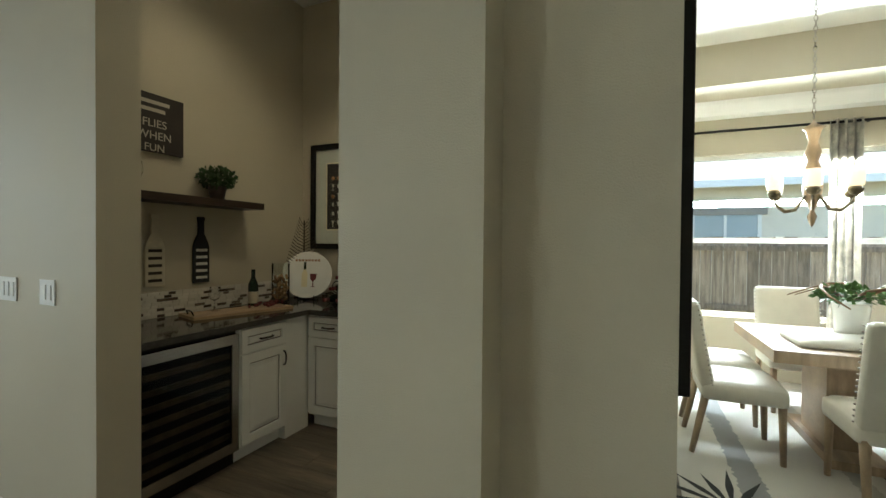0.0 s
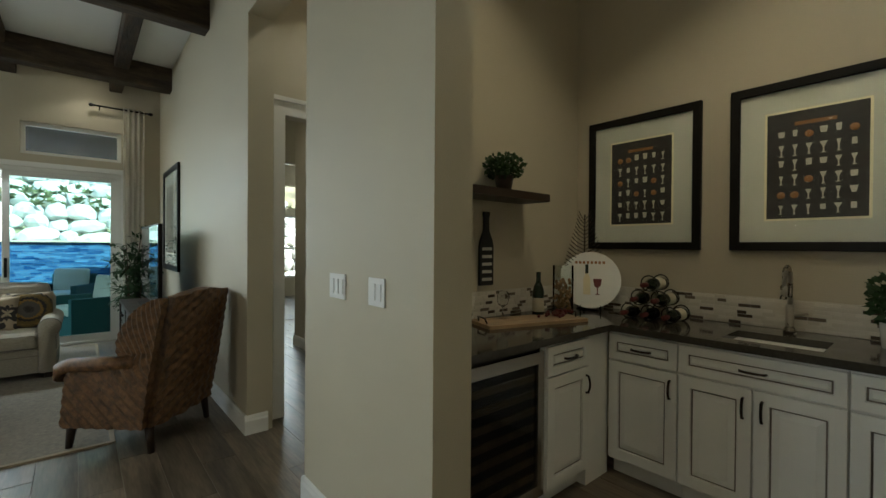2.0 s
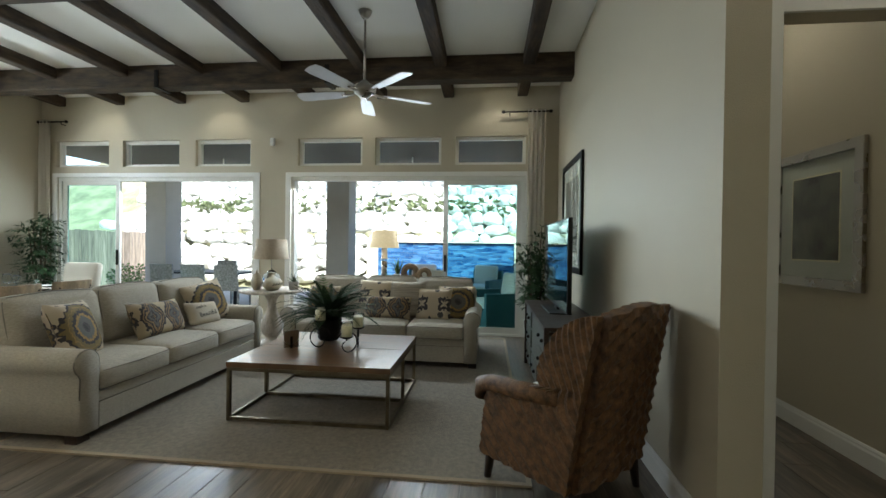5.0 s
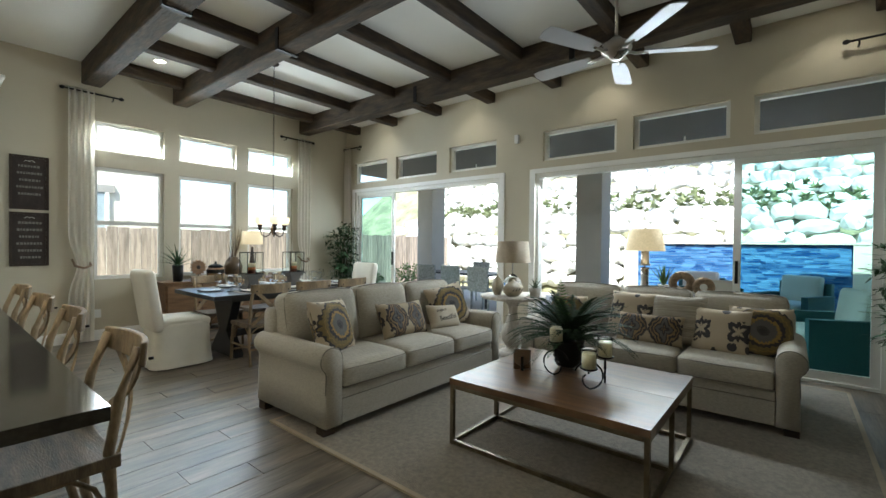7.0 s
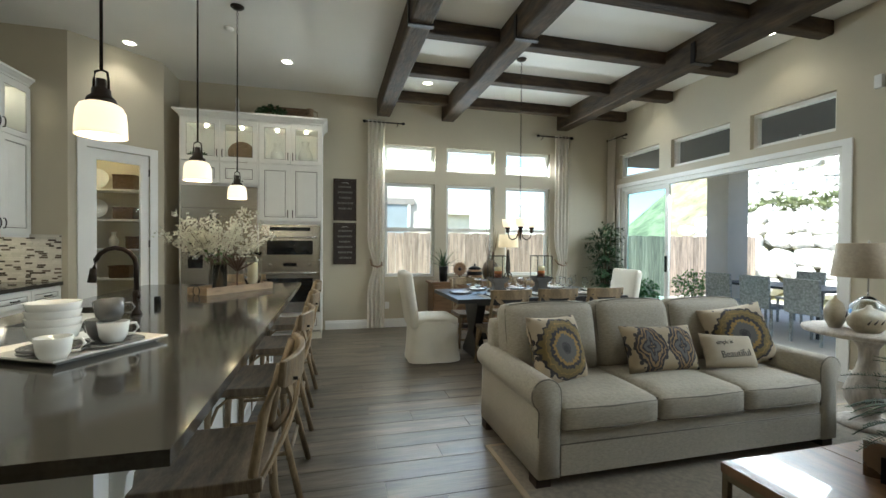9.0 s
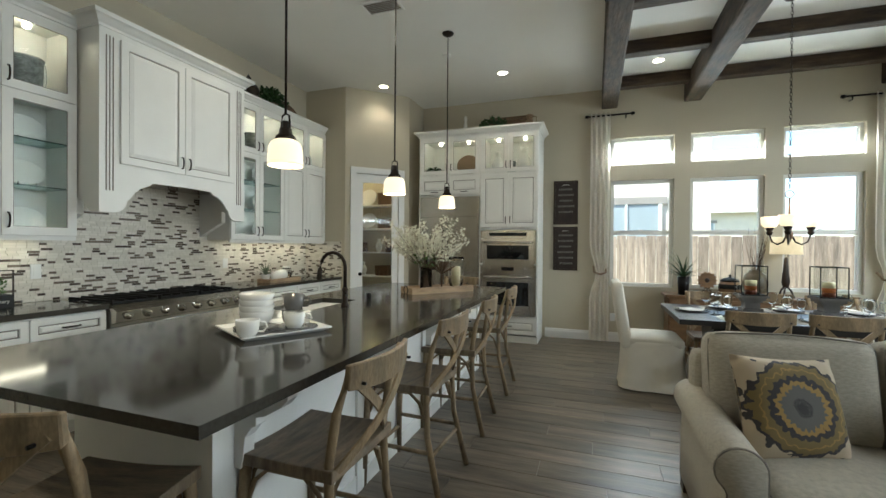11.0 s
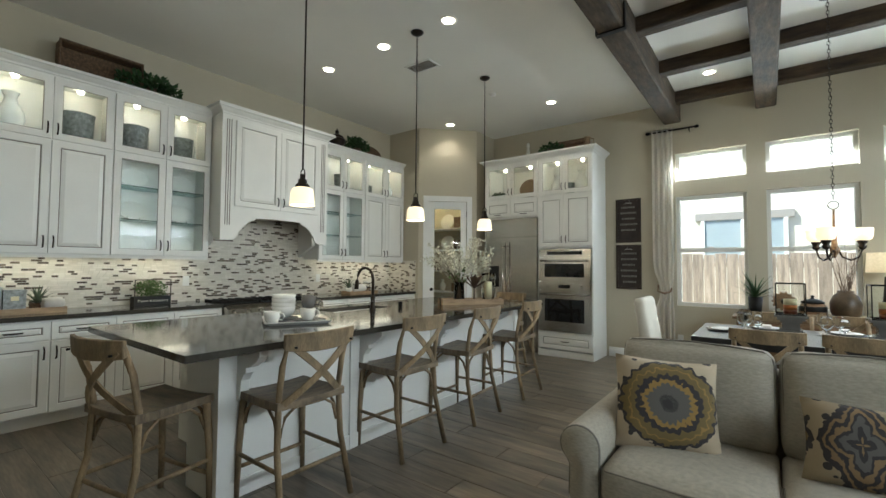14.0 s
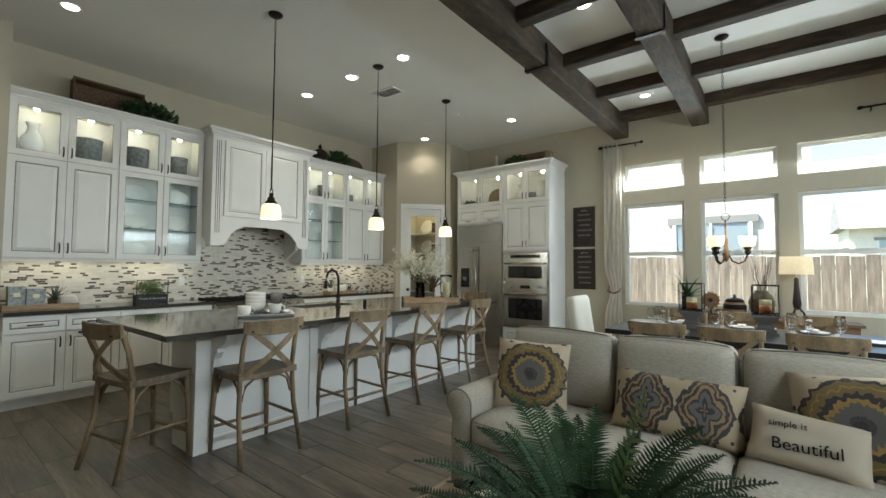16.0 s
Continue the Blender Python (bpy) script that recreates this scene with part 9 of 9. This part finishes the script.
# ---- formal dining room, seen past the entry ----
CREAMLEATHER = M("cream_leather", (0.66, 0.62, 0.53), 0.5, var=0.06, scale=6, bump=0.1, bscale=200)
PALEWOOD = M("pale_oak", (0.42, 0.31, 0.20), 0.45, var=0.25, scale=5, bump=0.1, stretch=(5, 0.8, 1))
RUG2 = ramp_mat("palm_print_rug", [(0.0, (0.55, 0.53, 0.48)), (0.30, (0.28, 0.28, 0.28)), (0.42, (0.55, 0.53, 0.48)), (0.9, (0.40, 0.38, 0.33)), (1.1, (0.55, 0.53, 0.48))], freq=3, zig=0.3, cells=2)
tagged(box("dining_rug", -3.6, 0.12, -5.0, -1.9, 0.0, 0.012, RUG2, bevel=0.003), "pale grey dining rug with a dark palm print", "rug")
bm = bmesh.new()
for cx, cy in ((-0.12, -2.55), (-0.9, -2.3)):
    for k in range(15):
        a = radians(k * 24)
        d, s = Vector((math.cos(a), math.sin(a), 0)), Vector((-math.sin(a), math.cos(a), 0)) * 0.022
        l = 0.36 + 0.14 * ((k * 5) % 4) / 4
        c = Vector((cx, cy, 0.0135))
        bm.faces.new([bm.verts.new(v) for v in (c, c + d * l * 0.5 - s, c + d * l, c + d * l * 0.5 + s)])
tagged(part("palm_print", bm, SLATE), "dark palm leaf print woven in the rug", "rug print")
ft2 = empty("formal_dining_table", pose(0, 0, 0), "thick pale oak dining table with a linen runner", "dining table")
for i in range(5):
    box("plank", -2.9 , -0.45, -4.30 + i * 0.224, -4.30 + (i + 1) * 0.224 - 0.001, 0.69, 0.77, PALEWOOD, ft2, "pale oak plank", 0.004)
for x in (-2.4, -0.95):
    box("pedestal", x - 0.12, x + 0.12, -3.95, -3.5, 0.06, 0.69, PALEWOOD, ft2, "", 0.01)
    box("foot", x - 0.16, x + 0.16, -4.15, -3.3, 0.013, 0.07, PALEWOOD, ft2, "stepped pedestal foot", 0.01)


def nail_chair(m, lab="cream leather dining chair with nailhead trim and oak legs"):
    root = empty("upholstered_chair", m, lab, "chair", "formal dining chairs")
    part("seat", rounded_bm(0.25, 0.25, 0.065, 0.04, 4, 0.02), CREAMLEATHER, root, "cream padded seat", smooth=True, at=pose(0, 0, 0.45))
    part("backrest", rounded_bm(0.245, 0.045, 0.30, 0.035, 5), CREAMLEATHER, root, "cream padded back", smooth=True, at=pose(0, -0.26, 0.76, 10, 0, 0))
    bm = bmesh.new()
    for s in (-1, 1):
        for k in range(17):
            z = -0.27 + k * 0.034
            v = bmesh.ops.create_icosphere(bm, subdivisions=1, radius=0.0075)["verts"]
            for q_ in v:
                q_.co += Vector((s * 0.246, 0.028, z))
    part("nailheads", bm, NICKEL, root, "nickel nailheads", at=pose(0, -0.26, 0.76, 10, 0, 0))
    for x in (-0.21, 0.21):
        tube("leg", [(x, 0.21, 0.42), (x, 0.22, 0.013)], 0.026, PALEWOOD, root, "tapered oak leg", 8, 0.018)
        tube("leg", [(x, -0.22, 0.42), (x * 1.05, -0.30, 0.013)], 0.026, PALEWOOD, root, "splayed oak leg", 8, 0.018)
    return root


nc = nail_chair(pose(-0.30, -3.42, 0, 0, 0, 90))
copy_thing(nc, pose(-0.30, -4.08, 0, 0, 0, 90))
for x in (-0.95, -1.6, -2.3):
    copy_thing(nc, pose(x, -2.98, 0, 0, 0, 180))
    copy_thing(nc, pose(x, -4.50, 0, 0, 0, 0))
fp = empty("centrepiece_pot", pose(-1.03, -3.72, 0.77), "tall white tapered pot with greenery and curled driftwood", "planter")
lathe("pot", [(0, 0), (0.08, 0), (0.108, 0.27), (0.112, 0.28), (0.10, 0.28), (0, 0.24)], CERAM, fp, "white tapered pot", 22)
part("leaves", clump(bmesh.new(), (0, 0, 0.33), 0.20, 0.20, 0.06, 220, 0.06, random.Random(15)), GREEN2, fp, "green leaves")
rk = random.Random(16)
for k in range(10):
    a = rk.random() * 6.3
    pts = [Vector((0.05 * math.cos(a), 0.05 * math.sin(a), 0.26)) + Vector((math.cos(a + i * 0.25) * 0.09 * i, math.sin(a + i * 0.25) * 0.09 * i, 0.09 * math.sin(i * 0.7) + 0.05)) for i in range(6)]
    tube("driftwood", pts, 0.014, WARMWOOD, fp, "curled driftwood branch", 6, 0.005)
rn = tagged(part("table_runner", rounded_bm(0.35, 0.22, 0.02, 0.018, 6, 0.03), WHITEFAB, None, smooth=True, at=pose(-0.98, -3.55, 0.79)), "rumpled white linen cloth on the table", "table runner")
fc = empty("brass_chandelier", pose(-0.80, -3.72, 0), "aged brass and wood chandelier with lit glass shades", "chandelier")
lathe("canopy", [(0, 3.36), (0.03, 3.365), (0.075, 3.385), (0.08, 3.399), (0, 3.399)], NICKEL, fc, "", 18)
z, k = 3.35, 0
while z > 2.36:
    tube("chain_link", [(0.011 * math.cos(a), 0.0, z + 0.024 * math.sin(a)) if k % 2 else (0.0, 0.011 * math.cos(a), z + 0.024 * math.sin(a)) for a in [i * math.pi / 4 for i in range(9)]], 0.003, NICKEL, fc, "", 4)
    z -= 0.037
    k += 1
lathe("stem", [(0, 1.58), (0.012, 1.60), (0.03, 1.66), (0.012, 1.70), (0.05, 1.80), (0.06, 1.88), (0.03, 1.94), (0.05, 2.0), (0.03, 2.06), (0.05, 2.12), (0.028, 2.2), (0.045, 2.28), (0.07, 2.30), (0.02, 2.33), (0, 2.36)], PALEWOOD, fc, "turned wooden stem", 16)
for k in range(6):
    m = Matrix.Rotation(radians(k * 60 + 14), 4, "Z")
    tube("arm", [(0.04, 0, 1.82), (0.11, 0, 1.71), (0.18, 0, 1.70), (0.24, 0, 1.75), (0.25, 0, 1.81)], 0.009, GOLD, fc, "curved brass arm", 6, at=m)
    lathe("cup", [(0, 1.79), (0.03, 1.80), (0.045, 1.83), (0.03, 1.85), (0, 1.85)], GOLD, fc, "", 12, at=m @ Matrix.Translation((0.25, 0, 0)))
    lathe("shade", [(0.036, 1.85), (0.046, 1.86), (0.050, 1.97), (0.046, 1.97), (0.04, 1.87), (0, 1.855)], SHADE, fc, "lit glass shade", 16, at=m @ Matrix.Translation((0.25, 0, 0)))
lamp(-0.80, -3.72, 2.1, 4, (1.0, 0.82, 0.58), 0.2)
cu = empty("dining_curtain_rod", pose(-1.0, -5.39, 2.69), "long black curtain rod above the dining window", "curtain rod")
tube("rod", [(-1.4, 0.08, 0), (1.3, 0.08, 0)], 0.014, BLACK, cu)
for x in (-0.75, 1.25):
    tube("bracket", [(x, 0.0, 0), (x, 0.08, 0)], 0.01, BLACK, cu)
CURT2 = M("patterned_curtain", (0.74, 0.70, 0.62), 0.9, var=0.35, scale=11, bump=0.1, bscale=200)
for x in (-1.55, 0.16):
    root = empty("patterned_curtain", pose(x, -5.39, 0), "patterned grey and cream curtain panel", "curtain", "dining room curtains")
    bm = bmesh.new()
    G = [[bm.verts.new((-0.13 + 0.26 * i / 30, 0.08 + 0.03 * math.cos(2 * math.pi * 4 * i / 30), z_)) for i in range(31)] for z_ in (0.01, 0.9, 1.8, 2.72)]
    for A_, B_ in zip(G, G[1:]):
        for i in range(30):
            bm.faces.new((A_[i], A_[i + 1], B_[i + 1], B_[i]))
    bmesh.ops.solidify(bm, geom=bm.faces[:], thickness=0.003)
    part("panel", bm, CURT2, root, smooth=True)
mir = framed_picture(pose(0.299, -1.72, 1.95, 0, 0, -90), 1.0, 1.9, 0.10, 0.05, BLACK, TVGLASS, "large black-framed mirror on the wall end", "framed_mirror", 0.045)

# far room furniture beyond the corridor
fr_ = empty("side_table", pose(11.2, -2.0, 0), "small dark side table with a plant", "side table")
box("top", -0.3, 0.3, -0.3, 0.3, 0.70, 0.74, DARKWOOD, fr_, "", 0.004)
for x in (-0.27, 0.23):
    for y in (-0.27, 0.23):
        box("leg", x, x + 0.04, y, y + 0.04, 0, 0.70, DARKWOOD, fr_)
fpn = empty("potted_plant", pose(11.2, -2.0, 0.74), "white flowering plant in a pale bowl", "plant")
lathe("pot", [(0, 0), (0.08, 0), (0.13, 0.12), (0.12, 0.12), (0, 0.10)], CERAM, fpn, "", 16)
part("leaves", clump(bmesh.new(), (0, 0, 0.28), 0.16, 0.16, 0.16, 260, 0.07, random.Random(17)), GREEN2, fpn, "leaves and blossom")

# ---- patio furniture ----
def patio_chair(m, cush, lab):
    root = empty("patio_chair", m, lab, "patio chair", "patio chairs")
    box("seat_frame", -0.36, 0.36, -0.36, 0.36, 0.0, 0.30, TEAL, root, "woven base", 0.02)
    part("seat_cushion", rounded_bm(0.31, 0.33, 0.07, 0.05, 4, 0.02), cush, root, "padded seat cushion", smooth=True, at=pose(0, 0.02, 0.37))
    part("back_cushion", rounded_bm(0.31, 0.08, 0.24, 0.06, 4), cush, root, "padded back cushion", smooth=True, at=pose(0, -0.27, 0.66, 8, 0, 0))
    box("backrest", -0.40, 0.40, -0.42, -0.34, 0.0, 0.78, TEAL, root, "woven back", 0.02)
    for s in (-1, 1):
        box("armrest", s * 0.40 - 0.05, s * 0.40 + 0.05, -0.34, 0.36, 0.0, 0.58, TEAL, root, "woven arm", 0.02)
    return root


pc1 = patio_chair(pose(10.3, -0.05, -0.03, 0, 0, 20), WHITEFAB, "woven grey patio armchair with pale cushions")
copy_thing(pc1, pose(10.6, 1.2, -0.03, 0, 0, 95))
copy_thing(pc1, pose(13.0, 0.3, -0.03, 0, 0, 60))
copy_thing(pc1, pose(13.0, 1.7, -0.03, 0, 0, 90))
ptb = empty("patio_table", pose(11.6, 6.2, -0.03), "dark patio dining table under the cover", "patio table")
box("top", -0.5, 0.5, -0.9, 0.9, 0.70, 0.74, PATIOD, ptb, "", 0.005)
for x in (-0.44, 0.38):
    for y in (-0.84, 0.78):
        box("leg", x, x + 0.06, y, y + 0.06, 0, 0.70, PATIOD, ptb)
pdc = empty("patio_dining_chair", pose(10.9, 6.6, -0.03, 0, 0, -90), "grey mesh patio dining chair", "patio chair", "patio dining chairs")
box("seat", -0.24, 0.24, -0.23, 0.23, 0.42, 0.46, GALV, pdc, "", 0.01)
box("backrest", -0.24, 0.24, -0.26, -0.22, 0.46, 0.95, GALV, pdc, "mesh back", 0.01, at=pose(0, 0, 0, 4, 0, 0))
for x in (-0.22, 0.19):
    for y in (-0.22, 0.19):
        box("leg", x, x + 0.03, y, y + 0.03, 0, 0.42, GALV, pdc)
for y in (5.9, 5.2):
    copy_thing(pdc, pose(10.85, y, -0.03, 0, 0, -90))
copy_thing(pdc, pose(12.3, 6.5, -0.03, 0, 0, 90))
pfn = empty("patio_fan", pose(10.9, 1.6, 0), "white ceiling fan under the patio roof", "ceiling fan", "patio fans")
tube("rod", [(0, 0, 3.05), (0, 0, 2.86)], 0.014, WHITE, pfn)
lathe("motor", [(0, 2.74), (0.08, 2.76), (0.10, 2.80), (0.08, 2.86), (0, 2.87)], WHITE, pfn, "", 18)
for k in range(5):
    box("blade", 0.12, 0.66, -0.065, 0.065, 2.79, 2.80, WHITE, pfn, "white blade", 0.003, at=Matrix.Rotation(radians(k * 72 + 20), 4, "Z"))
copy_thing(pfn, pose(10.9, 5.5, 0))
for x, y, s in ((9.9, 7.9, 0.5), (10.6, 8.6, 0.6), (12.4, 8.9, 0.7)):
    bsx = empty("garden_bush", pose(x, y, -0.03 if x < 15 else -0.16), "rounded green garden bush beside the patio", "bush", "garden bushes")
    part("leaves", clump(bmesh.new(), (0, 0, s * 0.6), s * 0.7, s * 0.7, s * 0.55, 900, 0.07, random.Random(int(x * 10))), GREEN2, bsx, "small green leaves")

# ---- floor planks ----
PW, PL, G_ = 0.20, 1.20, 0.003
plank_me = {}
floor_ob = bpy.data.objects["floor"]


def plank_mesh(l):
    l = round(l, 2)
    if l not in plank_me:
        bm = bmesh.new()
        bm_box(bm, 0, l - G_, 0, PW - G_, -0.004, 0.0)
        bmesh.ops.bevel(bm, geom=[e for e in bm.edges if all(v.co.z > -0.001 for v in e.verts)], offset=0.0012, segments=1, affect="EDGES")
        me = bpy.data.meshes.new("plank")
        bm.to_mesh(me)
        bm.free()
        me.materials.append(FLOORM)
        plank_me[l] = me
    return plank_me[l]


rp = random.Random(77)
far_v, far_f = [], []
count = 0
row = 0
y = -5.95
while y < 7.58:
    off = (0.0, 0.4, 0.8)[row % 3] + rp.choice((0, 0.08))
    x = -4.4 - off
    while x < 9.12:
        a, b = max(x, -4.4), min(x + PL, 9.12)
        if b - a > 0.05:
            near = 3.3 < a < 5.9 and -0.9 < y < 7.4 or 1.2 < a <= 3.3 and -2.5 < y < 2.2
            if near and count < 298:
                o = new("plank", plank_mesh(b - a))
                o.parent = floor_ob
                o.matrix_basis = pose(a, y, 0)
                count += 1
            else:
                n0 = len(far_v)
                x1, y1 = b - G_, y + PW - G_
                far_v += [(a, y, -0.004), (x1, y, -0.004), (x1, y1, -0.004), (a, y1, -0.004), (a, y, 0), (x1, y, 0), (x1, y1, 0), (a, y1, 0)]
                far_f += [tuple(n0 + i for i in f) for f in ((4, 5, 6, 7), (0, 1, 5, 4), (1, 2, 6, 5), (2, 3, 7, 6), (3, 0, 4, 7))]
        x += PL
    y += PW
    row += 1
me = bpy.data.meshes.new("planks_far")
me.from_pydata(far_v, [], far_f)
me.update()
FLOORF = FLOORM.copy()
_t = FLOORF.node_tree
_ob = [n for n in _t.nodes if n.bl_idname == "ShaderNodeObjectInfo"][0]
_ge = _t.nodes.new("ShaderNodeNewGeometry")
for l in list(_ob.outputs["Random"].links):
    _t.links.new(_ge.outputs["Random Per Island"], l.to_socket)
me.materials.append(FLOORF)
pf_ = new("plank_field", me)
pf_.parent = floor_ob
pf_["kind"] = "stuff"
